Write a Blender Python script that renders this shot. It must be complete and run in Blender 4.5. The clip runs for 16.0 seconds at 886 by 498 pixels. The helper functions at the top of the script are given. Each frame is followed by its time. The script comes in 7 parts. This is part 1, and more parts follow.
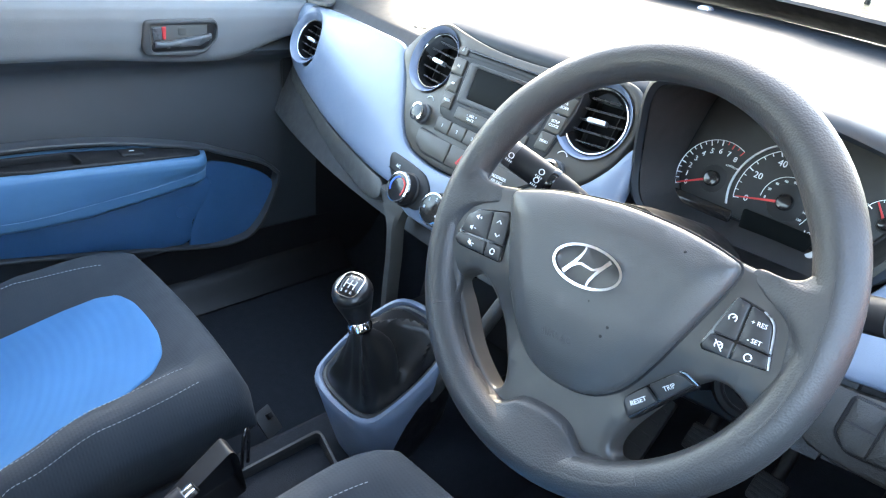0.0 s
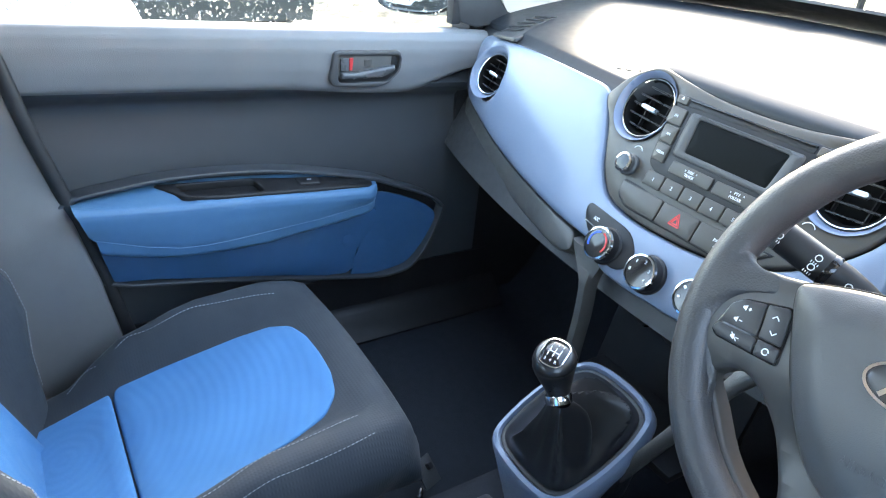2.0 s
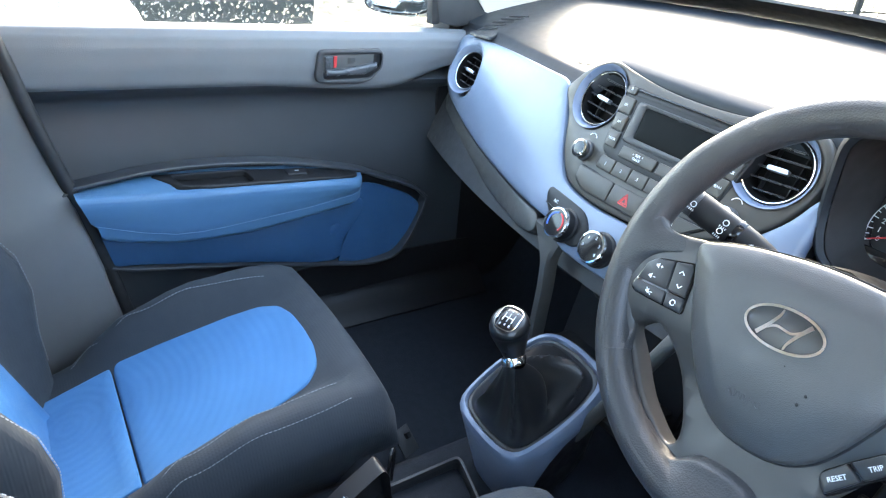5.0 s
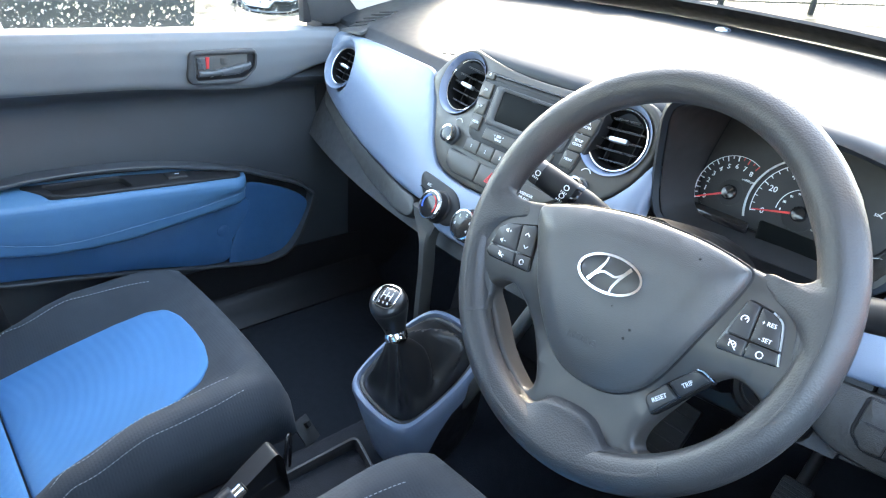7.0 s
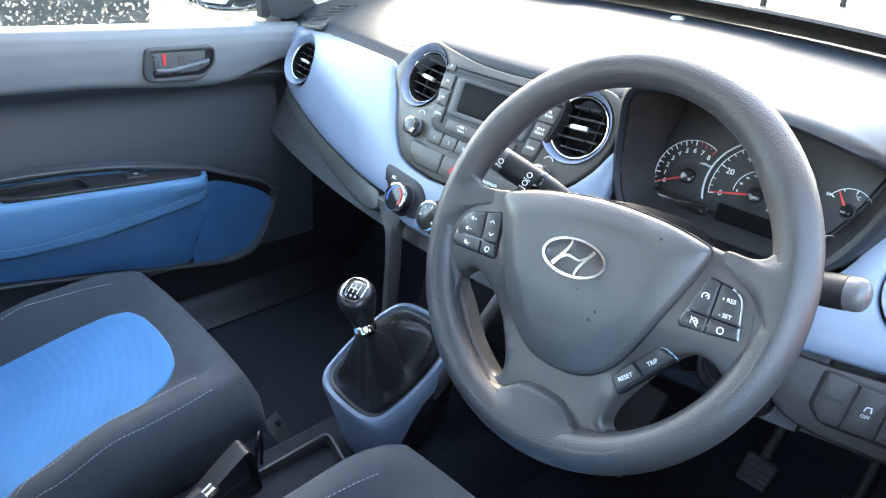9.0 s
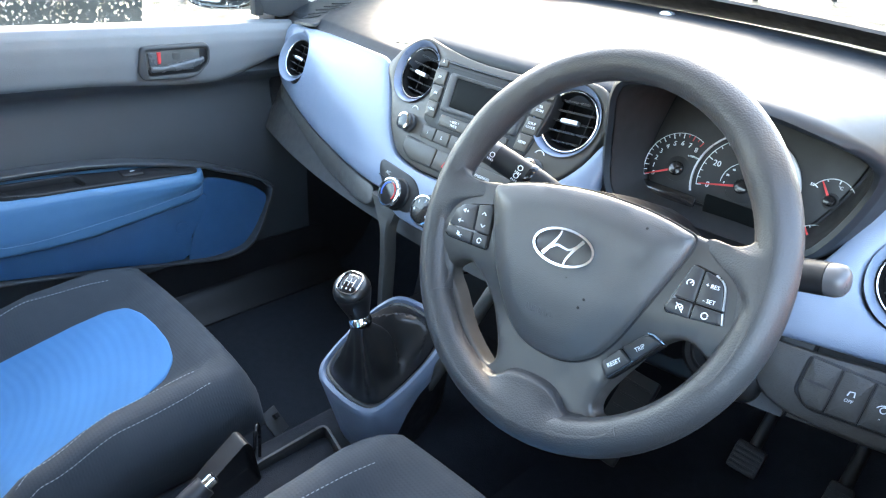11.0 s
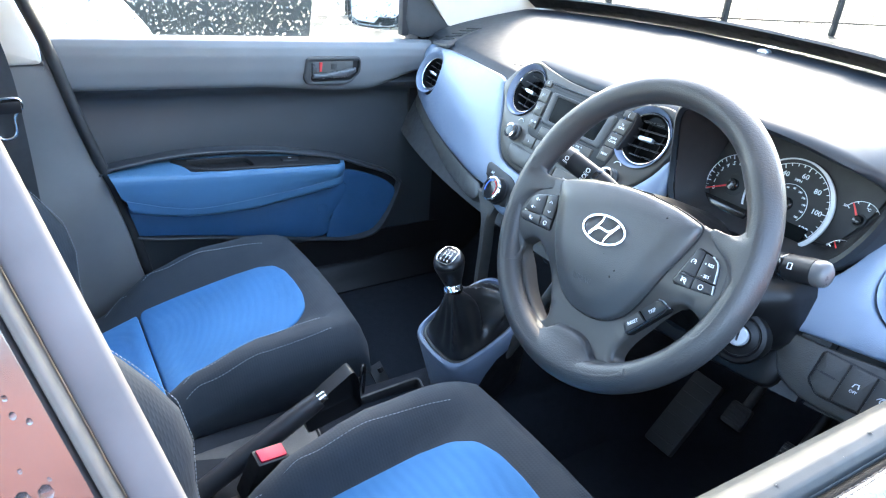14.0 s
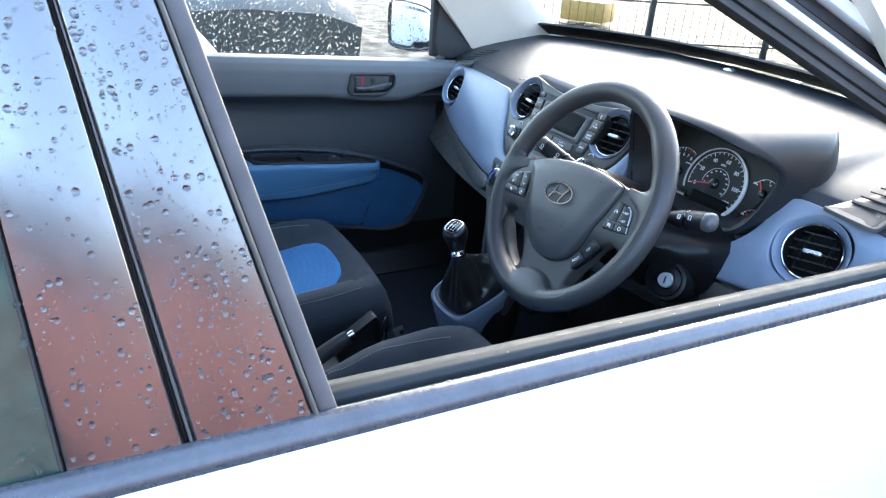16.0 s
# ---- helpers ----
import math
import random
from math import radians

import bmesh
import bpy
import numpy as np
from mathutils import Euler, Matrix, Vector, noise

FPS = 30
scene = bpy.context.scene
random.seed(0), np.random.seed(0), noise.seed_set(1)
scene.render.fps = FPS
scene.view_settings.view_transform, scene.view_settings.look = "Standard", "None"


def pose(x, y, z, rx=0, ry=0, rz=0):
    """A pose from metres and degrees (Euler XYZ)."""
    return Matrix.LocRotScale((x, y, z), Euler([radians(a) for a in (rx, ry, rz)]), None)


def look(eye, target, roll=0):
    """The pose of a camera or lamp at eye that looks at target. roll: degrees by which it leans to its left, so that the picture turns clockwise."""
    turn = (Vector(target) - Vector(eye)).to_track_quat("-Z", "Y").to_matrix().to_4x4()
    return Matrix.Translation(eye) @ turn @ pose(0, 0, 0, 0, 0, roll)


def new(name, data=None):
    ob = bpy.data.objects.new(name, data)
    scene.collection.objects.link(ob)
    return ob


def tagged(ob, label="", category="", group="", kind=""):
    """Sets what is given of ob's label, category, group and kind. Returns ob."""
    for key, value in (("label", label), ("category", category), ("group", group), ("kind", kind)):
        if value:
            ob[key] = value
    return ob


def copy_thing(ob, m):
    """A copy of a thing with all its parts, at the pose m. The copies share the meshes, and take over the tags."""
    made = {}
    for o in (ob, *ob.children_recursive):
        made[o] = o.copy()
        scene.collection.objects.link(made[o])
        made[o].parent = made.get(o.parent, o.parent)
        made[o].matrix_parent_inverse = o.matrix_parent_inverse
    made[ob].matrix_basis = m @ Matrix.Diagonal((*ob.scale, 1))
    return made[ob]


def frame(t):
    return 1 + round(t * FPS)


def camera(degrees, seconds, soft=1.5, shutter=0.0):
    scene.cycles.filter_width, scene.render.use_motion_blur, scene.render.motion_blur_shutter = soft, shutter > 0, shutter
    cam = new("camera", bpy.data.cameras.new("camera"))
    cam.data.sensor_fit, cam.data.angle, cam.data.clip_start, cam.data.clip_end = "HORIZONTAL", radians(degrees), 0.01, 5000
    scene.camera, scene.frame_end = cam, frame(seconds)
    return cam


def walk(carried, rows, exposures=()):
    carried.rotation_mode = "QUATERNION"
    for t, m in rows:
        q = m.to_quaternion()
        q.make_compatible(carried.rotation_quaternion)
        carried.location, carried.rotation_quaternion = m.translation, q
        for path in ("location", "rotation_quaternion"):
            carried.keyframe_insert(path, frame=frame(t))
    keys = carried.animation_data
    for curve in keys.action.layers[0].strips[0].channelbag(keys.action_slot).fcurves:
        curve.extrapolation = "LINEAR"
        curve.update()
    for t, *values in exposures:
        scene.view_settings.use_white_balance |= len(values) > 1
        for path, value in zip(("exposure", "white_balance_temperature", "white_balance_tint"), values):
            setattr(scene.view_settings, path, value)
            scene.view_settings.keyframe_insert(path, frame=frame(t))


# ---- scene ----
cam = camera(65.5, 16.0, soft=1.2)
PATH = [
    (0, (0.581, -0.399, 1.157), (-0.677, 0.818, 0.189), 6.0),
    (0.5, (0.529, -0.396, 1.157), (-0.752, 0.799, 0.191), 5.8),
    (1, (0.477, -0.403, 1.154), (-0.856, 0.74, 0.198), 5.5),
    (1.5, (0.452, -0.427, 1.156), (-0.957, 0.625, 0.202), 5.5),
    (2, (0.45, -0.443, 1.16), (-1.011, 0.536, 0.208), 5.4),
    (2.5, (0.461, -0.453, 1.162), (-1.025, 0.49, 0.212), 5.4),
    (3, (0.476, -0.452, 1.169), (-1.017, 0.475, 0.215), 5.0),
    (5.3, (0.555, -0.442, 1.173), (-0.91, 0.543, 0.233), 4.7),
    (5.5, (0.561, -0.44, 1.174), (-0.886, 0.572, 0.235), 4.7),
    (6, (0.58, -0.437, 1.173), (-0.83, 0.631, 0.239), 4.6),
    (6.5, (0.598, -0.437, 1.173), (-0.77, 0.687, 0.244), 4.4),
    (7, (0.61, -0.436, 1.174), (-0.717, 0.74, 0.248), 4.3),
    (7.5, (0.615, -0.435, 1.171), (-0.681, 0.775, 0.247), 4.2),
    (8, (0.617, -0.435, 1.168), (-0.658, 0.797, 0.243), 4.1),
    (8.5, (0.616, -0.437, 1.167), (-0.65, 0.802, 0.238), 4.0),
    (9, (0.615, -0.438, 1.169), (-0.646, 0.806, 0.24), 4.0),
    (11.5, (0.633, -0.448, 1.171), (-0.615, 0.804, 0.235), 3.7),
    (12, (0.642, -0.454, 1.171), (-0.605, 0.798, 0.235), 3.7),
    (12.5, (0.67, -0.48, 1.175), (-0.584, 0.765, 0.239), 3.6),
    (13, (0.723, -0.502, 1.196), (-0.555, 0.721, 0.262), 3.9),
    (13.5, (0.787, -0.525, 1.2), (-0.614, 0.564, 0.277), 4.1),
    (14, (0.81, -0.523, 1.215), (-0.684, 0.447, 0.306), 4.2),
    (14.5, (0.845, -0.514, 1.224), (-0.689, 0.403, 0.325), 4.2),
    (15, (0.887, -0.511, 1.224), (-0.673, 0.369, 0.334), 4.2),
    (15.5, (0.961, -0.559, 1.239), (-0.614, 0.312, 0.367), 4.1),
    (16, (1.09, -0.608, 1.248), (-0.498, 0.262, 0.4), 3.9),
]
walk(cam, [(t, look(eye, target, roll)) for t, eye, target, roll in PATH],
     exposures=[(0, 4.70, 7450, 10), (12.0, 4.76, 7400, 10), (13.5, 4.72, 7000, 10), (14.5, 4.50, 6600, 10), (15.4, 4.26, 6450, 10), (16, 3.62, 6450, 10)])

# ---- light ----
SUN_AZ, SUN_EL = radians(-42), radians(28)        # azimuth from +y towards +x
world = bpy.data.worlds.new("sky")
scene.world = world
world.use_nodes = True
wn = world.node_tree.nodes
sky = wn.new("ShaderNodeTexSky")
sky.sky_type, sky.sun_disc = "NISHITA", False
sky.sun_elevation, sky.sun_rotation = SUN_EL, SUN_AZ
sky.air_density, sky.dust_density, sky.ozone_density = 1.0, 1.6, 1.0
wn["Background"].inputs["Strength"].default_value = 0.15
world.node_tree.links.new(sky.outputs[0], wn["Background"].inputs["Color"])
sun = new("sun", bpy.data.lights.new("sun", "SUN"))
sun.data.energy, sun.data.angle, sun.data.color = 0.12, radians(60), (1, 0.97, 0.94)
sun.matrix_world = look((0, 0, 0), (-math.sin(SUN_AZ) * math.cos(SUN_EL), -math.cos(SUN_AZ) * math.cos(SUN_EL), -math.sin(SUN_EL)))


# ---- materials ----
def material(name, color, rough=0.5, metal=0.0, vary=0.12, scale=14.0, grain=0.0, grain_scale=600.0, spec=0.5, coat=0.0, rough_vary=0.08, sheen=0.0):
    m = bpy.data.materials.new(name)
    m.use_nodes = True
    nt = m.node_tree
    n, ln = nt.nodes, nt.links
    p = n["Principled BSDF"]
    tc = n.new("ShaderNodeTexCoord")
    big = n.new("ShaderNodeTexNoise")
    big.inputs["Scale"].default_value, big.inputs["Detail"].default_value = scale, 5
    ln.new(tc.outputs["Object"], big.inputs["Vector"])
    ramp = n.new("ShaderNodeMapRange")
    ramp.inputs["From Min"].default_value, ramp.inputs["From Max"].default_value = 0.3, 0.7
    ramp.inputs["To Min"].default_value, ramp.inputs["To Max"].default_value = 1 - vary, 1 + vary
    ln.new(big.outputs["Fac"], ramp.inputs["Value"])
    mul = n.new("ShaderNodeVectorMath")
    mul.operation = "SCALE"
    mul.inputs[0].default_value = color
    ln.new(ramp.outputs[0], mul.inputs["Scale"])
    ln.new(mul.outputs[0], p.inputs["Base Color"])
    rr = n.new("ShaderNodeMapRange")
    rr.inputs["To Min"].default_value, rr.inputs["To Max"].default_value = max(0.02, rough - rough_vary), min(1, rough + rough_vary)
    rr.inputs["From Min"].default_value, rr.inputs["From Max"].default_value = 0.3, 0.7
    big2 = n.new("ShaderNodeTexNoise")
    big2.inputs["Scale"].default_value, big2.inputs["Detail"].default_value = scale * 5, 4
    ln.new(tc.outputs["Object"], big2.inputs["Vector"])
    ln.new(big2.outputs["Fac"], rr.inputs["Value"])
    ln.new(rr.outputs[0], p.inputs["Roughness"])
    p.inputs["Metallic"].default_value = metal
    p.inputs["Specular IOR Level"].default_value = spec
    p.inputs["Coat Weight"].default_value = coat
    p.inputs["Sheen Weight"].default_value = sheen
    if grain:
        vor = n.new("ShaderNodeTexVoronoi")
        vor.inputs["Scale"].default_value = grain_scale
        ln.new(tc.outputs["Object"], vor.inputs["Vector"])
        bump = n.new("ShaderNodeBump")
        bump.inputs["Strength"].default_value, bump.inputs["Distance"].default_value = grain, 0.0006
        ln.new(vor.outputs["Distance"], bump.inputs["Height"])
        ln.new(bump.outputs[0], p.inputs["Normal"])
    return m


def woven(name, color, dark, scale=420.0, ribs=0.0, rough=0.85, strength=0.5):
    """Cloth: fine crossed threads, and broader ribs where it is knitted."""
    m = material(name, color, rough, vary=0.08, scale=9, sheen=0.04, spec=0.2)
    nt = m.node_tree
    n, ln = nt.nodes, nt.links
    p = n["Principled BSDF"]
    tc = n["Texture Coordinate"]
    waves = []
    for axis, sc in (("X", scale), ("Y", scale)):
        w = n.new("ShaderNodeTexWave")
        w.bands_direction = axis
        w.inputs["Scale"].default_value, w.inputs["Distortion"].default_value, w.inputs["Detail"].default_value = sc, 0.6, 1
        ln.new(tc.outputs["Object"], w.inputs["Vector"])
        waves.append(w)
    mix = n.new("ShaderNodeMath")
    mix.operation = "MULTIPLY"
    ln.new(waves[0].outputs["Fac"], mix.inputs[0])
    ln.new(waves[1].outputs["Fac"], mix.inputs[1])
    height = mix
    if ribs:
        r = n.new("ShaderNodeTexWave")
        r.wave_type = "RINGS"
        r.rings_direction = "Z"
        r.inputs["Scale"].default_value, r.inputs["Distortion"].default_value = ribs, 1.6
        r.inputs["Detail"].default_value, r.inputs["Detail Scale"].default_value = 2, 0.25
        mp_ = n.new("ShaderNodeMapping")
        mp_.inputs["Location"].default_value = (0.06, 0.42, 0)
        ln.new(tc.outputs["Object"], mp_.inputs["Vector"])
        ln.new(mp_.outputs[0], r.inputs["Vector"])
        add = n.new("ShaderNodeMath")
        add.operation = "MULTIPLY_ADD"
        add.inputs[1].default_value = 1.2
        ln.new(r.outputs["Fac"], add.inputs[0])
        ln.new(mix.outputs[0], add.inputs[2])
        height = add
        old = p.inputs["Base Color"].links[0].from_socket
        blend = n.new("ShaderNodeMix")
        blend.data_type = "RGBA"
        rr = n.new("ShaderNodeMapRange")
        rr.inputs["To Max"].default_value = 0.22
        ln.new(r.outputs["Fac"], rr.inputs["Value"])
        ln.new(rr.outputs[0], blend.inputs["Factor"])
        ln.new(old, blend.inputs[6])
        blend.inputs[7].default_value = (*dark, 1)
        ln.new(blend.outputs[2], p.inputs["Base Color"])
    bump = n.new("ShaderNodeBump")
    bump.inputs["Strength"].default_value, bump.inputs["Distance"].default_value = strength, 0.0008
    ln.new(height.outputs[0], bump.inputs["Height"])
    ln.new(bump.outputs[0], p.inputs["Normal"])
    return m


def glass(name, tint=(1, 1, 1), rough=0.0):
    """Thin clear pane: straight-through light with a Fresnel gloss."""
    m = bpy.data.materials.new(name)
    m.use_nodes = True
    nt = m.node_tree
    n, ln = nt.nodes, nt.links
    for x in list(n):
        n.remove(x)
    out, tr, gl = n.new("ShaderNodeOutputMaterial"), n.new("ShaderNodeBsdfTransparent"), n.new("ShaderNodeBsdfGlossy")
    tr.inputs["Color"].default_value = (*tint, 1)
    gl.inputs["Roughness"].default_value = rough
    mx, lw = n.new("ShaderNodeMixShader"), n.new("ShaderNodeLayerWeight")
    pw, ma = n.new("ShaderNodeMath"), n.new("ShaderNodeMath")
    pw.operation, pw.inputs[1].default_value = "POWER", 5.0
    ma.operation, ma.inputs[1].default_value, ma.inputs[2].default_value = "MULTIPLY_ADD", 0.4, 0.03
    lw.inputs["Blend"].default_value = 0.5
    ln.new(lw.outputs["Facing"], pw.inputs[0])
    ln.new(pw.outputs[0], ma.inputs[0])
    ln.new(ma.outputs[0], mx.inputs[0])
    ln.new(tr.outputs[0], mx.inputs[1])
    ln.new(gl.outputs[0], mx.inputs[2])
    ln.new(mx.outputs[0], out.inputs[0])
    return m


PAD = material("soft dash plastic", (0.017, 0.0205, 0.025), 0.46, grain=0.05, grain_scale=900, vary=0.05, spec=0.3, rough_vary=0.03)
TRIM = material("charcoal moulded plastic", (0.040, 0.041, 0.042), 0.5, grain=0.3, grain_scale=900, vary=0.08)
PANEL = material("warm grey centre plastic", (0.047, 0.041, 0.033), 0.42, grain=0.15, grain_scale=1200, vary=0.06)
RAIL = material("grey door rail plastic", (0.145, 0.15, 0.153), 0.45, grain=0.3, grain_scale=900, vary=0.05)
DOORGREY = material("dark grey plastic", (0.060, 0.059, 0.055), 0.46, grain=0.4, grain_scale=520, vary=0.06)
LINING = material("dark hood lining", (0.024, 0.024, 0.025), 0.5, grain=0.2, grain_scale=900, vary=0.06)
BLACK = material("black plastic", (0.012, 0.012, 0.013), 0.45, vary=0.1, spec=0.3)
# copy of BLACK, darkened for the shade round the steering column
SHROUD = material("black plastic darkened for shade", (0.0065, 0.0065, 0.007), 0.36, vary=0.1, spec=0.25)
KNEE = material("dark warm grey knee plastic", (0.034, 0.031, 0.027), 0.5, grain=0.35, grain_scale=700, vary=0.07)
GLOSS = material("gloss black plastic", (0.01, 0.01, 0.011), 0.12, vary=0.1, rough_vary=0.04)
WHEEL = material("grained wheel skin", (0.034, 0.034, 0.035), 0.42, grain=0.34, grain_scale=640, vary=0.03, rough_vary=0.0, spec=0.5)
HUB = material("grained airbag skin", (0.050, 0.051, 0.052), 0.37, grain=0.22, grain_scale=1100, vary=0.06)
SPOKE = material("satin spoke plastic", (0.042, 0.040, 0.038), 0.36, vary=0.07)
BUTTON = material("dark button plastic", (0.022, 0.022, 0.023), 0.38, vary=0.06)
BLUE = material("satin blue fascia", (0.152, 0.193, 0.262), 0.36, vary=0.04, grain=0.25, grain_scale=1100, coat=0.1, rough_vary=0.04)
BLUEDOOR = material("blue door trim", (0.062, 0.165, 0.29), 0.55, vary=0.05, grain=0.2, grain_scale=1200)
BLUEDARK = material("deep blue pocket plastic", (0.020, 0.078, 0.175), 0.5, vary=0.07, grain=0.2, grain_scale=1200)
CHROME = material("chrome", (0.85, 0.86, 0.88), 0.1, metal=1.0, vary=0.03, rough_vary=0.03)
SATIN = material("satin silver", (0.62, 0.65, 0.7), 0.3, metal=0.9, vary=0.05)
SEATGREY = woven("charcoal seat cloth", (0.030, 0.0375, 0.046), (0.02, 0.02, 0.025), 75, rough=0.8, strength=0.22)
SEATBLUE = woven("bright blue seat cloth", (0.050, 0.175, 0.36), (0.040, 0.145, 0.31), 300, ribs=22, strength=0.35)
THREAD = material("pale thread", (0.27, 0.29, 0.31), 0.8, vary=0.1)
KNOB = material("black grained knob", (0.009, 0.009, 0.0095), 0.30, vary=0.06, rough_vary=0.03)
LEATHER = material("black gaiter leather", (0.013, 0.013, 0.0135), 0.28, spec=0.9, rough_vary=0.0, grain=0.0, grain_scale=700, vary=0.12)
CARPET = material("black carpet", (0.019, 0.022, 0.027), 0.95, vary=0.1, scale=60, grain=0.6, grain_scale=500, spec=0.1)
RUBBER = material("black rubber", (0.014, 0.014, 0.015), 0.6, vary=0.12)
CREAM = material("pale pillar lining", (0.76, 0.68, 0.57), 0.8, vary=0.04, grain=0.2, grain_scale=1500)
WHITEPAINT = material("white car paint", (0.8, 0.81, 0.82), 0.3, vary=0.01, coat=0.2, rough_vary=0.02)
FILM = material("wet gloss black pillar film", (0.022, 0.020, 0.022), 0.20, vary=0.05, coat=0.12, rough_vary=0.03)
GREYRUBBER = material("weathered window channel", (0.052, 0.049, 0.046), 0.65, spec=0.25, vary=0.14)
FILM.node_tree.nodes["Principled BSDF"].inputs["IOR"].default_value = 2.45
CHANNEL = material("pale grey glass channel", (0.095, 0.088, 0.088), 0.55, vary=0.15, scale=25)
EDGEGREY = material("worn pale rubber edge", (0.075, 0.068, 0.06), 0.55, vary=0.3, scale=40)
STRIP = material("wet grey weather strip", (0.10, 0.105, 0.115), 0.28, metal=0.3, vary=0.12, scale=30, rough_vary=0.1)
# driver-side copy of the rail grey, with shade put into its colour
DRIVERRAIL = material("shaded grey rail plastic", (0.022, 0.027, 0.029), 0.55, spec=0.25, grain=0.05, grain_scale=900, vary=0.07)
DOORSKIN = material("charcoal door plastic", (0.040, 0.044, 0.049), 0.34, vary=0.06, rough_vary=0.03)
HANDLE = material("satin grey handle plastic", (0.075, 0.078, 0.082), 0.27, vary=0.05)
BLUETHREAD = material("pale blue thread", (0.16, 0.27, 0.42), 0.8, vary=0.1)
DISH = material("blue-grey vent surround", (0.13, 0.165, 0.235), 0.35, vary=0.04)
# near-black colour stands in for darkness inside vents and the glass slot
VOID = material("unlit hollow", (0.004, 0.004, 0.004), 0.7, spec=0.1)
BARREL = material("worn steel barrel", (0.40, 0.42, 0.44), 0.4, metal=0.5, vary=0.1)
COVERGREY = material("mid grey pillar plastic", (0.14, 0.14, 0.138), 0.5, grain=0.3, grain_scale=900, vary=0.05)
GRIP = material("dark grip plastic", (0.022, 0.022, 0.024), 0.45, vary=0.06)
CAPGREY = material("grey stalk cap", (0.07, 0.07, 0.074), 0.35, vary=0.05)
# mottled green base colour stands in for foliage reflected in the glass
TINT = material("rear glass in reflected hedge green", (0.045, 0.075, 0.058), 0.12, vary=0.35, scale=25)
SLAT = material("satin black slat", (0.03, 0.03, 0.031), 0.3, vary=0.08)
SILVERPAINT = material("silver dial paint", (0.55, 0.56, 0.57), 0.35, metal=0.25, vary=0.03)
MARK = material("white printed marking", (0.75, 0.77, 0.78), 0.6, vary=0.03)
REDMARK = material("red marking", (0.62, 0.04, 0.04), 0.5, vary=0.05)
BLUEMARK = material("blue marking", (0.03, 0.12, 0.6), 0.5, vary=0.05)
SCREEN = material("dark display glass", (0.004, 0.005, 0.005), 0.45, vary=0.05, spec=0.06, rough_vary=0.0)
DIAL = material("dial face", (0.012, 0.012, 0.012), 0.55, vary=0.08)
BUCKLERED = material("red buckle button", (0.52, 0.022, 0.055), 0.5, spec=0.25, vary=0.05)
GLASS = glass("window glass", (0.93, 0.96, 0.95))


# ---- mesh tools ----
from mathutils.geometry import delaunay_2d_cdt


def finish(name, verts, faces, mat, parent=None, label="", sharp=38):
    me = bpy.data.meshes.new(name)
    me.from_pydata([tuple(v) for v in verts], [], faces)
    me.update()
    bm = bmesh.new()
    bm.from_mesh(me)
    bmesh.ops.recalc_face_normals(bm, faces=bm.faces)
    bm.to_mesh(me)
    bm.free()
    for p in me.polygons:
        p.use_smooth = True
    me.set_sharp_from_angle(angle=radians(sharp))
    if mat:
        me.materials.append(mat)
    ob = new(name, me)
    ob.parent = parent
    if label:
        ob["label"] = label
    return ob


def empty(name, label, category, group="", kind="", at=(0, 0, 0)):
    ob = new(name)
    ob.empty_display_size = 0.05
    return tagged(ob, label, category, group, kind)


def spline(pts, n=6, closed=True):
    """Catmull-Rom through the points."""
    pts = [Vector(p) for p in pts]
    m, out = len(pts), []
    for i in range(m if closed else m - 1):
        if closed:
            a, b, c, d = (pts[(i + k - 1) % m] for k in range(4))
        else:
            a, b, c, d = pts[max(i - 1, 0)], pts[i], pts[i + 1], pts[min(i + 2, m - 1)]
        for k in range(n):
            t = k / n
            out.append(0.5 * ((2 * b) + (c - a) * t + (2 * a - 5 * b + 4 * c - d) * t * t + (3 * b - a - 3 * c + d) * t ** 3))
    if not closed:
        out.append(pts[-1])
    return out


def rounded(pts, r, n=4):
    """A polygon with its corners rounded by r."""
    pts = [Vector(p) for p in pts]
    m, out = len(pts), []
    for i in range(m):
        a, b, c = pts[i - 1], pts[i], pts[(i + 1) % m]
        k = min(r, (a - b).length * 0.45, (c - b).length * 0.45)
        p, q = b + (a - b).normalized() * k, b + (c - b).normalized() * k
        for j in range(n + 1):
            t = j / n
            out.append(p * (1 - t) ** 2 + b * 2 * t * (1 - t) + q * t * t)
    return out


def rrect(w, h, r, cx=0, cy=0, n=4):
    return [v + Vector((cx, cy)) for v in rounded([(-w / 2, -h / 2), (w / 2, -h / 2), (w / 2, h / 2), (-w / 2, h / 2)], r, n)]


def circle(r, cx=0, cy=0, n=32, ry=None):
    return [Vector((cx + r * math.cos(2 * math.pi * i / n), cy + (ry or r) * math.sin(2 * math.pi * i / n))) for i in range(n)]


def inside(p, poly):
    c, j = False, len(poly) - 1
    for i in range(len(poly)):
        a, b = poly[i], poly[j]
        if (a[1] > p[1]) != (b[1] > p[1]) and p[0] < (b[0] - a[0]) * (p[1] - a[1]) / (b[1] - a[1] + 1e-12) + a[0]:
            c = not c
        j = i
    return c


def area(poly):
    return sum(poly[i - 1][0] * poly[i][1] - poly[i][0] * poly[i - 1][1] for i in range(len(poly))) / 2


def inset(poly, d):
    s = 1 if area(poly) > 0 else -1
    m, out = len(poly), []
    for i in range(m):
        t = (poly[(i + 1) % m] - poly[i - 1])
        if t.length < 1e-9:
            out.append(poly[i].copy())
            continue
        t.normalize()
        out.append(poly[i] + Vector((-t[1], t[0])) * d * s)
    return out


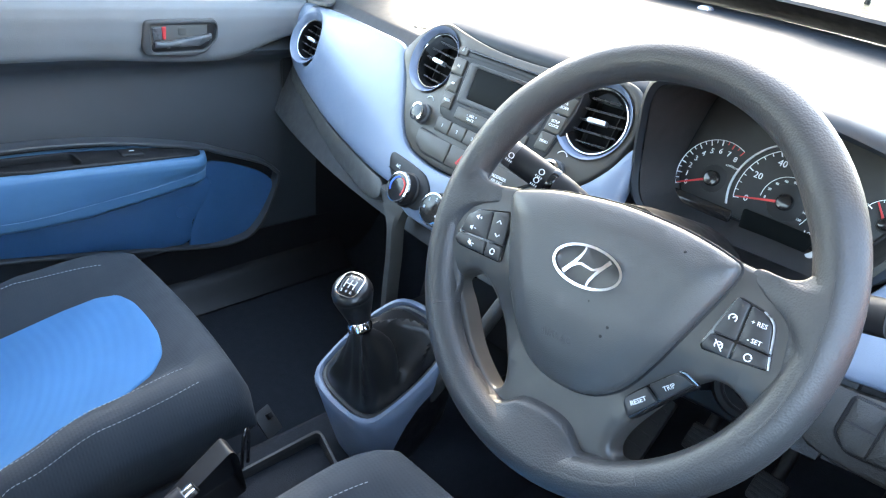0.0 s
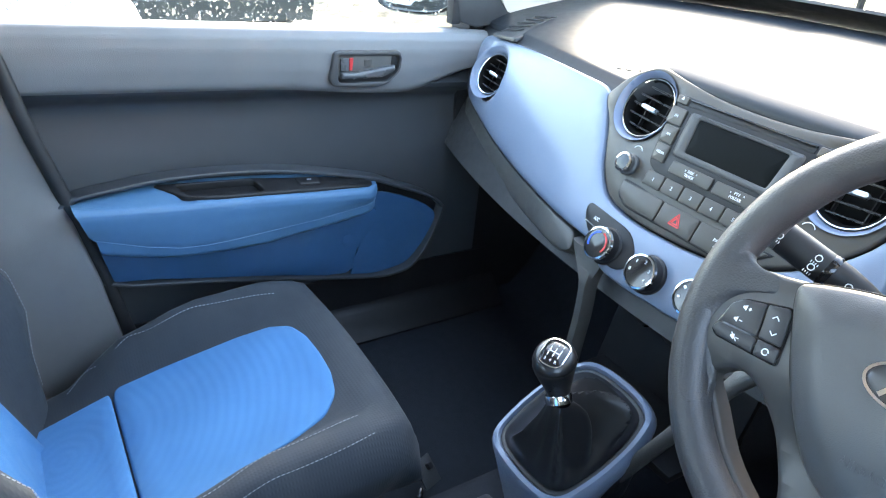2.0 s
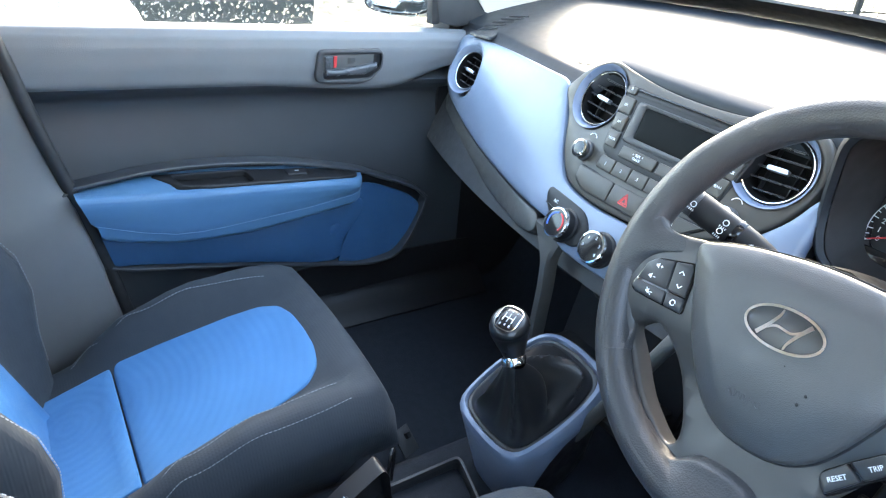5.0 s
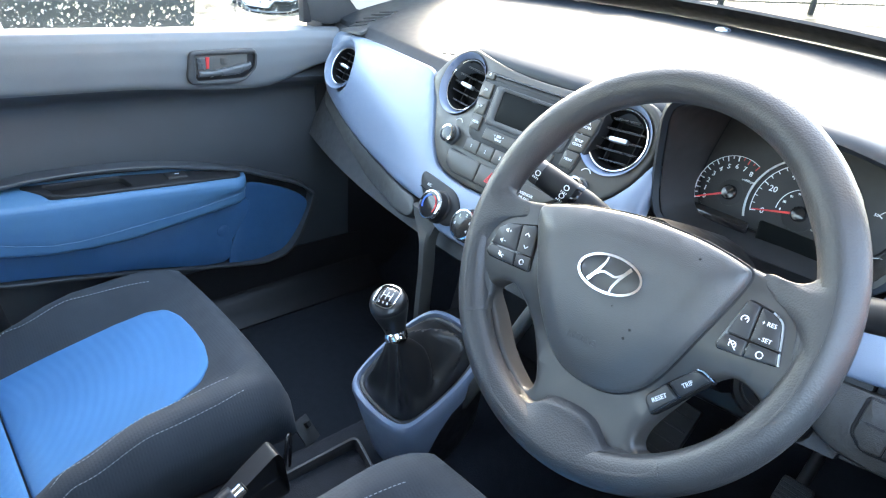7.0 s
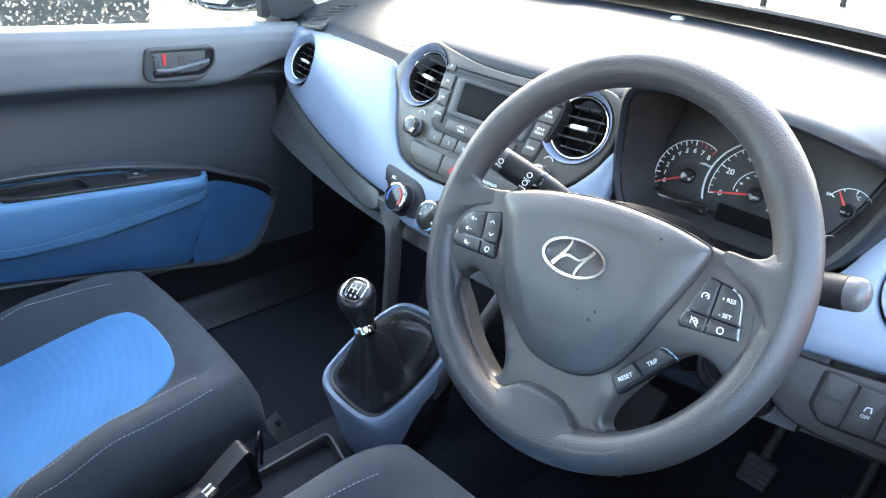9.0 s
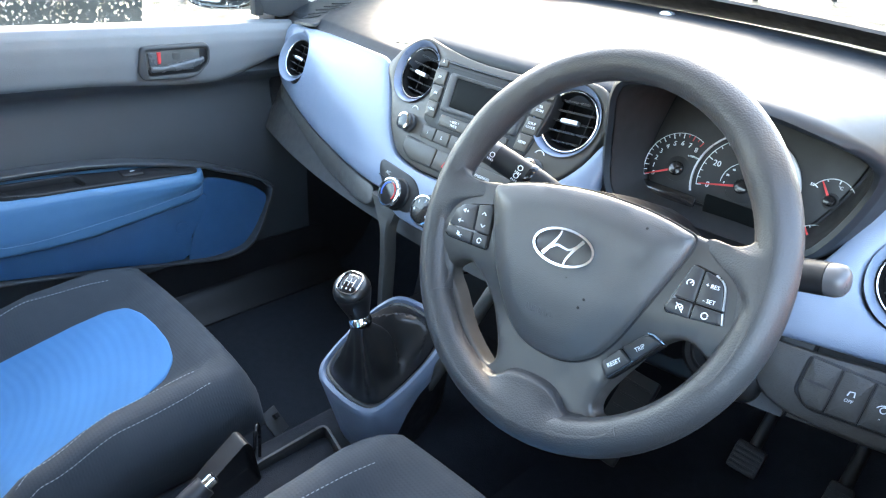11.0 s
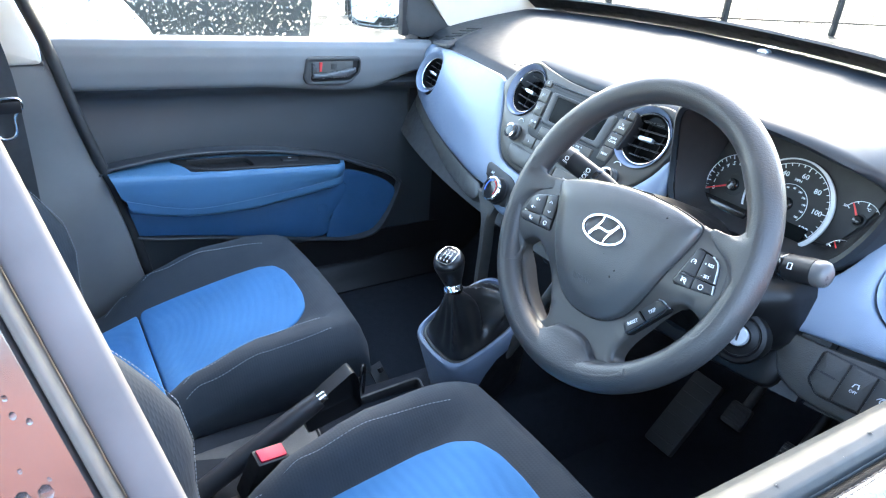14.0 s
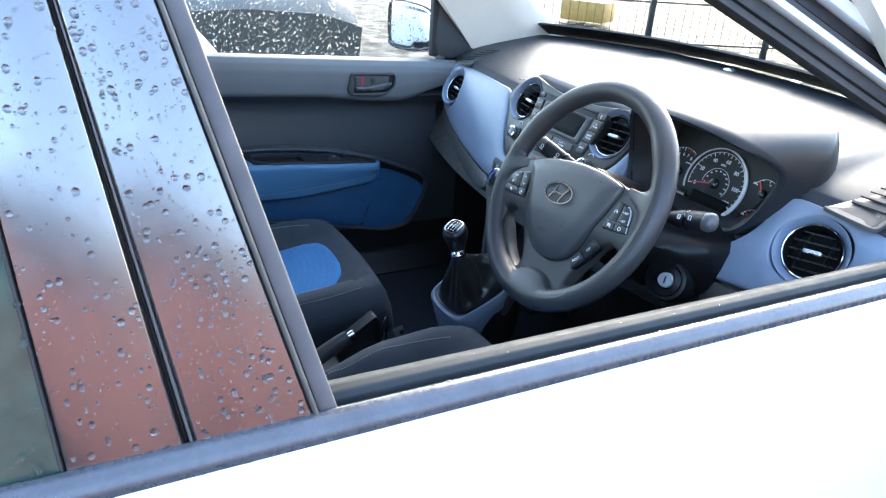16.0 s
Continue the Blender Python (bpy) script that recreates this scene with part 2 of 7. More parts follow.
def plate(name, outline, place, top, thick, mat, parent=None, label="", bevel=0.002, holes=(), cell=0.03, dome=0.0, sharp=38):
    """A solid panel: outline in (u, v), with rounded rim, carried into space by place(u, v, d); d = top at its face."""
    outline = [Vector(p) for p in outline]
    if area(outline) < 0:
        outline.reverse()
    loops = [outline] + [[Vector(p) for p in h] for h in holes]
    for i in range(1, len(loops)):
        if area(loops[i]) > 0:
            loops[i].reverse()
    faceloops = [inset(outline, bevel)] + [inset(h, -bevel if area(h) > 0 else bevel) for h in loops[1:]]
    for k in range(1, len(faceloops)):          # a hole's lip lies outside the hole
        h = loops[k]
        grown = inset(h, -bevel)
        faceloops[k] = grown if abs(area(grown)) > abs(area(h)) else inset(h, bevel)
    pts, edges = [], []
    for lp in faceloops:
        s = len(pts)
        pts += lp
        edges += [(s + i, s + (i + 1) % len(lp)) for i in range(len(lp))]
    us, vs = [p[0] for p in outline], [p[1] for p in outline]
    x = min(us) + cell / 2
    shrunk = [inset(faceloops[0], cell * 0.35)] + faceloops[1:]
    while x < max(us):
        y = min(vs) + cell / 2
        while y < max(vs):
            if inside((x, y), shrunk[0]) and not any(inside((x, y), h) for h in faceloops[1:]):
                pts.append(Vector((x, y)))
            y += cell
        x += cell
    v2, _, f2, orig, _, _ = delaunay_2d_cdt(pts, edges, [], 0, 1e-6)
    verts, faces = [], []
    cu, cv = sum(us) / len(us), sum(vs) / len(vs)
    ru, rv = max(us) - min(us), max(vs) - min(vs)

    def height(p):
        if not dome:
            return top
        q = ((2 * (p[0] - cu) / ru) ** 2 + (2 * (p[1] - cv) / rv) ** 2)
        return top + dome * max(0.0, 1 - q) ** 0.8 if q < 1 else top
    index = {}
    for i, o in enumerate(orig):
        for k in o:
            index[k] = i
    for p in v2:
        verts.append(place(p[0], p[1], height(p)))
    for f in f2:
        c = sum((v2[i] for i in f), Vector((0, 0))) / len(f)
        if inside(c, faceloops[0]) and not any(inside(c, h) for h in faceloops[1:]):
            faces.append(tuple(f))
    s0 = 0
    for lp, fl in zip(loops, faceloops):
        m = len(lp)
        ring0 = [index[s0 + i] for i in range(m)]
        s0 += m
        rings = [ring0]
        for poly, d in (([fl[i] * 0.3 + lp[i] * 0.7 for i in range(m)], top - bevel * 0.35), (lp, top - bevel), (lp, top - thick)):
            rings.append(list(range(len(verts), len(verts) + m)))
            verts += [place(p[0], p[1], d) for p in poly]
        for a, b in zip(rings, rings[1:]):
            for i in range(m):
                faces.append((a[i], a[(i + 1) % m], b[(i + 1) % m], b[i]))
    return finish(name, verts, faces, mat, parent, label, sharp)


def loft(name, rings, mat, parent=None, label="", closed=True, caps=True, sharp=38):
    n, verts, faces = len(rings[0]), [], []
    for r in rings:
        verts += [Vector(p) for p in r]
    for i in range(len(rings) - 1):
        for j in range(n if closed else n - 1):
            a, b = i * n + j, i * n + (j + 1) % n
            faces.append((a, b, b + n, a + n))
    if caps and closed:
        faces.append(tuple(range(n)))
        faces.append(tuple(range((len(rings) - 1) * n, len(rings) * n)))
    return finish(name, verts, faces, mat, parent, label, sharp)


def sheet(name, fn, nu, nv, thick, mat, parent=None, label="", sharp=45):
    """A solid shell over a grid: fn(a, b) for a, b in 0..1, its back shifted by thick (a vector)."""
    g = [[Vector(fn(i / nu, j / nv)) for j in range(nv + 1)] for i in range(nu + 1)]
    t = Vector(thick)
    verts, faces, m = [], [], nv + 1
    for row in g:
        verts += row
    k = len(verts)
    verts += [v + t for v in verts[:k]]
    for i in range(nu):
        for j in range(nv):
            a = i * m + j
            faces.append((a, a + 1, a + m + 1, a + m))
            faces.append((k + a, k + a + m, k + a + m + 1, k + a + 1))
    rim = [j for j in range(m)] + [i * m + nv for i in range(1, nu + 1)] + [nu * m + j for j in range(nv - 1, -1, -1)] + [i * m for i in range(nu - 1, 0, -1)]
    for i in range(len(rim)):
        a, b = rim[i], rim[(i + 1) % len(rim)]
        faces.append((a, k + a, k + b, b))
    return finish(name, verts, faces, mat, parent, label, sharp)


def tube(name, path, r, mat, parent=None, label="", n=10, closed=False, flat=1.0, up=(0, 0, 1), sharp=50):
    """A swept round bar; r may be a number or a function of 0..1."""
    path = [Vector(p) for p in path]
    m, rings = len(path), []
    for i, p in enumerate(path):
        a = path[(i - 1) % m] if closed or i else p
        b = path[(i + 1) % m] if closed or i < m - 1 else p
        t = (b - a).normalized()
        s = t.cross(Vector(up))
        s = s.normalized() if s.length > 1e-4 else t.orthogonal().normalized()
        q = s.cross(t).normalized()
        rad = r(i / (m - 1)) if callable(r) else r
        rings.append([p + s * rad * math.cos(2 * math.pi * k / n) + q * rad * flat * math.sin(2 * math.pi * k / n) for k in range(n)])
    if closed:
        rings.append(rings[0])
    return loft(name, rings, mat, parent, label, caps=not closed, sharp=sharp)


def lathe(name, profile, m, mat, parent=None, label="", n=36, sharp=35):
    """Turned round the local z of matrix m: profile of (radius, height)."""
    rings = [[m @ Vector((r * math.cos(2 * math.pi * k / n), r * math.sin(2 * math.pi * k / n), h)) for k in range(n)] for r, h in profile]
    return loft(name, rings, mat, parent, label, caps=True, sharp=sharp)


def box(name, size, m, mat, parent=None, label="", bevel=0.002, seg=2):
    bm = bmesh.new()
    bmesh.ops.create_cube(bm, size=1)
    bmesh.ops.scale(bm, vec=size, verts=bm.verts)
    if bevel:
        bmesh.ops.bevel(bm, geom=bm.edges, offset=min(bevel, min(size) * 0.45), segments=seg, affect="EDGES", profile=0.6)
    bmesh.ops.transform(bm, matrix=m, verts=bm.verts)
    verts, faces = [v.co.copy() for v in bm.verts], [[v.index for v in f.verts] for f in bm.faces]
    bm.free()
    return finish(name, verts, faces, mat, parent, label)


def prism(name, poly, lo, hi, place, mat, parent=None, label=""):
    """A plain extruded outline between two depths."""
    return loft(name, [[place(p[0], p[1], lo) for p in poly], [place(p[0], p[1], hi) for p in poly]], mat, parent, label)


def words(name, text, size, place, u, v, d, mat, parent, turn=0.0, raised=0.0004):
    """Printed characters laid on a surface, centred at (u, v), face at depth d."""
    cu = bpy.data.curves.new(name, "FONT")
    cu.body, cu.size, cu.align_x, cu.align_y, cu.resolution_u = text, size, "CENTER", "CENTER", 2
    tmp = bpy.data.objects.new(name, cu)
    me = bpy.data.meshes.new_from_object(tmp)
    bpy.data.objects.remove(tmp)
    c, s = math.cos(radians(turn)), math.sin(radians(turn))
    flat = [(p.co.x, p.co.y) for p in me.vertices]
    n = len(flat)
    verts = [place(u + x * c - y * s, v + x * s + y * c, d + raised) for x, y in flat] + [place(u + x * c - y * s, v + x * s + y * c, d - 0.0004) for x, y in flat]
    count, faces = {}, []
    for p in me.polygons:
        f = list(p.vertices)
        faces.append(tuple(f))
        for i in range(len(f)):
            e = (f[i], f[(i + 1) % len(f)])
            count[e] = 1
    for a, b in list(count):
        if (b, a) not in count:
            faces.append((b, a, a + n, b + n))
    bpy.data.meshes.remove(me)
    return finish(name, verts, faces, mat, parent, sharp=30)


def bar(name, a, b, w, place, d, mat, parent, raised=0.0005):
    """A short printed stroke from a to b in (u, v)."""
    a, b = Vector(a), Vector(b)
    t = (b - a).normalized()
    s = Vector((-t[1], t[0])) * w / 2
    return prism(name, [a - s, b - s, b + s, a + s], d - 0.0006, d + raised, place, mat, parent)


def arc(cx, cy, r, a0, a1, n=24):
    return [Vector((cx + r * math.cos(radians(a0 + (a1 - a0) * i / n)), cy + r * math.sin(radians(a0 + (a1 - a0) * i / n)))) for i in range(n + 1)]


def ribbon(name, pts, w, place, d, mat, parent, raised=0.0005):
    """A printed line of width w along the points; w may be a function of 0..1."""
    rings, m = [], len(pts)
    for i, p in enumerate(pts):
        t = (pts[min(i + 1, m - 1)] - pts[max(i - 1, 0)]).normalized()
        s = Vector((-t[1], t[0])) * (w(i / (m - 1)) if callable(w) else w) / 2
        rings.append([place(*(p - s), d - 0.0006), place(*(p + s), d - 0.0006), place(*(p + s), d + raised), place(*(p - s), d + raised)])
    return loft(name, rings, mat, parent)


def stitches(name, path, parent, w=0.0006, length=0.0036, gap=0.0024, mat=THREAD):
    """A row of thread stitches along a 3D path, as one mesh."""
    verts, faces = [], []
    acc, on, start = 0.0, True, path[0]
    for a, b in zip(path, path[1:]):
        seg = (b - a).length
        pos = 0.0
        while seg - pos > 1e-6:
            need = (length if on else gap) - acc
            step = min(need, seg - pos)
            pos += step
            acc += step
            q = a.lerp(b, pos / seg)
            if acc >= (length if on else gap) - 1e-7:
                if on:
                    t = (q - start).normalized() if (q - start).length > 1e-6 else Vector((1, 0, 0))
                    s = t.cross(Vector((0, 0, 1)))
                    s = (s.normalized() if s.length > 1e-3 else t.orthogonal().normalized()) * w
                    u = s.cross(t).normalized() * w
                    k = len(verts)
                    for c in (start, q):
                        verts += [c - s, c + u, c + s, c - u]
                    faces += [(k + i, k + (i + 1) % 4, k + 4 + (i + 1) % 4, k + 4 + i) for i in range(4)] + [(k, k + 1, k + 2, k + 3), (k + 4, k + 5, k + 6, k + 7)]
                on, acc, start = not on, 0.0, q
    return finish(name, verts, faces, mat, parent)


def smooth(a, b, x):
    t = min(1.0, max(0.0, (x - a) / (b - a)))
    return t * t * (3 - 2 * t)


def mirror(poly):
    """Closes a right-hand half outline (top to bottom) with its mirror image."""
    poly = [Vector(p) for p in poly]
    return poly + [Vector((-p[0], p[1])) for p in reversed(poly) if abs(p[0]) > 1e-6]


# ---- dashboard ----
SLOPE = Vector((0, -0.894, 0.447))


def face_y(x, z):
    return 0.255 + 0.07 * (abs(x) / 0.55) ** 2 + 0.5 * (z - 0.925)


def on_face(x, z, d):
    return Vector((x, face_y(x, z), z)) + SLOPE * d


def edge_z(x):
    """Height of the rear lip of the dash top."""
    bump = smooth(-0.205, -0.155, x) * (1 - smooth(0.19, 0.215, x))
    hood = smooth(0.195, 0.22, x) * (1 - smooth(0.47, 0.50, x))
    return 0.925 + 0.042 * bump + 0.02 * hood - 0.012 * smooth(0.45, 0.66, abs(x))


def screen_y(x):
    return 0.70 - 0.085 * (abs(x) / 0.6) ** 2.2


def top_z(x, y):
    ze = edge_z(x)
    ye = face_y(x, ze)
    s = min(1.0, max(0.0, (y - ye) / (screen_y(x) - ye)))
    return ze + (1.0 - 0.02 * (abs(x) / 0.6) ** 2 - ze) * s ** 0.62


dash = empty("dashboard", "charcoal plastic car dashboard with light blue fascia panels", "dashboard")


def pad_surface(a, b):
    x = -0.69 + 1.38 * a
    ze = edge_z(x)
    ye = face_y(x, ze)
    behind = smooth(0.195, 0.22, x) * (1 - smooth(0.455, 0.48, x))      # the pad starts behind the dials under the hood
    if behind:
        ye += 0.11 * behind
        ze += (top_z(x, ye) - ze) * behind
    if b < 0.12:                                # rolled rear lip
        k = b / 0.12
        ang = math.pi / 2 * (1 - k)
        return Vector((x, ye + 0.012 * (1 - math.sin(ang)) - 0.004, ze - 0.016 + 0.016 * math.cos(ang)))
    s = ((b - 0.12) / 0.88) ** 1.5
    y = ye + 0.008 + (screen_y(x) + 0.02 - ye - 0.008) * s
    return Vector((x, y, top_z(x, y)))


sheet("top_pad", pad_surface, 110, 26, (0, 0.004, -0.02), PAD, dash, "soft grained charcoal dash top")

# backing behind the panels, in three pieces round the instrument recess
sheet("backing", lambda a, b: on_face(-0.69 + 0.893 * a, 0.705 + (edge_z(-0.69 + 0.893 * a) - 0.012 - 0.705) * b, -0.036), 40, 10, (0, 0.02, 0), TRIM, dash)
sheet("backing", lambda a, b: on_face(0.485 + 0.205 * a, 0.705 + (edge_z(0.485 + 0.205 * a) - 0.012 - 0.705) * b, -0.036), 10, 10, (0, 0.02, 0), TRIM, dash)
sheet("backing", lambda a, b: on_face(0.203 + 0.282 * a, 0.705 + 0.14 * b, -0.012), 10, 6, (0, 0.02, 0), TRIM, dash)

BLUE_LINE = [(-0.607, 0.908), (-0.52, 0.915), (-0.40, 0.921), (-0.272, 0.922), (-0.240, 0.921), (-0.224, 0.916), (-0.217, 0.906), (-0.198, 0.882), (-0.180, 0.857),
             (-0.163, 0.833), (-0.139, 0.811), (-0.115, 0.802), (-0.074, 0.7975), (-0.02, 0.798), (0.05, 0.804), (0.11, 0.822), (0.152, 0.848), (0.178, 0.876), (0.192, 0.902),
             (0.203, 0.902), (0.206, 0.86), (0.203, 0.80), (0.17, 0.757), (0.10, 0.736), (0.03, 0.731), (-0.075, 0.730), (-0.105, 0.742), (-0.123, 0.751), (-0.156, 0.753),
             (-0.19, 0.754), (-0.289, 0.759), (-0.424, 0.771), (-0.57, 0.791), (-0.622, 0.802), (-0.645, 0.822), (-0.645, 0.86), (-0.632, 0.892)]
VENT_LEFT_OUT, VENT_LEFT_IN, VENT_RIGHT_IN, VENT_RIGHT_OUT = (-0.538, 0.858), (-0.150, 0.917), (0.134, 0.917), (0.547, 0.858)


def face_circle(c, r, n=40):
    return [Vector((c[0] + r * math.cos(2 * math.pi * i / n), c[1] + 0.9 * r * math.sin(2 * math.pi * i / n))) for i in range(n)]


def along(table, x):
    """Read a value off a short table of (x, value)."""
    for (a, va), (b, vb) in zip(table, table[1:]):
        if x <= b:
            return va + (vb - va) * max(0.0, (x - a) / (b - a))
    return table[-1][1]


FASCIA_BEND = [(-0.66, 0.862), (-0.58, 0.850), (-0.40, 0.822), (-0.25, 0.790), (-0.14, 0.765)]


def on_fascia(x, z, d):
    """The passenger fascia turns under towards its lower edge."""
    bend = along(FASCIA_BEND, x) - z
    return on_face(x, z, d - 0.40 * smooth(-0.14, -0.30, x) * (max(0.0, bend) + 0.012 * math.exp(-(bend / 0.016) ** 2)))


fascia = plate("fascia_panel", spline(BLUE_LINE, 3), on_fascia, 0.006, 0.018, BLUE, dash, "satin light blue passenger fascia", bevel=0.007, holes=[face_circle(VENT_LEFT_OUT, 0.047)], cell=0.014)
CENTRE_LINE = [(-0.222, 0.908), (-0.214, 0.926), (-0.198, 0.944), (-0.174, 0.959), (-0.152, 0.965), (-0.12, 0.961), (-0.06, 0.954), (0.0, 0.952), (0.06, 0.954), (0.12, 0.961), (0.150, 0.964),
               (0.172, 0.958), (0.186, 0.94), (0.190, 0.915), (0.176, 0.877), (0.150, 0.849), (0.108, 0.824), (0.05, 0.806), (-0.02, 0.8), (-0.074, 0.7995), (-0.114, 0.804), (-0.137, 0.813), (-0.161, 0.834), (-0.178, 0.858), (-0.196, 0.884)]
plate("centre_panel", spline(CENTRE_LINE, 3), on_face, 0.004, 0.016, PANEL, dash, "warm dark grey centre stack panel", bevel=0.003, holes=[face_circle(VENT_LEFT_IN, 0.046), face_circle(VENT_RIGHT_IN, 0.046)], cell=0.022)
DRIVER_LINE = [(0.49, 0.916), (0.53, 0.916), (0.60, 0.906), (0.64, 0.895), (0.652, 0.87), (0.65, 0.81), (0.63, 0.79), (0.58, 0.785), (0.53, 0.782), (0.485, 0.780), (0.44, 0.777), (0.36, 0.772), (0.26, 0.765), (0.215, 0.775),
               (0.218, 0.80), (0.30, 0.807), (0.40, 0.812), (0.428, 0.822), (0.452, 0.843), (0.467, 0.868), (0.476, 0.893)]
plate("fascia_panel", spline(DRIVER_LINE, 3), on_face, 0.006, 0.018, BLUE, dash, "satin light blue driver fascia", bevel=0.004, holes=[face_circle(VENT_RIGHT_OUT, 0.051)], cell=0.022)

# glovebox and lower trims
GLOVE = [(-0.640, 0.800), (-0.57, 0.7885), (-0.424, 0.7685), (-0.289, 0.7565), (-0.19, 0.7515), (-0.160, 0.7495), (-0.149, 0.738), (-0.152, 0.724), (-0.19, 0.717), (-0.312, 0.719), (-0.43, 0.721), (-0.56, 0.726), (-0.612, 0.735), (-0.634, 0.76)]
plate("glovebox_lid", spline(GLOVE, 3), on_fascia, -0.002, 0.03, DOORGREY, dash, "grey plastic glovebox edge", bevel=0.006, cell=0.03)


def under_dash(a, b):
    """The dark underside that turns away beneath the glovebox."""
    x = -0.64 + 0.50 * a
    z = 0.736 - 0.16 * b ** 0.8
    return Vector((x, face_y(x, 0.736) + 0.055 + 0.05 * b + 0.20 * b * b, z))


sheet("under_panel", under_dash, 20, 10, (0, 0.012, 0), BLACK, dash, "black underside of the dashboard")
sheet("under_panel", lambda a, b: (lambda v: Vector((0.16 + 0.50 * a, v.y + 0.06, v.z - 0.03)))(under_dash(0.55, b)), 16, 8, (0, 0.012, 0), BLACK, dash)
LOWER = [(0.437, 0.771), (0.49, 0.774), (0.54, 0.777), (0.60, 0.780), (0.65, 0.785), (0.66, 0.74), (0.65, 0.715), (0.57, 0.709), (0.52, 0.710), (0.485, 0.714), (0.46, 0.724), (0.446, 0.74)]
plate("knee_panel", spline(LOWER, 3), on_face, 0.004, 0.03, KNEE, dash, "charcoal grained lower driver panel", bevel=0.005, cell=0.025)
plate("knee_panel", rrect(0.26, 0.06, 0.02, 0.33, 0.733), on_face, 0.0, 0.03, SHROUD, dash, bevel=0.005, cell=0.03)


def strut(side):
    """The tapering leg from the dash down to the console."""
    pts = spline([(side * 0.114, 0.170, 0.746), (side * 0.104, 0.162, 0.725), (side * 0.093, 0.154, 0.70), (side * 0.090, 0.152, 0.66), (side * 0.093, 0.152, 0.61), (side * 0.098, 0.154, 0.54)], 4, False)
    rings = []
    for i, p in enumerate(pts):
        t = i / (len(pts) - 1)
        w = 0.030 - 0.0225 * smooth(0, 0.42, t)
        rings.append([p + Vector((u * w, v * 0.03, 0)) for u, v in ((-1, -0.2), (-0.7, -0.35), (0.7, -0.35), (1, -0.2), (1, 0.35), (-1, 0.35))])
    return loft("console_strut", rings, DOORGREY, dash, "curved grey plastic console leg")


strut(-1)
leg = spline([(0.172, 0.150, 0.765), (0.156, 0.126, 0.735), (0.125, 0.114, 0.660), (0.092, 0.105, 0.585), (0.070, 0.10, 0.535)], 4, False)
tube("console_strut", leg, lambda t: 0.019 - 0.008 * smooth(0, 0.3, t), DOORGREY, dash, "slanting grey plastic console leg", n=12, flat=0.8)
box("cubby_back", (0.24, 0.012, 0.22), pose(0, 0.262, 0.62, -14), BLACK, dash)
box("cubby_floor", (0.22, 0.14, 0.012), pose(0, 0.21, 0.545), BLACK, dash)

# instrument hood
HOOD = [(0.212, 0.238, 0.868), (0.205, 0.240, 0.90), (0.208, 0.230, 0.94), (0.216, 0.216, 0.978), (0.236, 0.206, 0.998), (0.29, 0.196, 1.006), (0.35, 0.192, 1.007), (0.40, 0.197, 1.002), (0.445, 0.216, 0.989), (0.473, 0.247, 0.972),
        (0.482, 0.268, 0.952), (0.476, 0.268, 0.92), (0.463, 0.261, 0.885), (0.447, 0.256, 0.860), (0.42, 0.250, 0.844), (0.34, 0.245, 0.836), (0.25, 0.241, 0.841), (0.224, 0.238, 0.85)]
hood_rim = spline(HOOD, 4)
HC = Vector((0.345, 0.24, 0.915))


def cluster_y(z):
    return 0.305 + 0.35 * (z - 0.9)


def grown(p, k):
    out = (p - HC)
    out.y = 0
    return p + out.normalized() * k


rings = []
for k in range(7):                              # inner wall back to the dial plane
    t = 1 - k / 6
    ring = []
    for p in hood_rim:
        q = grown(p, -0.006 - 0.016 * t)
        q.y = p.y + 0.004 + (cluster_y(q.z) - 0.002 - p.y) * t
        ring.append(q)
    rings.append(ring)
loft("hood_lining", rings, LINING, dash, "matt black hood lining", caps=False, sharp=60)
CREST_Y = [(0.200, 0.30), (0.212, 0.355), (0.236, 0.385), (0.272, 0.410), (0.340, 0.435), (0.410, 0.428), (0.450, 0.408), (0.482, 0.375)]
FLANK_Y = [(0.83, 0.275), (0.90, 0.296), (0.915, 0.303), (0.960, 0.336), (0.985, 0.362), (1.0, 0.385)]


def hood_end(p):
    """Where the hood's shell ends behind the rim point p: a crest over the top, a flank at the outer side."""
    q = grown(p, 0.010)
    top = smooth(0.955, 0.985, p.z)
    out = smooth(0.43, 0.475, p.x)
    y_side = max(along(FLANK_Y, p.z), p.y + 0.03) if p.x > 0.34 else p.y + 0.05
    y = y_side + (along(CREST_Y, p.x) - y_side) * top * (1 - 0.55 * out)
    z = q.z + ((1.009 - 0.004 * out) - q.z) * top * (1 - 0.45 * out)
    return Vector((q.x + 0.006 * out, y, z)), top


rings = [[p + Vector((0, 0.002, 0)) + (grown(p, -0.0058) - p) for p in hood_rim], [p + Vector((0, -0.002, 0)) for p in hood_rim]]
rings.append([grown(p, 0.006) + Vector((0, 0.003, 0)) for p in hood_rim])
for k in range(1, 13):                          # outer shell back to its crest
    t = k / 12
    ring = []
    for p in hood_rim:
        e, top = hood_end(p)
        q = (grown(p, 0.006) + Vector((0, 0.003, 0))).lerp(e, t)
        q.z += 0.006 * top * math.sin(math.pi * t)
        ring.append(q)
    rings.append(ring)
for dy, dz in ((0.006, -0.0015), (0.011, -0.006), (0.016, -0.018), (0.020, -0.05)):      # rounded over, down to the dash top
    ring = []
    for p in hood_rim:
        e, top = hood_end(p)
        out = grown(p, 1.0) - p
        ring.append(e + Vector((0, dy * (0.3 + 0.7 * top), 0)) + Vector((out.x, 0, 0)) * -dz * 0.15 + Vector((0, 0, dz * smooth(0.89, 0.93, p.z))))
    rings.append(ring)
loft("instrument_hood", rings, PAD, dash, "arched grained instrument hood", caps=False, sharp=60)


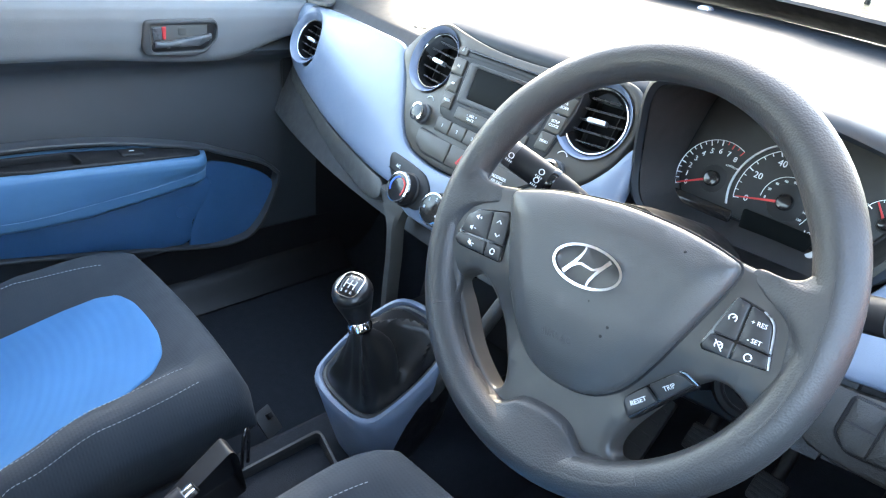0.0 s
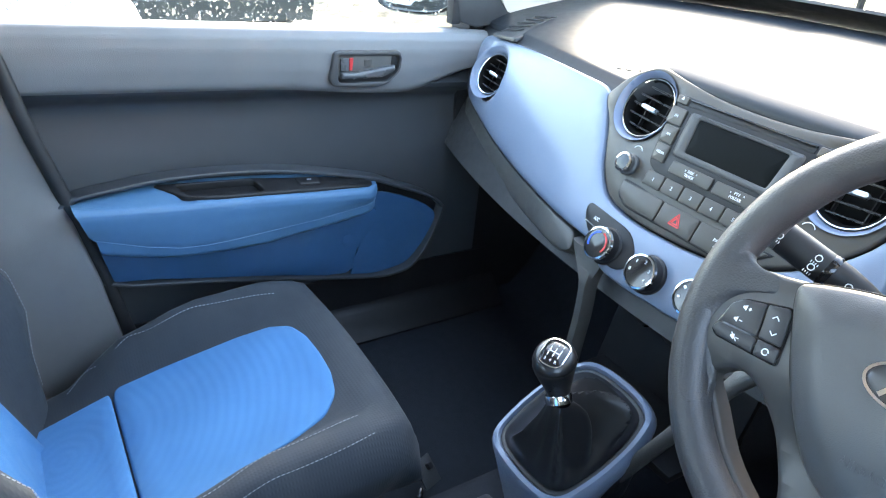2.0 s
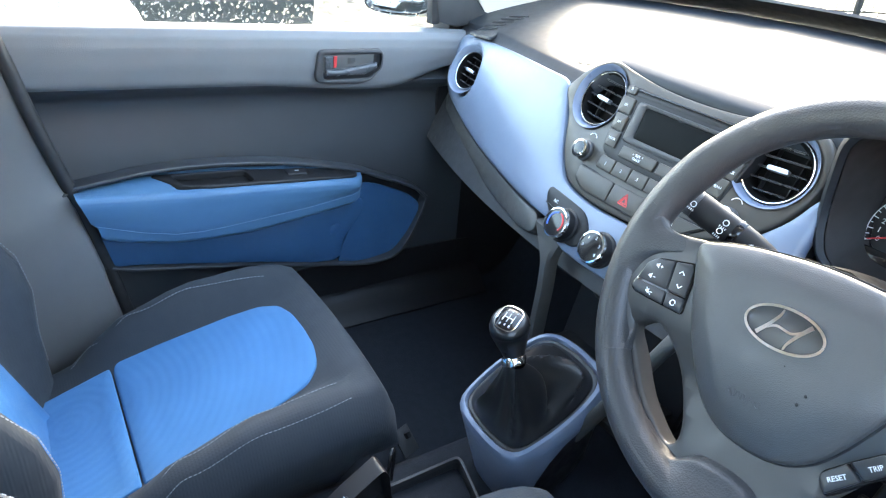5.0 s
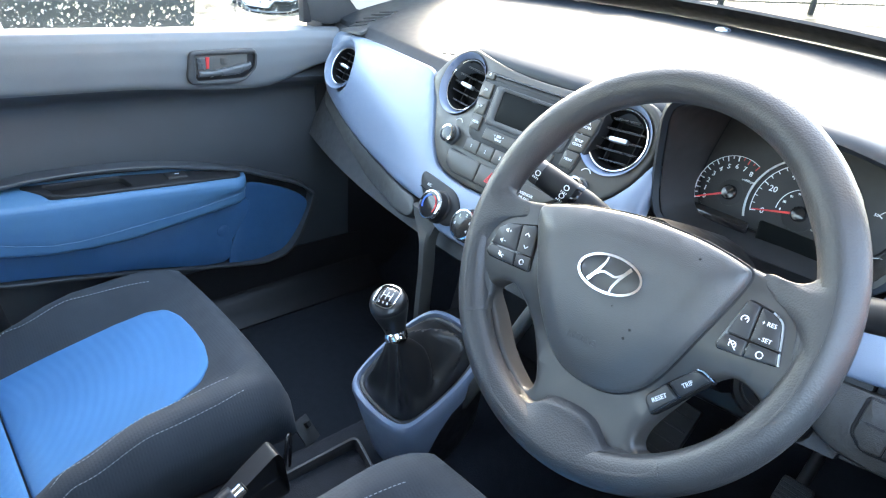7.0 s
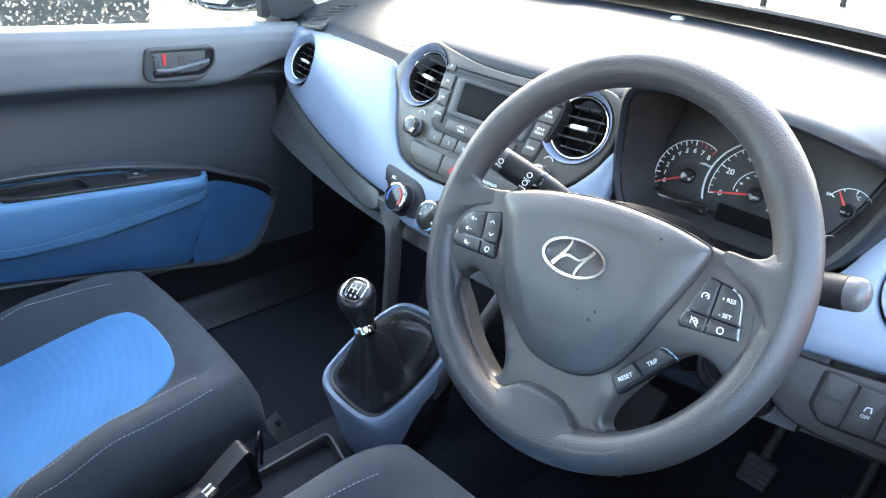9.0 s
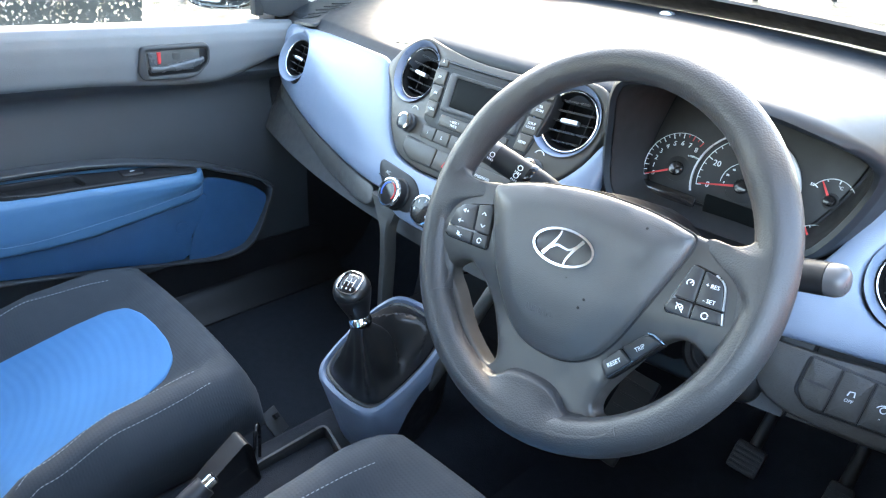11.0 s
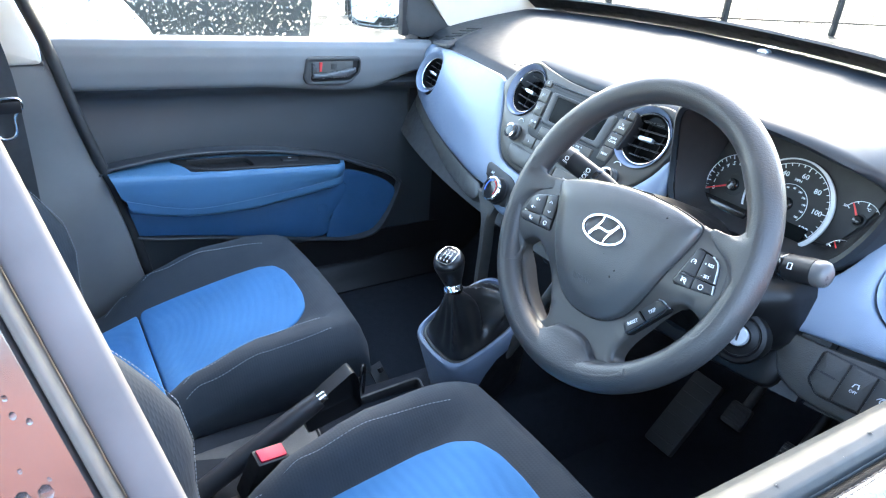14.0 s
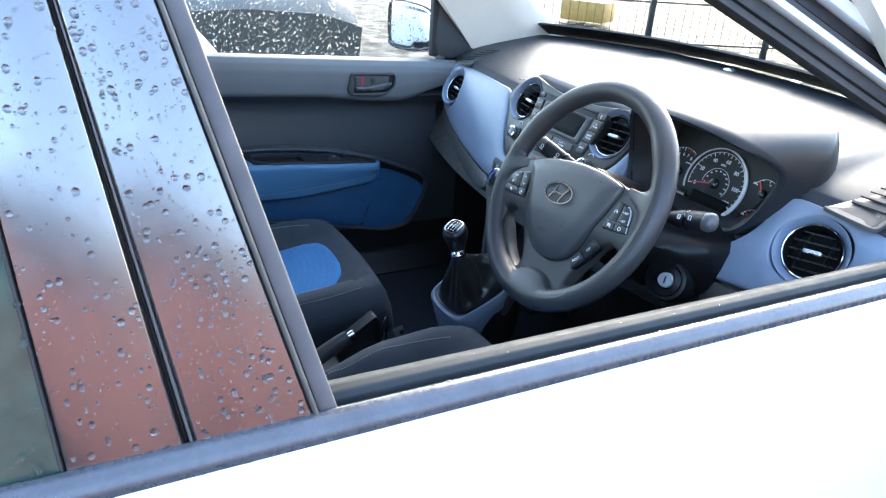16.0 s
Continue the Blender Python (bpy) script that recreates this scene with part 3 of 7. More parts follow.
# ---- air vents ----
def frame_at(c, lift=0.0, gain=1.0):
    """Local axes of the fascia at (x, z): across, up, outwards."""
    x, z = c
    n = Vector((0.07 * 2 * x / 0.3025 * gain, -1, 0.5)).normalized()
    u = Vector((1, -n.x / n.y, 0)).normalized()
    v = n.cross(u)
    o = Vector((x, face_y(x, z), z)) + n * lift
    return lambda a, b, d: o + u * a + v * b + n * d


def ring_of(name, r0, r1, d0, d1, place, mat, parent, label="", n=44):
    rm, h = (r0 + r1) / 2, d1 - d0
    prof = [(r1, d0), (r1, d0 + h * 0.6), ((r1 + rm) / 2, d1), ((r0 + rm) / 2, d1 - h * 0.05), (r0, d0 + h * 0.5), (r0, d0)]
    rings = [[place(r * math.cos(2 * math.pi * k / n), r * math.sin(2 * math.pi * k / n), d) for k in range(n)] for r, d in prof + prof[:1]]
    return loft(name, rings, mat, parent, label, caps=False)


def air_vent(c, r, dish, dishmat, turn=0.0, gain=1.0):
    ob = empty("air_vent", "round black louvred air vent with chrome ring", "air vent", "dashboard air vents")
    base = frame_at(c, gain=gain)
    ca, sa = math.cos(radians(turn)), math.sin(radians(turn))
    pl = lambda a, b, d: base(a * ca - b * sa, a * sa + b * ca, d)
    n = 44
    ring = lambda rr, d: [base(rr * math.cos(2 * math.pi * k / n), rr * math.sin(2 * math.pi * k / n), d) for k in range(n)]
    loft("dish", [ring(r + dish, 0.0065), ring(r + dish * 0.8, 0.0055), ring(r + dish * 0.3, -0.003), ring(r + 0.002, -0.008), ring(r + 0.002, -0.014)], dishmat, ob, "smooth dished surround", caps=False)
    ring_of("bezel", r - 0.0008, r + 0.0012, -0.010, -0.002, base, CHROME, ob, "bright chrome ring")
    # the dark of the duct is in the barrel's colour
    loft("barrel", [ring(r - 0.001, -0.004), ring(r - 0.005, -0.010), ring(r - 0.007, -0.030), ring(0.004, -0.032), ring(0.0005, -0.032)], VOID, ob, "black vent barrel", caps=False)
    for i in range(5):
        y = (i - 2) * r * 0.34
        w = math.sqrt(max(0, (r - 0.006) ** 2 - y * y))
        rings = []
        for k in range(9):
            a = -w + 2 * w * k / 8
            rings.append([pl(a, y + v, -0.012 + dd) for v, dd in ((-0.0010, 0.004), (0.0006, 0.0046), (0.0011, 0.003), (0.0010, -0.0025), (0.0002, -0.0025), (-0.0010, 0.0))])
        loft("slat", rings, SLAT, ob)
    for a in (-0.45, 0.45):
        box("guide_vane", (0.0016, r * 1.5, 0.008), Matrix.Translation(pl(a * r, 0, -0.024)) @ pose(0, 0, 0, 64), BLACK, ob, bevel=0.0004)
    plate("tab", rrect(0.026, 0.0062, 0.0028, 0, 0), pl, -0.002, 0.008, SATIN, ob, "satin silver thumb tab", bevel=0.0018, cell=0.02)
    return ob


air_vent(VENT_LEFT_OUT, 0.036, 0.012, BLUE, -6, -0.15)
air_vent(VENT_LEFT_IN, 0.0385, 0.009, DISH, -3)
air_vent(VENT_RIGHT_IN, 0.0385, 0.009, DISH, 3)
air_vent(VENT_RIGHT_OUT, 0.040, 0.012, BLUE, 5)

# demister grilles on the dash top
for side, cx, cy in ((-1, -0.545, 0.352), (1, 0.578, 0.350)):
    g = empty("demister_vent", "small slatted demister vent in the dash top", "air vent", "demister vents")
    pl = lambda a, b, d, cx=cx, cy=cy: Vector((cx + a, cy + b, top_z(cx + a, cy + b) + d))
    out = rounded([(-side * 0.045, -0.05), (side * 0.035, -0.045), (side * 0.03, 0.055), (-side * 0.005, 0.06)], 0.012)
    plate("frame", out, pl, 0.003, 0.006, TRIM, g, bevel=0.002, cell=0.02)
    plate("well", inset([Vector(p) for p in (out if area(out) > 0 else list(reversed(out)))], 0.006), pl, 0.0036, 0.004, BLACK, g, "black slot", bevel=0.001, cell=0.02)
    for i in range(5):
        t = -0.032 + 0.018 * i
        wv = 0.026 - 0.10 * max(0, t - 0.01)
        bar("slat", (-wv + 0.002, t), (wv - 0.002, t + 0.012), 0.0045, pl, 0.0045, PAD, g, 0.0015)
for x, y, q in ((-0.252, 0.300, 0.005), (-0.236, 0.303, 0.007), (-0.222, 0.310, 0.003), (-0.205, 0.318, 0.004)):
    sc = rounded([(-q, -0.0012), (-q * 0.3, -0.0026), (q, -0.001), (q * 0.6, 0.0016), (-q * 0.5, 0.0022)], 0.0008)
    plate("scuff", sc, lambda a, b, d, x=x, y=y: Vector((x + a, y + b, top_z(x + a, y + b) + d)), 0.0012, 0.002, DOORGREY, dash, bevel=0.0002)
sens = empty("light_sensor", "small domed light sensor on the dash top", "sensor")
lathe("dome", [(0.013, -0.004), (0.013, 0.001), (0.010, 0.004), (0.004, 0.0052)], pose(0.01, 0.672, top_z(0.01, 0.672)), SATIN, sens)

# ---- car radio ----
radio = empty("car_radio", "dark grey built-in car radio with a blank display", "radio")
RADIO = [(-0.108, 0.945), (0.108, 0.945), (0.110, 0.92), (0.098, 0.862), (0.07, 0.852), (-0.07, 0.852), (-0.098, 0.862), (-0.110, 0.92)]
plate("body", rounded(RADIO, 0.008), on_face, 0.0055, 0.02, BLACK, radio, bevel=0.002, cell=0.03)


def button(parent, poly, text="", size=0.006, d=0.008, mat=PANEL, turn=0, name="button"):
    b = plate(name, poly, on_face, d, 0.006, mat, parent, bevel=0.0012, cell=0.03)
    if text:
        c = sum((Vector(p) for p in poly), Vector((0, 0))) / len(poly)
        for k, line in enumerate(text.split("|")):
            many = len(text.split("|"))
            words("lettering", line, size, on_face, c[0], c[1] + ((many - 1) / 2 - k) * size * 1.05, d, MARK, b, turn)
    return b


box_of = lambda x0, x1, z0, z1, r=0.002: rounded([(x0, z0), (x1, z0), (x1, z1), (x0, z1)], r, 3)
plate("disc_slot", box_of(-0.086, 0.082, 0.9345, 0.9405, 0.001), on_face, 0.0062, 0.004, BLACK, radio, "black disc slot", bevel=0.0006)
plate("slot_lip", box_of(-0.086, 0.082, 0.9405, 0.9425, 0.0006), on_face, 0.0085, 0.006, GLOSS, radio, bevel=0.0005)
button(radio, box_of(-0.107, -0.089, 0.934, 0.943), "^", 0.009)
button(radio, box_of(0.085, 0.107, 0.933, 0.943), "(", 0.007)
plate("display_frame", rounded([(-0.078, 0.931), (0.078, 0.931), (0.073, 0.880), (-0.073, 0.880)], 0.006), on_face, 0.0085, 0.008, TRIM, radio, "sloping display surround", bevel=0.004, holes=[rounded([(-0.060, 0.925), (0.060, 0.925), (0.056, 0.889), (-0.056, 0.889)], 0.002)])
plate("display", rounded([(-0.063, 0.927), (0.063, 0.927), (0.059, 0.887), (-0.059, 0.887)], 0.002), on_face, 0.0062, 0.003, SCREEN, radio, "blank dark display", bevel=0.0005)
for side, names in ((-1, ("FM", "AM", "MEDIA")), (1, ("TA|SCAN", "SETUP|CLOCK", "MENU"))):
    for i, t in enumerate(names):
        z1 = 0.930 - i * 0.0212
        s = 0.004 * i
        poly = [(side * (0.1075 - s), z1), (side * (0.083 - s * 0.6), z1), (side * (0.0815 - s * 0.6), z1 - 0.0195), (side * (0.1045 - s), z1 - 0.0195)]
        button(radio, rounded(poly, 0.002), t, 0.0044)
button(radio, box_of(-0.064, -0.002, 0.8625, 0.8765), "v  SEEK  ^|TRACK", 0.0044)
button(radio, box_of(0.002, 0.064, 0.8625, 0.8765), "v   PTY   ^|FOLDER", 0.0044)
for i in range(6):
    x0 = -0.090 + 0.030 * i
    button(radio, box_of(x0, x0 + 0.0285, 0.8395, 0.8565), str(i + 1), 0.0058)
for i, c in enumerate((-0.123, 0.117)):
    pl = frame_at((c, 0.850 if i == 0 else 0.852))
    n = 30
    ring = lambda r, d, pl=pl: [pl(r * math.cos(2 * math.pi * k / n), r * math.sin(2 * math.pi * k / n), d) for k in range(n)]
    knob = loft("knob", [ring(0.0145, 0.002), ring(0.0145, 0.008), ring(0.0125, 0.010), ring(0.0120, 0.017), ring(0.0115, 0.019)], TRIM, radio, "round ribbed knob")
    loft("knob_ring", [ring(0.0120, 0.0155), ring(0.0131, 0.0165), ring(0.0128, 0.0190), ring(0.0100, 0.0200), ring(0.0098, 0.0180)], CHROME, knob, "chrome knob ring", caps=False)
    loft("knob_cap", [ring(0.0102, 0.0170), ring(0.0096, 0.0192), ring(0.003, 0.0200)], GLOSS, knob)
    ribbon("scale_mark", arc(c, 0.868 if i else 0.866, 0.008, 30, 150), 0.0008, on_face, 0.0042, MARK, radio)

# row of blank switches and the hazard button
hz = empty("hazard_switch_row", "row of dark switches with a red hazard triangle", "switch")
plate("backing", rounded([(-0.119, 0.835), (0.105, 0.835), (0.076, 0.813), (0.052, 0.806), (-0.096, 0.806), (-0.116, 0.815)], 0.004), on_face, 0.0052, 0.006, BLACK, hz, bevel=0.001)
button(hz, rounded([(-0.117, 0.833), (-0.046, 0.833), (-0.046, 0.808), (-0.095, 0.808), (-0.114, 0.817)], 0.004))
hb = button(hz, box_of(-0.0445, 0.0105, 0.808, 0.833))
button(hz, rounded([(0.012, 0.833), (0.10, 0.833), (0.075, 0.816), (0.05, 0.808), (0.012, 0.808)], 0.004), "PASSENGER|AIR BAG", 0.0050)
for k in (1.0, 0.55):
    tri = [Vector((-0.017 + 0.009 * k * math.cos(radians(90 + 120 * i)), 0.8195 + 0.009 * k * math.sin(radians(90 + 120 * i)))) for i in range(3)]
    for i in range(3):
        bar("triangle_stroke", tri[i], tri[(i + 1) % 3], 0.0012, on_face, 0.0082, REDMARK, hb)

# ---- climate controls ----
clim = empty("climate_control", "climate control strip with three round chrome-ringed knobs", "climate control")
ACP = [(-0.146, 0.790), (-0.134, 0.791), (-0.100, 0.789), (-0.066, 0.785), (-0.046, 0.770), (-0.042, 0.755), (-0.056, 0.742), (-0.080, 0.741), (-0.108, 0.752), (-0.134, 0.766), (-0.147, 0.780)]
plate("pod", spline(ACP, 3), on_face, 0.009, 0.008, BLACK, clim, "black control pod", bevel=0.002)
words("lettering", "A/C", 0.006, on_face, -0.122, 0.778, 0.009, MARK, clim)
bar("pod_split", (-0.14, 0.771), (-0.115, 0.769), 0.001, on_face, 0.0092, GLOSS, clim)


def climate_knob(c, label):
    pl = frame_at(c)
    n = 40
    ring = lambda r, d: [pl(r * math.cos(2 * math.pi * k / n), r * math.sin(2 * math.pi * k / n), d) for k in range(n)]
    k = loft("knob", [ring(0.0245, 0.004), ring(0.0245, 0.010), ring(0.0225, 0.012), ring(0.0222, 0.024), ring(0.021, 0.026)], BLACK, clim, label)
    loft("knob_ring", [ring(0.0215, 0.022), ring(0.0224, 0.0245), ring(0.0212, 0.028), ring(0.0192, 0.0285), ring(0.019, 0.0265)], CHROME, k, "chrome knob ring", caps=False)
    loft("knob_face", [ring(0.0195, 0.025), ring(0.0185, 0.0272), ring(0.006, 0.0278)], GLOSS, k)
    return k, pl


kb, pl = climate_knob((-0.086, 0.758), "temperature knob with blue and red arc")
ribbon("cold_arc", arc(0, 0, 0.014, 215, 100), 0.0022, pl, 0.0278, BLUEMARK, kb)
ribbon("hot_arc", arc(0, 0, 0.014, 80, -35), 0.0022, pl, 0.0278, REDMARK, kb)
kb, pl = climate_knob((-0.012, 0.757), "fan speed knob with printed numbers")
for i, t in enumerate("01234"):
    a = radians(190 - 55 * i)
    words("lettering", t, 0.006, pl, 0.0135 * math.cos(a), 0.0135 * math.sin(a), 0.0278, MARK, kb)
kb, pl = climate_knob((0.060, 0.762), "air direction knob")
for i in range(5):
    a = radians(200 - 55 * i)
    bar("vent_mark", (0.012 * math.cos(a), 0.012 * math.sin(a)), (0.0155 * math.cos(a), 0.0155 * math.sin(a)), 0.0028, pl, 0.0278, MARK, kb)
sock = empty("power_socket", "round black power socket in the console cubby", "socket")
for x in (-0.045, 0.005):
    mm = Matrix.Translation((x, 0.235, 0.668)) @ pose(0, 0, 0, 100)
    lathe("socket_ring", [(0.017, 0), (0.018, 0.012), (0.0165, 0.016), (0.0135, 0.015), (0.013, 0.004)], mm, GLOSS, sock)
    lathe("socket_cap", [(0.013, 0.004), (0.0125, 0.02), (0.006, 0.022)], mm, BLACK, sock)

# ---- instrument cluster ----
clus = empty("instrument_cluster", "instrument cluster with white-numbered black dials and red needles", "instrument cluster")
KO, KV, KN = Vector((0, 0.305, 0.9)), Vector((0, 0.33, 0.944)), Vector((0, -0.944, 0.33))
dial_at = lambda u, v, d: Vector((u, 0, 0)) + KO + KV * v + KN * d
CL = [(q.x, (q.z - 0.9) / 0.944) for q in (grown(p, -0.012) for p in hood_rim)]
plate("backplate", CL, dial_at, -0.001, 0.01, BLACK, clus, bevel=0.001, cell=0.05)
plate("dial_mask", inset([Vector(p) for p in CL][::-1] if area([Vector(p) for p in CL]) < 0 else [Vector(p) for p in CL], 0.012), dial_at, 0.004, 0.006, DIAL, clus, "matt black dial face", bevel=0.003, cell=0.04)


def dial(cx, cy, r, a0, a1, labels, minor, needle, size, red=(), tick=0.006, reach=0.9):
    g = plate("dial", circle(r * 0.36, cx, cy, 28), dial_at, 0.0046, 0.002, DIAL, clus, bevel=0.0005, cell=0.05)
    ribbon("scale_line", arc(cx, cy, r, a0, a1, 40), 0.0006, dial_at, 0.0043, MARK, g)
    n = len(labels) - 1
    for i in range(n * minor + 1):
        a = radians(a0 + (a1 - a0) * i / (n * minor))
        long = i % minor == 0
        k = tick if long else tick * 0.6
        bar("tick", (cx + (r - k) * math.cos(a), cy + (r - k) * math.sin(a)), (cx + r * math.cos(a), cy + r * math.sin(a)), 0.0010 if long else 0.0007, dial_at, 0.0043, REDMARK if i / minor in red or (red and i / minor > red[0]) else MARK, g)
        if long and labels[i // minor]:
            rr = r - tick - size * 0.75
            words("numeral", labels[i // minor], size, dial_at, cx + rr * math.cos(a), cy + rr * math.sin(a), 0.0043, MARK, g)
    a = radians(needle)
    t, s = Vector((math.cos(a), math.sin(a))), Vector((-math.sin(a), math.cos(a)))
    c = Vector((cx, cy))
    prism("needle", [c + s * 0.0014, c + t * r * reach + s * 0.0006, c + t * r * reach - s * 0.0006, c - s * 0.0014], 0.0075, 0.0087, dial_at, REDMARK, g, "red needle")
    m = 24
    ring = lambda q, d: [dial_at(cx + q * math.cos(2 * math.pi * k / m), cy + q * math.sin(2 * math.pi * k / m), d) for k in range(m)]
    hub = 0.0085 if r > 0.03 else 0.006
    loft("needle_cap", [ring(hub, 0.004), ring(hub, 0.009), ring(hub * 0.85, 0.0105), ring(hub * 0.3, 0.011)], GLOSS, g, "black needle cap")
    return g


g = dial(0.270, -0.014, 0.042, 207, 62, "012345678", 2, 207, 0.0080, red=(6.5,), reach=0.92)
words("lettering", "x1000rpm", 0.0036, dial_at, 0.2845, 0.0045, 0.0043, MARK, g)
g = dial(0.350, -0.010, 0.053, 195, -33, ["0", "20", "40", "60", "80", "100", "120"], 4, 194, 0.0095, reach=0.93)
words("lettering", "MPH", 0.005, dial_at, 0.350, 0.022, 0.0043, MARK, g)
ribbon("inner_scale", arc(0.350, -0.010, 0.026, 185, -35, 30), 0.0005, dial_at, 0.0043, MARK, g)
for i in range(10):
    a = radians(185 - 24 * i)
    words("numeral", str(20 * i), 0.0036, dial_at, 0.350 + 0.0215 * math.cos(a), -0.010 + 0.0215 * math.sin(a), 0.0043, MARK, g)
ribbon("dial_ring", arc(0.350, -0.010, 0.0585, 203, -45, 60), lambda t: 0.0012 + 0.0042 * smooth(0.35, 0.8, t), dial_at, 0.006, SILVERPAINT, g, 0.003)
g = dial(0.439, 0.004, 0.023, 150, 20, ["", "", ""], 2, 128, 0.005, red=(1.9,), tick=0.004, reach=0.95)
words("numeral", "50", 0.0046, dial_at, 0.4165, 0.015, 0.0043, MARK, g)
words("numeral", "130", 0.0046, dial_at, 0.4615, 0.008, 0.0043, MARK, g)
words("lettering", "°C", 0.0048, dial_at, 0.443, 0.0195, 0.0043, MARK, g)
g = dial(0.441, -0.046, 0.023, 150, 20, ["", "", ""], 2, 128, 0.005, tick=0.004, reach=0.95)
words("numeral", "0", 0.0046, dial_at, 0.420, -0.036, 0.0043, MARK, g)
words("numeral", "1/2", 0.0042, dial_at, 0.443, -0.0295, 0.0043, MARK, g)
words("numeral", "1", 0.0046, dial_at, 0.463, -0.040, 0.0043, MARK, g)
plate("trip_display", rounded([(0.314, -0.030), (0.392, -0.030), (0.386, -0.053), (0.318, -0.053)], 0.004), dial_at, 0.0052, 0.003, SCREEN, clus, "blank trip display", bevel=0.0008)
plate("warning_panel", rrect(0.075, 0.016, 0.004, 0.268, -0.046), dial_at, 0.0048, 0.003, GLOSS, clus, bevel=0.0008)


# ---- steering wheel ----
RAKE, YAW_W, TURN_W = radians(26.97), radians(-1.9), radians(7.5)
WC = Vector((0.3296, 0.0183, 0.8993))
WN = Vector((math.sin(YAW_W) * math.cos(RAKE), -math.cos(YAW_W) * math.cos(RAKE), math.sin(RAKE)))
_u = Vector((math.cos(YAW_W), math.sin(YAW_W), 0))
_v = WN.cross(_u)
WU = _u * math.cos(TURN_W) + _v * math.sin(TURN_W)
WV = _v * math.cos(TURN_W) - _u * math.sin(TURN_W)
on_wheel = lambda u, v, d: WC + WU * u + WV * v + WN * d
HUB_U = 0.003                                   # the hub sits a little off the rim's middle


def sunk(v):
    """The spokes sink towards the column below the horn pad."""
    return 0.014 * smooth(-0.025, -0.085, v)


on_spoke = lambda u, v, d: on_wheel(u, v, d - sunk(v))
wheel = empty("steering_wheel", "dark grey three-spoke steering wheel with grained rim", "steering wheel")
R0, TUBE = 0.1643, 0.0165
rings, N = [], 120
for i in range(N + 1):
    a = 2 * math.pi * i / N
    deg = math.degrees(a) % 360
    grip = 0.0018 * (math.exp(-((deg - 34) / 9) ** 2) + math.exp(-((deg - 146) / 9) ** 2))     # thumb rests
    ring = []
    for k in range(20):
        b = 2 * math.pi * k / 20
        rr = TUBE + (grip if math.cos(b) < 0.3 else 0)
        ring.append(on_wheel((R0 + rr * math.cos(b)) * math.cos(a), (R0 + rr * math.cos(b)) * math.sin(a), (0.0155 + grip) * math.sin(b)))
    rings.append(ring)
loft("rim", rings, WHEEL, wheel, "grained dark grey rim", caps=False, sharp=80)

SPOKES = [(0.0, 0.042), (0.05, 0.040), (0.085, 0.036), (0.110, 0.0325), (0.131, 0.0310), (0.148, 0.034), (0.152, 0.030)] + [(0.158 * math.cos(radians(q)), 0.158 * math.sin(radians(q))) for q in range(2, -91, -6)]
HOLE = [(0.1345, -0.056), (0.121, -0.0475), (0.107, -0.0475), (0.093, -0.057), (0.079, -0.073), (0.066, -0.094), (0.057, -0.112), (0.0545, -0.126), (0.061, -0.133), (0.076, -0.126), (0.100, -0.1075), (0.123, -0.080), (0.136, -0.063)]
hole_r = [p + Vector((HUB_U, 0)) for p in spline(HOLE, 3)]
hole_l = [Vector((HUB_U - p[0], p[1])) for p in spline(HOLE, 3)]
plate("spoke_frame", mirror(SPOKES), on_spoke, 0.008, 0.022, SPOKE, wheel, "satin dark grey spokes", bevel=0.004, holes=[hole_r, hole_l], cell=0.010, sharp=60)


def rim_web(name, inner, th0, th1, rise, label):
    """Grained skin that sweeps from the rim's crest in to a seam on the spokes."""
    seam = spline(inner, 6, False)

    def f(a, b):
        i = a * (len(seam) - 1)
        k = min(int(i), len(seam) - 2)
        p = seam[k].lerp(seam[k + 1], i - k)
        th = radians(th0 + (th1 - th0) * a)
        q = Vector((R0 * math.cos(th), R0 * math.sin(th)))
        w = p.lerp(q, b)
        edge = smooth(0.0, 0.10, a) * smooth(1.0, 0.90, a)
        base = 0.0075 - sunk(p[1])
        arch = 0.0158 * math.sqrt(max(0.0, 1 - (1 - b) ** 2))
        flat = base + rise * smooth(0.0, 0.16, b) + (0.0158 - base - rise) * smooth(0.12, 1.0, b)
        return on_wheel(w[0], w[1], arch + (flat - arch) * edge)
    return sheet(name, f, 44, 16, WN * -0.006, WHEEL, wheel, label, sharp=70)


rim_web("lower_skin", [(-0.080, -0.1245), (-0.064, -0.1335), (-0.0505, -0.1365), (-0.0415, -0.1372), (-0.034, -0.131), (-0.0265, -0.1248), (-0.0091, -0.1223), (0.009, -0.1225), (0.0215, -0.126), (0.030, -0.133), (0.0385, -0.1398), (0.0500, -0.1365), (0.064, -0.1345), (0.085, -0.1215)], -122.5, -55, 0.0105, "grained lower rim cover with notched seam")
rim_web("side_skin", [(0.1445, 0.0430), (0.1405, 0.0355), (0.131, 0.0325), (0.114, 0.0335), (0.111, 0.0265), (0.121, 0.0185), (0.133, 0.0125), (0.1425, 0.0035), (0.1462, -0.012), (0.1480, -0.027), (0.1468, -0.040), (0.1420, -0.048), (0.139, -0.056), (0.132, -0.067)], 17.5, -27, 0.0015, "grained skin between rim and spoke")
rim_web("side_skin", [(-0.124, -0.080), (-0.130, -0.066), (-0.131, -0.058), (-0.138, -0.046), (-0.1475, -0.034), (-0.1495, -0.024), (-0.1450, -0.006), (-0.1365, 0.006), (-0.122, 0.0145), (-0.108, 0.0190), (-0.112, 0.0300), (-0.131, 0.0315), (-0.1405, 0.0355), (-0.1445, 0.0430)], 213, 162.5, 0.0015, "grained skin between rim and spoke")

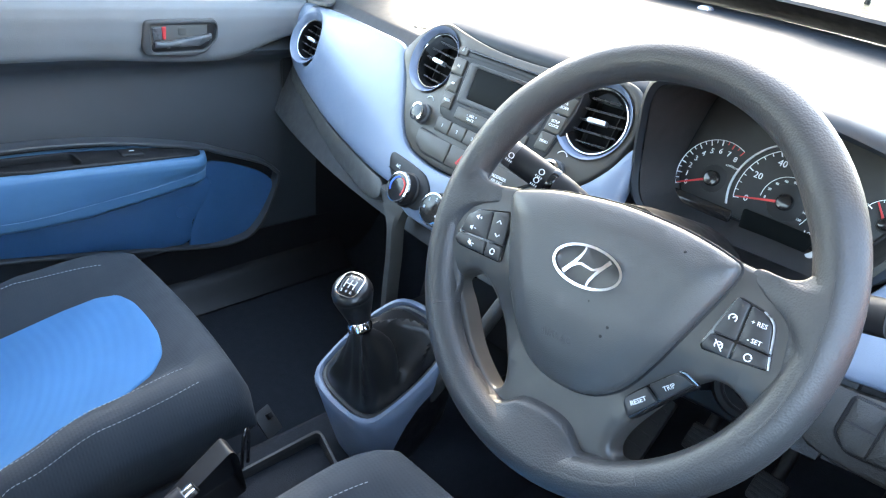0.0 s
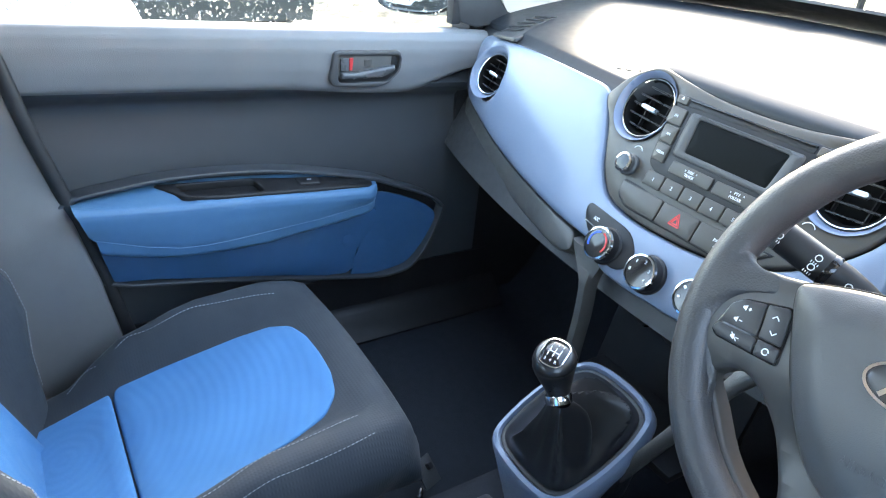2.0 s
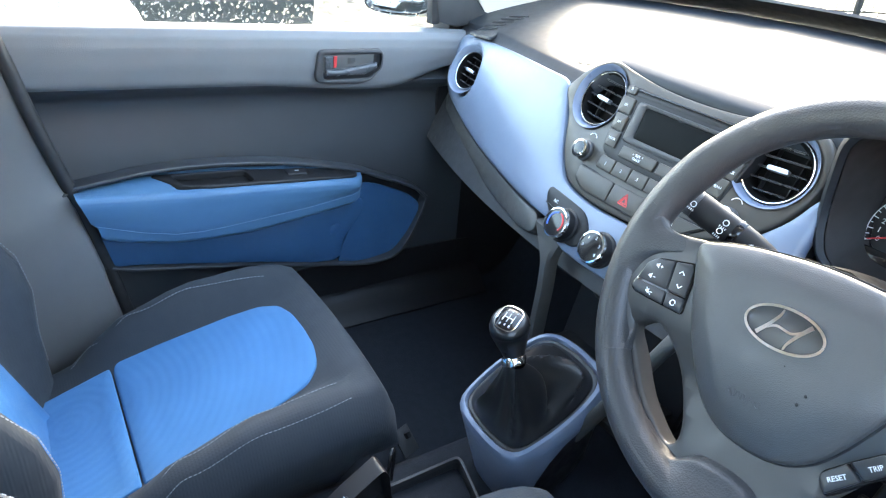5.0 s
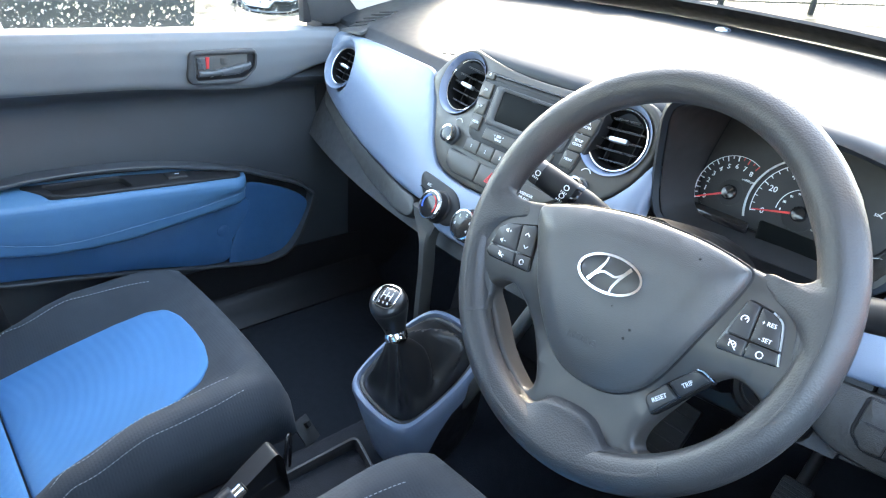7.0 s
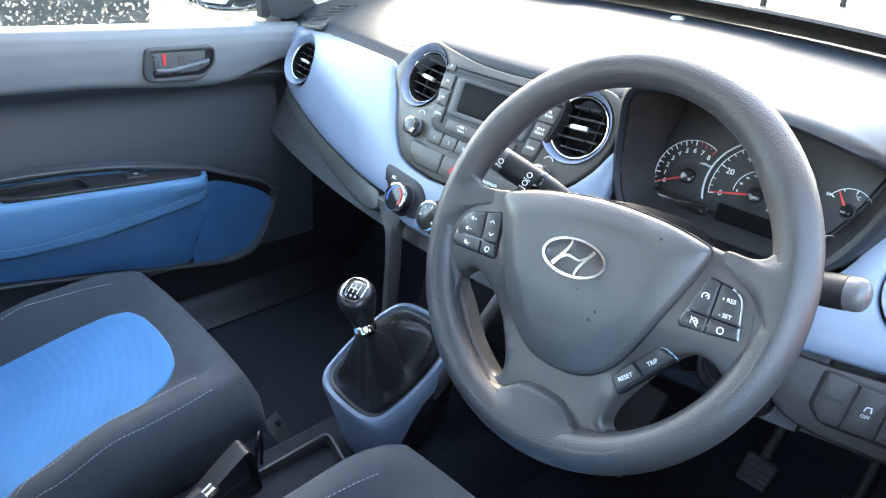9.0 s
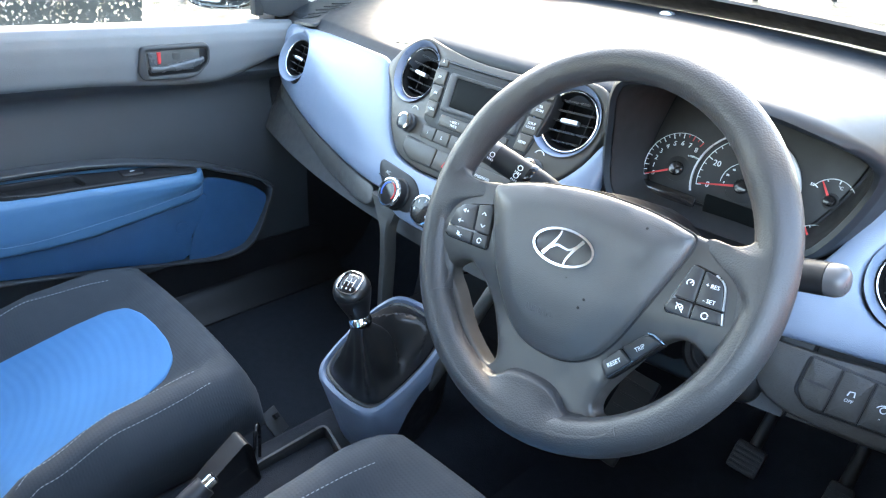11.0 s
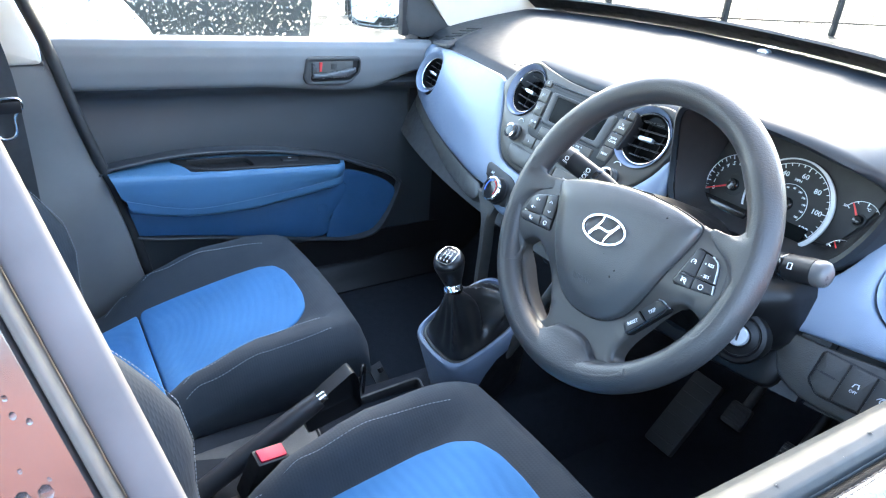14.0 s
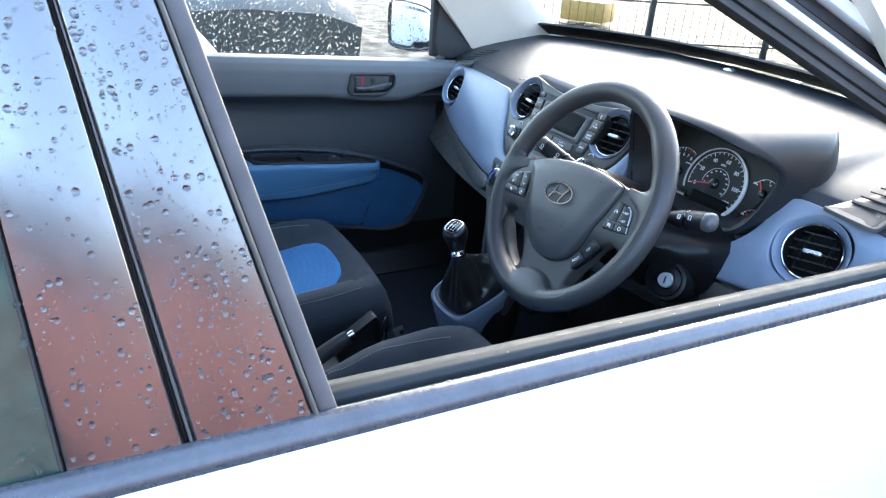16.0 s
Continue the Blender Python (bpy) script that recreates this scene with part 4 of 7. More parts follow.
PAD_LINE = [(0.0, 0.0465), (0.045, 0.0435), (0.070, 0.0395), (0.090, 0.0345), (0.0995, 0.0300), (0.0985, 0.018), (0.0875, -0.010), (0.0735, -0.041), (0.0555, -0.0715), (0.041, -0.0885), (0.023, -0.0985), (0.0, -0.1015)]
pad_edge = [p + Vector((HUB_U, 0)) for p in spline(mirror(PAD_LINE), 3)]


def edge_gap(p):
    """Distance from a point of the horn pad to its outline."""
    best = 1.0
    for i in range(len(pad_edge)):
        a, b = pad_edge[i - 1], pad_edge[i]
        ab = b - a
        t = min(1.0, max(0.0, (p - a).dot(ab) / max(ab.length_squared, 1e-12)))
        best = min(best, (p - a - ab * t).length)
    return best


def on_pad(u, v, d):
    """The horn pad: a flat face with a soft crease, then shoulders that fall to the seam."""
    g = edge_gap(Vector((u, v)))
    fall = max(0.0, 1 - g / 0.021)
    return on_wheel(u, v, d - 0.0075 * (fall ** 1.15) - 0.010 * smooth(-0.03, -0.105, v))


plate("airbag_cover", pad_edge, on_pad, 0.0205, 0.022, HUB, wheel, "grained dark airbag cover", bevel=0.003, cell=0.0065, sharp=70)
plate("pad_seam", inset(pad_edge if area(pad_edge) > 0 else pad_edge[::-1], -0.0016), on_spoke, 0.0085, 0.004, BLACK, wheel, "black gap round the horn pad", bevel=0.0004, cell=0.02)
EU, EV = 0.0012, -0.0067
emb = plate("emblem", circle(0.0290, EU, EV, 40, 0.0146), on_pad, 0.0213, 0.003, SPOKE, wheel, "oval chrome emblem", bevel=0.0006)
oval = [Vector((EU + 0.0300 * math.cos(2 * math.pi * i / 48), EV + 0.0154 * math.sin(2 * math.pi * i / 48))) for i in range(49)]
ribbon("emblem_ring", oval, 0.0020, on_pad, 0.0212, CHROME, emb, 0.0028)
ribbon("emblem_stroke", [p + Vector((EU, EV)) for p in spline([(-0.018, -0.0095), (-0.0115, -0.0005), (-0.0065, 0.0085), (-0.0055, 0.0135)], 5, False)], lambda t: 0.0034 - 0.0020 * t, on_pad, 0.0213, CHROME, emb, 0.0022)
ribbon("emblem_stroke", [p + Vector((EU, EV)) for p in spline([(0.0055, -0.0135), (0.0065, -0.0085), (0.0115, 0.0005), (0.018, 0.0095)], 5, False)], lambda t: 0.0014 + 0.0020 * t, on_pad, 0.0213, CHROME, emb, 0.0022)
ribbon("emblem_stroke", [p + Vector((EU, EV)) for p in spline([(-0.0135, -0.004), (-0.0065, 0.0005), (0.0, 0.0), (0.0065, -0.0005), (0.0135, 0.004)], 5, False)], 0.0018, on_pad, 0.0213, CHROME, emb, 0.0020)
words("lettering", "AIRBAG", 0.0085, on_pad, -0.007, -0.0655, 0.0203, HUB, wheel, raised=0.0007)
for u, v, q in ((0.0664, 0.0279, 0.0012), (0.0336, -0.0427, 0.0013), (0.0302, -0.0507, 0.0014), (0.012, -0.030, 0.0007)):
    plate("scuff", circle(q, u, v, 8), on_pad, 0.0209, 0.001, BLACK, wheel, bevel=0.0002)


def on_pod(mark):
    """Small printed symbols, drawn round a middle point (u, v) at height d."""
    def speaker(b, u, v, sign):
        ribbon("symbol", [Vector(q) for q in ((u - 0.0030, v), (u - 0.0010, v), (u, v))], lambda t: 0.0014 + 0.0030 * t, on_spoke, 0.0112, mark, b)
        bar("symbol", (u + 0.0016, v), (u + 0.0040, v), 0.0006, on_spoke, 0.0112, mark, b)
        if sign == "+":
            bar("symbol", (u + 0.0028, v - 0.0012), (u + 0.0028, v + 0.0012), 0.0006, on_spoke, 0.0112, mark, b)
        if sign == "x":
            bar("symbol", (u - 0.0030, v + 0.0026), (u + 0.0028, v - 0.0026), 0.0006, on_spoke, 0.0112, mark, b)

    def chevron(b, u, v, way):
        ribbon("symbol", [Vector(q) for q in ((u - 0.0026, v - 0.0012 * way), (u, v + 0.0014 * way), (u + 0.0026, v - 0.0012 * way))], 0.0008, on_spoke, 0.0112, mark, b)

    def gauge(b, u, v, cancel):
        ribbon("symbol", arc(u, v, 0.0026, -40, 220, 14), 0.0007, on_spoke, 0.0112, mark, b)
        bar("symbol", (u, v), (u + 0.0022, v + 0.0022), 0.0007, on_spoke, 0.0112, mark, b)
        if cancel:
            bar("symbol", (u - 0.0032, v + 0.0032), (u + 0.0030, v - 0.0032), 0.0006, on_spoke, 0.0112, mark, b)
    return speaker, chevron, gauge


speaker, chevron, gauge = on_pod(MARK)


def pod(outline, cells, label):
    p = plate("button_pod", rounded(outline, 0.005), on_spoke, 0.0095, 0.006, GLOSS, wheel, label, bevel=0.001, cell=0.02)
    return [plate("button", rounded(c, 0.0016), on_spoke, 0.0112, 0.005, BUTTON, p, bevel=0.0010, cell=0.012) for c in cells], p


def grown_out(poly, k):
    c = sum((Vector(q) for q in poly), Vector((0, 0))) / len(poly)
    return [c + (Vector(q) - c) * k for q in poly]


LEFT_POD = [(-0.1299, 0.0053), (-0.0953, 0.0125), (-0.0913, 0.0079), (-0.0867, -0.0316), (-0.1389, -0.0305), (-0.1447, -0.0262), (-0.1378, -0.0012)]
bs, p = pod(grown_out(LEFT_POD, 1.02), [[(-0.1295, 0.0045), (-0.1122, 0.0078), (-0.1088, -0.0176), (-0.1405, -0.0178), (-0.1375, -0.0020)], [(-0.1108, 0.0080), (-0.0955, 0.0112), (-0.0925, 0.0075), (-0.0894, -0.0172), (-0.1074, -0.0174)],
            [(-0.1409, -0.0192), (-0.1085, -0.0190), (-0.1072, -0.0306), (-0.138, -0.0297), (-0.1435, -0.0258)], [(-0.1071, -0.0188), (-0.0892, -0.0186), (-0.0878, -0.0310), (-0.1058, -0.0308)]], "gloss black volume and seek button pod")
speaker(bs[0], -0.1245, -0.0010, "+")
speaker(bs[0], -0.1275, -0.0118, "-")
chevron(bs[1], -0.1010, 0.0010, 1)
chevron(bs[1], -0.0985, -0.0105, -1)
speaker(bs[2], -0.1240, -0.0250, "x")
ribbon("symbol", arc(-0.0975, -0.0250, 0.0024, 0, 330, 14), 0.0007, on_spoke, 0.0112, MARK, bs[3])
RIGHT_POD = [(0.1079, 0.0122), (0.1284, 0.0082), (0.1362, 0.0022), (0.1427, -0.0269), (0.0981, -0.0302), (0.0959, -0.0265)]
bs, p = pod(grown_out(RIGHT_POD, 1.02), [[(0.1083, 0.0112), (0.1176, 0.0094), (0.1174, -0.0162), (0.1012, -0.0162)], [(0.1190, 0.0090), (0.128, 0.0070), (0.1352, 0.0012), (0.1394, -0.0164), (0.1188, -0.0164)],
            [(0.1005, -0.0176), (0.1173, -0.0176), (0.1172, -0.0296), (0.0985, -0.0294), (0.0970, -0.0265)], [(0.1187, -0.0176), (0.1397, -0.0178), (0.1415, -0.0262), (0.1186, -0.0294)]], "gloss black cruise button pod")
gauge(bs[0], 0.1105, -0.0030, False)
words("lettering", "+ RES", 0.0044, on_spoke, 0.1275, -0.0010, 0.0112, MARK, bs[1])
words("lettering", "- SET", 0.0044, on_spoke, 0.1285, -0.0125, 0.0112, MARK, bs[1])
gauge(bs[2], 0.1085, -0.0235, True)
ribbon("symbol", arc(0.1285, -0.0235, 0.0024, 0, 345, 14), 0.0007, on_spoke, 0.0112, MARK, bs[3])
# silver strips added as the light's glint on the pod's bevel
ribbon("pod_edge_glint", spline([(0.1275, 0.0080), (0.1358, 0.0018), (0.1400, -0.0158)], 5, False), 0.0010, on_spoke, 0.0100, SATIN, p, 0.0016)
ribbon("pod_edge_glint", [Vector((0.1404, -0.0178)), Vector((0.1424, -0.0262))], 0.0010, on_spoke, 0.0100, SATIN, p, 0.0016)
TRIP = [(0.0553, -0.0912), (0.0557, -0.0852), (0.0684, -0.0704), (0.0867, -0.0524), (0.0934, -0.0512), (0.1042, -0.0552), (0.0852, -0.0754), (0.0642, -0.101)]
p = plate("button_pod", rounded(TRIP, 0.004), on_spoke, 0.0110, 0.008, GLOSS, wheel, "gloss black trip button pod", bevel=0.0015, cell=0.012)
for t, c, m in (("RESET", [(0.0565, -0.0908), (0.0568, -0.0858), (0.0690, -0.0716), (0.0800, -0.0785), (0.0640, -0.0985)], (0.0672, -0.0842)), ("TRIP", [(0.0704, -0.0700), (0.0870, -0.0535), (0.0930, -0.0524), (0.1020, -0.0552), (0.0850, -0.0738), (0.0815, -0.0770)], (0.0858, -0.0648))):
    b = plate("button", rounded(c, 0.002), on_spoke, 0.0138, 0.006, BUTTON, p, bevel=0.0012, cell=0.012)
    words("lettering", t, 0.0050, on_spoke, m[0], m[1], 0.0138, MARK, b, 43)
# another silver strip for the glint along the trip pod's edge
ribbon("pod_edge_glint", [Vector((0.0900, -0.0508)), Vector((0.0945, -0.0505)), Vector((0.1048, -0.0545))], 0.0009, on_spoke, 0.0120, SATIN, p, 0.0016)
# column shroud with ignition lock
col = empty("steering_column", "black steering column shroud with ignition lock", "steering column")
rings = []
for t in range(9):
    k = t / 8
    y = 0.110 + 0.15 * k
    w, h = 0.086 + 0.016 * smooth(0, 0.4, k), 0.046 + 0.014 * smooth(0, 0.4, k)
    if t == 0:
        w, h = w * 0.9, h * 0.9
    ring = []
    for j in range(24):
        a = 2 * math.pi * j / 24
        c, s = math.cos(a), math.sin(a)
        x = 0.352 + w * math.copysign(abs(c) ** 0.55, c)
        ring.append(Vector((x, y + 0.048 * smooth(0.375, 0.42, x) * (1 - 0.7 * k) - 0.020 * s, 0.792 + h * math.copysign(abs(s) ** 0.55, s))))
    rings.append(ring)
loft("shroud", rings, SHROUD, col, "black moulded shroud", sharp=60)
tube("column_neck", [WC - WN * 0.02, WC - WN * 0.06, WC - WN * 0.14], lambda t: 0.052 + 0.012 * t, SHROUD, col, "black column neck", n=20)
im = Matrix.Translation((0.425, 0.152, 0.777)) @ pose(0, 0, 0, 66, 0, 22)
lathe("lock_collar", [(0.034, -0.05), (0.034, 0.0), (0.031, 0.008), (0.026, 0.009), (0.024, 0.004)], im, SHROUD, col, "raised round collar")
lathe("lock_ring", [(0.0235, 0.002), (0.0225, 0.006), (0.0145, 0.008), (0.0125, 0.003)], im, SHROUD, col)
lathe("lock_barrel", [(0.0120, 0.002), (0.0120, 0.010), (0.0105, 0.0115), (0.004, 0.0115)], im, BARREL, col, "bright metal key barrel")
box("key_slot", (0.0022, 0.011, 0.003), im @ pose(0, 0, 0.0112), BLACK, col, bevel=0.0003)


def stalk(root, tip, label, silver):
    ob = empty("column_stalk", label, "stalk", "column stalks")
    a, b = Vector(root), Vector(tip)
    ax = (b - a).normalized()
    side = ax.cross(Vector((0, -0.9, 0.44))).normalized()
    up = side.cross(ax).normalized()
    L = (b - a).length
    pl = lambda s, u, d: a + ax * s + side * u + up * d
    body = []
    for t, w, h in ((0, 0.006, 0.005), (0.3, 0.008, 0.007), (0.45, 0.0120, 0.0092), (0.55, 0.0138, 0.0105), (0.80, 0.0140, 0.0110), (0.885, 0.0138, 0.0110)):
        body.append([pl(L * t, w * math.cos(k * math.pi / 9), h * math.sin(k * math.pi / 9)) for k in range(18)])
    loft("stem", body, BLACK, ob, "black tapered stem", sharp=60)
    cap = [[pl(L * t, w * math.cos(k * math.pi / 9), w * 0.78 * math.sin(k * math.pi / 9)) for k in range(18)] for t, w in ((0.888, 0.0136), (0.935, 0.0137), (0.970, 0.0125), (0.992, 0.0090), (1.0, 0.004))]
    loft("end_cap", cap, CAPGREY if silver else TRIM, ob, "silver end cap" if silver else "dark end knob", sharp=60)
    ring = [[pl(L * t, w * math.cos(k * math.pi / 9), w * 0.76 * math.sin(k * math.pi / 9)) for k in range(18)] for t, w in ((0.61, 0.0141), (0.62, 0.0146), (0.64, 0.0146), (0.65, 0.0141))]
    loft("switch_ring", ring, GLOSS, ob)
    return ob, pl, L


ob, pl, L = stalk((0.31, 0.115, 0.872), (0.157, 0.075, 0.926), "black light stalk with printed lamp symbols", False)
for s, u in ((0.90, 0.0), (0.70, 0.004), (0.70, -0.005), (0.52, 0.0)):
    g = lambda a, b, d, s=s, u=u: pl(L * s + b, u - a, d)
    ribbon("symbol", [Vector((0.0026 * math.cos(2 * math.pi * i / 12), 0.0026 * math.sin(2 * math.pi * i / 12))) for i in range(13)], 0.0007, g, 0.0108, MARK, ob, 0.0006)
    for k in range(4):
        bar("symbol_ray", (0.0042, -0.003 + 0.002 * k), (0.0062, -0.003 + 0.002 * k), 0.0006, g, 0.0106, MARK, ob, 0.0008)
ob, pl, L = stalk((0.39, 0.13, 0.875), (0.520, 0.108, 0.917), "black wiper stalk with silver end cap", True)
for s in (0.55, 0.72):
    g = lambda a, b, d, s=s: pl(L * s + b, -a, d)
    for a, b in (((-0.003, -0.002), (0.003, -0.002)), ((0.003, -0.002), (0.003, 0.003)), ((0.003, 0.003), (-0.003, 0.003)), ((-0.003, 0.003), (-0.003, -0.002))):
        bar("symbol", a, b, 0.0006, g, 0.0104, MARK, ob, 0.0012)

# ---- driver switch bank ----
bank = empty("switch_bank", "bank of dark grey dashboard switches beside the wheel", "switch")
cuts = [0.490, 0.5195, 0.5485, 0.577, 0.606]
plate("bezel", rounded([(0.487, 0.7715), (0.609, 0.764), (0.609, 0.7225), (0.503, 0.7225), (0.487, 0.735)], 0.006), on_face, 0.0052, 0.006, BLACK, bank, bevel=0.001)
for i in range(4):
    x0, x1 = cuts[i] + 0.0006, cuts[i + 1] - 0.0006
    zt = lambda x: 0.7695 - 0.060 * (x - 0.49)
    poly = [(x0, zt(x0)), (x1, zt(x1)), (x1, 0.7250), (x0 if i else x0 + 0.012, 0.7250)] + ([] if i else [(x0, 0.737)])
    b = plate("switch", rounded(poly, 0.003 if i == 0 else 0.0012), on_face, 0.0078, 0.006, KNEE, bank, bevel=0.0012, cell=0.03)
    cx = (x0 + x1) / 2
    if i == 0:
        bar("groove", (x0 + 0.001, 0.7485), (x1 - 0.001, 0.7465), 0.0006, on_face, 0.0079, BLACK, b)
        bar("finger_slot", (x0 + 0.006, 0.7482), (x1 - 0.006, 0.7470), 0.0022, on_face, 0.0081, BLACK, b)
    elif i == 1:
        words("lettering", "OFF", 0.0045, on_face, cx, 0.7425, 0.0078, MARK, b)
        ribbon("symbol", [Vector(q) for q in ((cx - 0.003, 0.747), (cx - 0.002, 0.751), (cx + 0.002, 0.7515), (cx + 0.003, 0.747))], 0.0012, on_face, 0.0078, MARK, b)
    elif i == 2:
        words("lettering", "+", 0.007, on_face, cx, 0.756, 0.0078, MARK, b)
        words("lettering", "-", 0.007, on_face, cx, 0.737, 0.0078, MARK, b)
        ribbon("symbol", arc(cx, 0.742, 0.007, 30, 150, 10), 0.0009, on_face, 0.0078, MARK, b)
        ribbon("symbol", arc(cx, 0.745, 0.0028, 0, 330, 12), 0.0009, on_face, 0.0078, MARK, b)
    else:
        plate("thumb_wheel", rrect(0.010, 0.013, 0.001, cx + 0.003, 0.742), on_face, 0.0090, 0.004, BLACK, b, bevel=0.0006)
        for k in (-1, 0, 1):
            bar("rib", (cx - 0.001, 0.742 + 0.004 * k), (cx + 0.007, 0.742 + 0.004 * k), 0.0012, on_face, 0.0092, TRIM, b)

# ---- gear lever and console ----
GO, GU, GV, GN = Vector((0.008, 0.068, 0.572)), Vector((1, 0, 0)), Vector((0, 0.888, 0.46)), Vector((0, -0.46, 0.888))
on_gear = lambda u, v, d: GO + GU * u + GV * v + GN * d
console = empty("centre_console", "centre console with blue gear surround and black tray", "console")
SUR = [(-0.052, -0.088), (0.052, -0.088), (0.076, -0.040), (0.074, 0.050), (0.046, 0.092), (-0.046, 0.092), (-0.074, 0.050), (-0.076, -0.040)]
outer = spline(SUR, 5)
inner = [p * 0.87 for p in outer]
rings = []
for poly, d in ((inner, -0.012), (inner, 0.002), ([p * 0.89 for p in outer], 0.006), ([p * 0.95 for p in outer], 0.005), ([p * 0.985 for p in outer], -0.001), ([p * 1.0 for p in outer], -0.012)):
    rings.append([on_gear(p[0], p[1], d) for p in poly])
core = []
for k in range(1, 8):
    t = k / 7
    ring, deep = [], []
    for p in outer:
        q = on_gear(p[0], p[1], -0.012)
        cut = 1 - 0.86 * smooth(-0.01, 0.05, p[0]) * smooth(-0.085, 0.0, p[1]) - 0.5 * smooth(0.02, 0.09, p[1])
        for out, lim, k_in in ((ring, max(cut, 0.12), 1.0), (deep, 1.15, 0.975)):
            s = t * lim
            out.append(Vector((0.008 + (q.x - 0.008) * (1 - 0.24 * s) * k_in, q.y + 0.03 * s * smooth(-0.02, -0.09, p[1]) + (0.003 if k_in < 1 else 0), max(q.z - 0.115 * s, 0.40))))
    rings.append(ring)
    core.append(deep)
loft("console_core", core, BLACK, console, "black console side below the blue cover", caps=False, sharp=50)
loft("gear_surround", rings, BLUE, console, "satin blue gear lever surround", caps=False, sharp=50)
plate("gaiter_frame", [p * 0.87 for p in outer], on_gear, 0.002, 0.012, TRIM, console, "dark grey gaiter frame", bevel=0.003, holes=[[p * 0.79 for p in outer]])
# tray behind the gear lever, with a recess and a raised lip
tray = [(-0.050, 0.004), (0.066, -0.022), (0.074, -0.10), (0.074, -0.24), (0.070, -0.52), (-0.052, -0.52), (-0.048, -0.24)]
flat = lambda x, y, d: Vector((x, y, 0.440 - 0.02 * smooth(-0.1, -0.45, y) + d))
well = rounded([(-0.041, -0.004), (0.058, -0.027), (0.064, -0.12), (0.062, -0.215), (-0.036, -0.205)], 0.010)
plate("tray", rounded(tray, 0.012), flat, 0.0, 0.10, TRIM, console, "black plastic console tray", bevel=0.005, holes=[well], cell=0.03)
plate("tray_bottom", well, flat, -0.055, 0.01, BLACK, console, bevel=0.002)
loft("tray_lip", [[flat(p[0], p[1], d) for p in poly] for poly, d in ((well, -0.05), (well, 0.003), (inset(well, -0.003) if abs(area(inset(well, -0.003))) > abs(area(well)) else inset(well, 0.003), 0.0045), (inset(well, -0.005) if abs(area(inset(well, -0.005))) > abs(area(well)) else inset(well, 0.005), 0.0))], TRIM, console, caps=False)

lever = empty("gear_lever", "black gear lever with leather gaiter and printed knob", "gear lever")
la = (Vector((0.008, 0.006, 0.722)) - Vector((0.040, 0.004, 0.668))).normalized()
lo = Vector((0.038, 0.003, 0.670))
lx = la.cross(Vector((0, 1, 0))).normalized()
ly = la.cross(lx).normalized()
lm = Matrix((lx, ly, la)).transposed().to_4x4()
lm.translation = lo
kn = Vector((0.20, -0.34, 0.92)).normalized()
kx = Vector((0.92, 0.38, 0.0))
kx = (kx - kn * kx.dot(kn)).normalized()
ky = kn.cross(kx)
knob_rings = []
for h, r, w in ((0.0, 0.0122, 0.0), (0.008, 0.0145, 0.05), (0.018, 0.0185, 0.2), (0.028, 0.0220, 0.4), (0.038, 0.0240, 0.6), (0.046, 0.0240, 0.8), (0.052, 0.0222, 1.0), (0.0565, 0.0185, 1.0), (0.0575, 0.0120, 1.0)):
    ax = la.lerp(kn, w).normalized()
    c = lo + la * min(h, 0.032) + kn * max(0, h - 0.032) + Vector((0, 0, 0.004))
    e1 = (kx - ax * kx.dot(ax)).normalized()
    e2 = ax.cross(e1)
    knob_rings.append([c + e1 * r * math.cos(2 * math.pi * k / 28) + e2 * r * 1.06 * math.sin(2 * math.pi * k / 28) for k in range(28)])
loft("knob", knob_rings, KNOB, lever, "black leather-grained gear knob", sharp=60)
ktop = lo + la * 0.032 + kn * 0.0258 + Vector((0, 0, 0.004))
kp = lambda u, v, d: ktop + kx * u + ky * v + kn * (d - 9 * (u * u + v * v))
kc = plate("knob_cap", rrect(0.0262, 0.0335, 0.0105), kp, 0.0015, 0.003, GLOSS, lever, "gloss black shift pattern cap", bevel=0.0008, cell=0.006)
oval = [Vector((p[0], p[1])) for p in rrect(0.0272, 0.0346, 0.0110, n=8)]
oval.append(oval[0].copy())
ribbon("cap_ring", oval, 0.0011, kp, 0.0018, CHROME, kc, 0.0018)
for u in (-0.006, 0.0, 0.006):
    bar("pattern_line", (u, -0.006), (u, 0.006), 0.0007, kp, 0.0018, MARK, kc, 0.0006)
bar("pattern_line", (-0.006, 0), (0.006, 0), 0.0007, kp, 0.0018, MARK, kc, 0.0006)
for t, u, v in (("1", -0.006, 0.0105), ("2", -0.006, -0.0105), ("3", 0.0, 0.0105), ("4", 0.0, -0.0105), ("5", 0.006, 0.0105), ("R", 0.006, -0.0105)):
    words("numeral", t, 0.0046, kp, u, v, 0.0018, MARK, kc, 0, 0.0006)
lathe("collar", [(0.0125, -0.006), (0.0150, -0.005), (0.0155, 0.001), (0.0145, 0.005), (0.0120, 0.006)], lm, CHROME, lever, "chrome collar")
# gaiter: a leather boot, taut towards the cabin, slack and folded behind the lever
base = [p * 0.82 for p in spline(SUR, 9)]
rings = []
neck = lm @ Vector((0, 0, -0.004))


def crease(a, ang, width):
    return math.exp(-(((a - ang + math.pi) % (2 * math.pi) - math.pi) / width) ** 2)


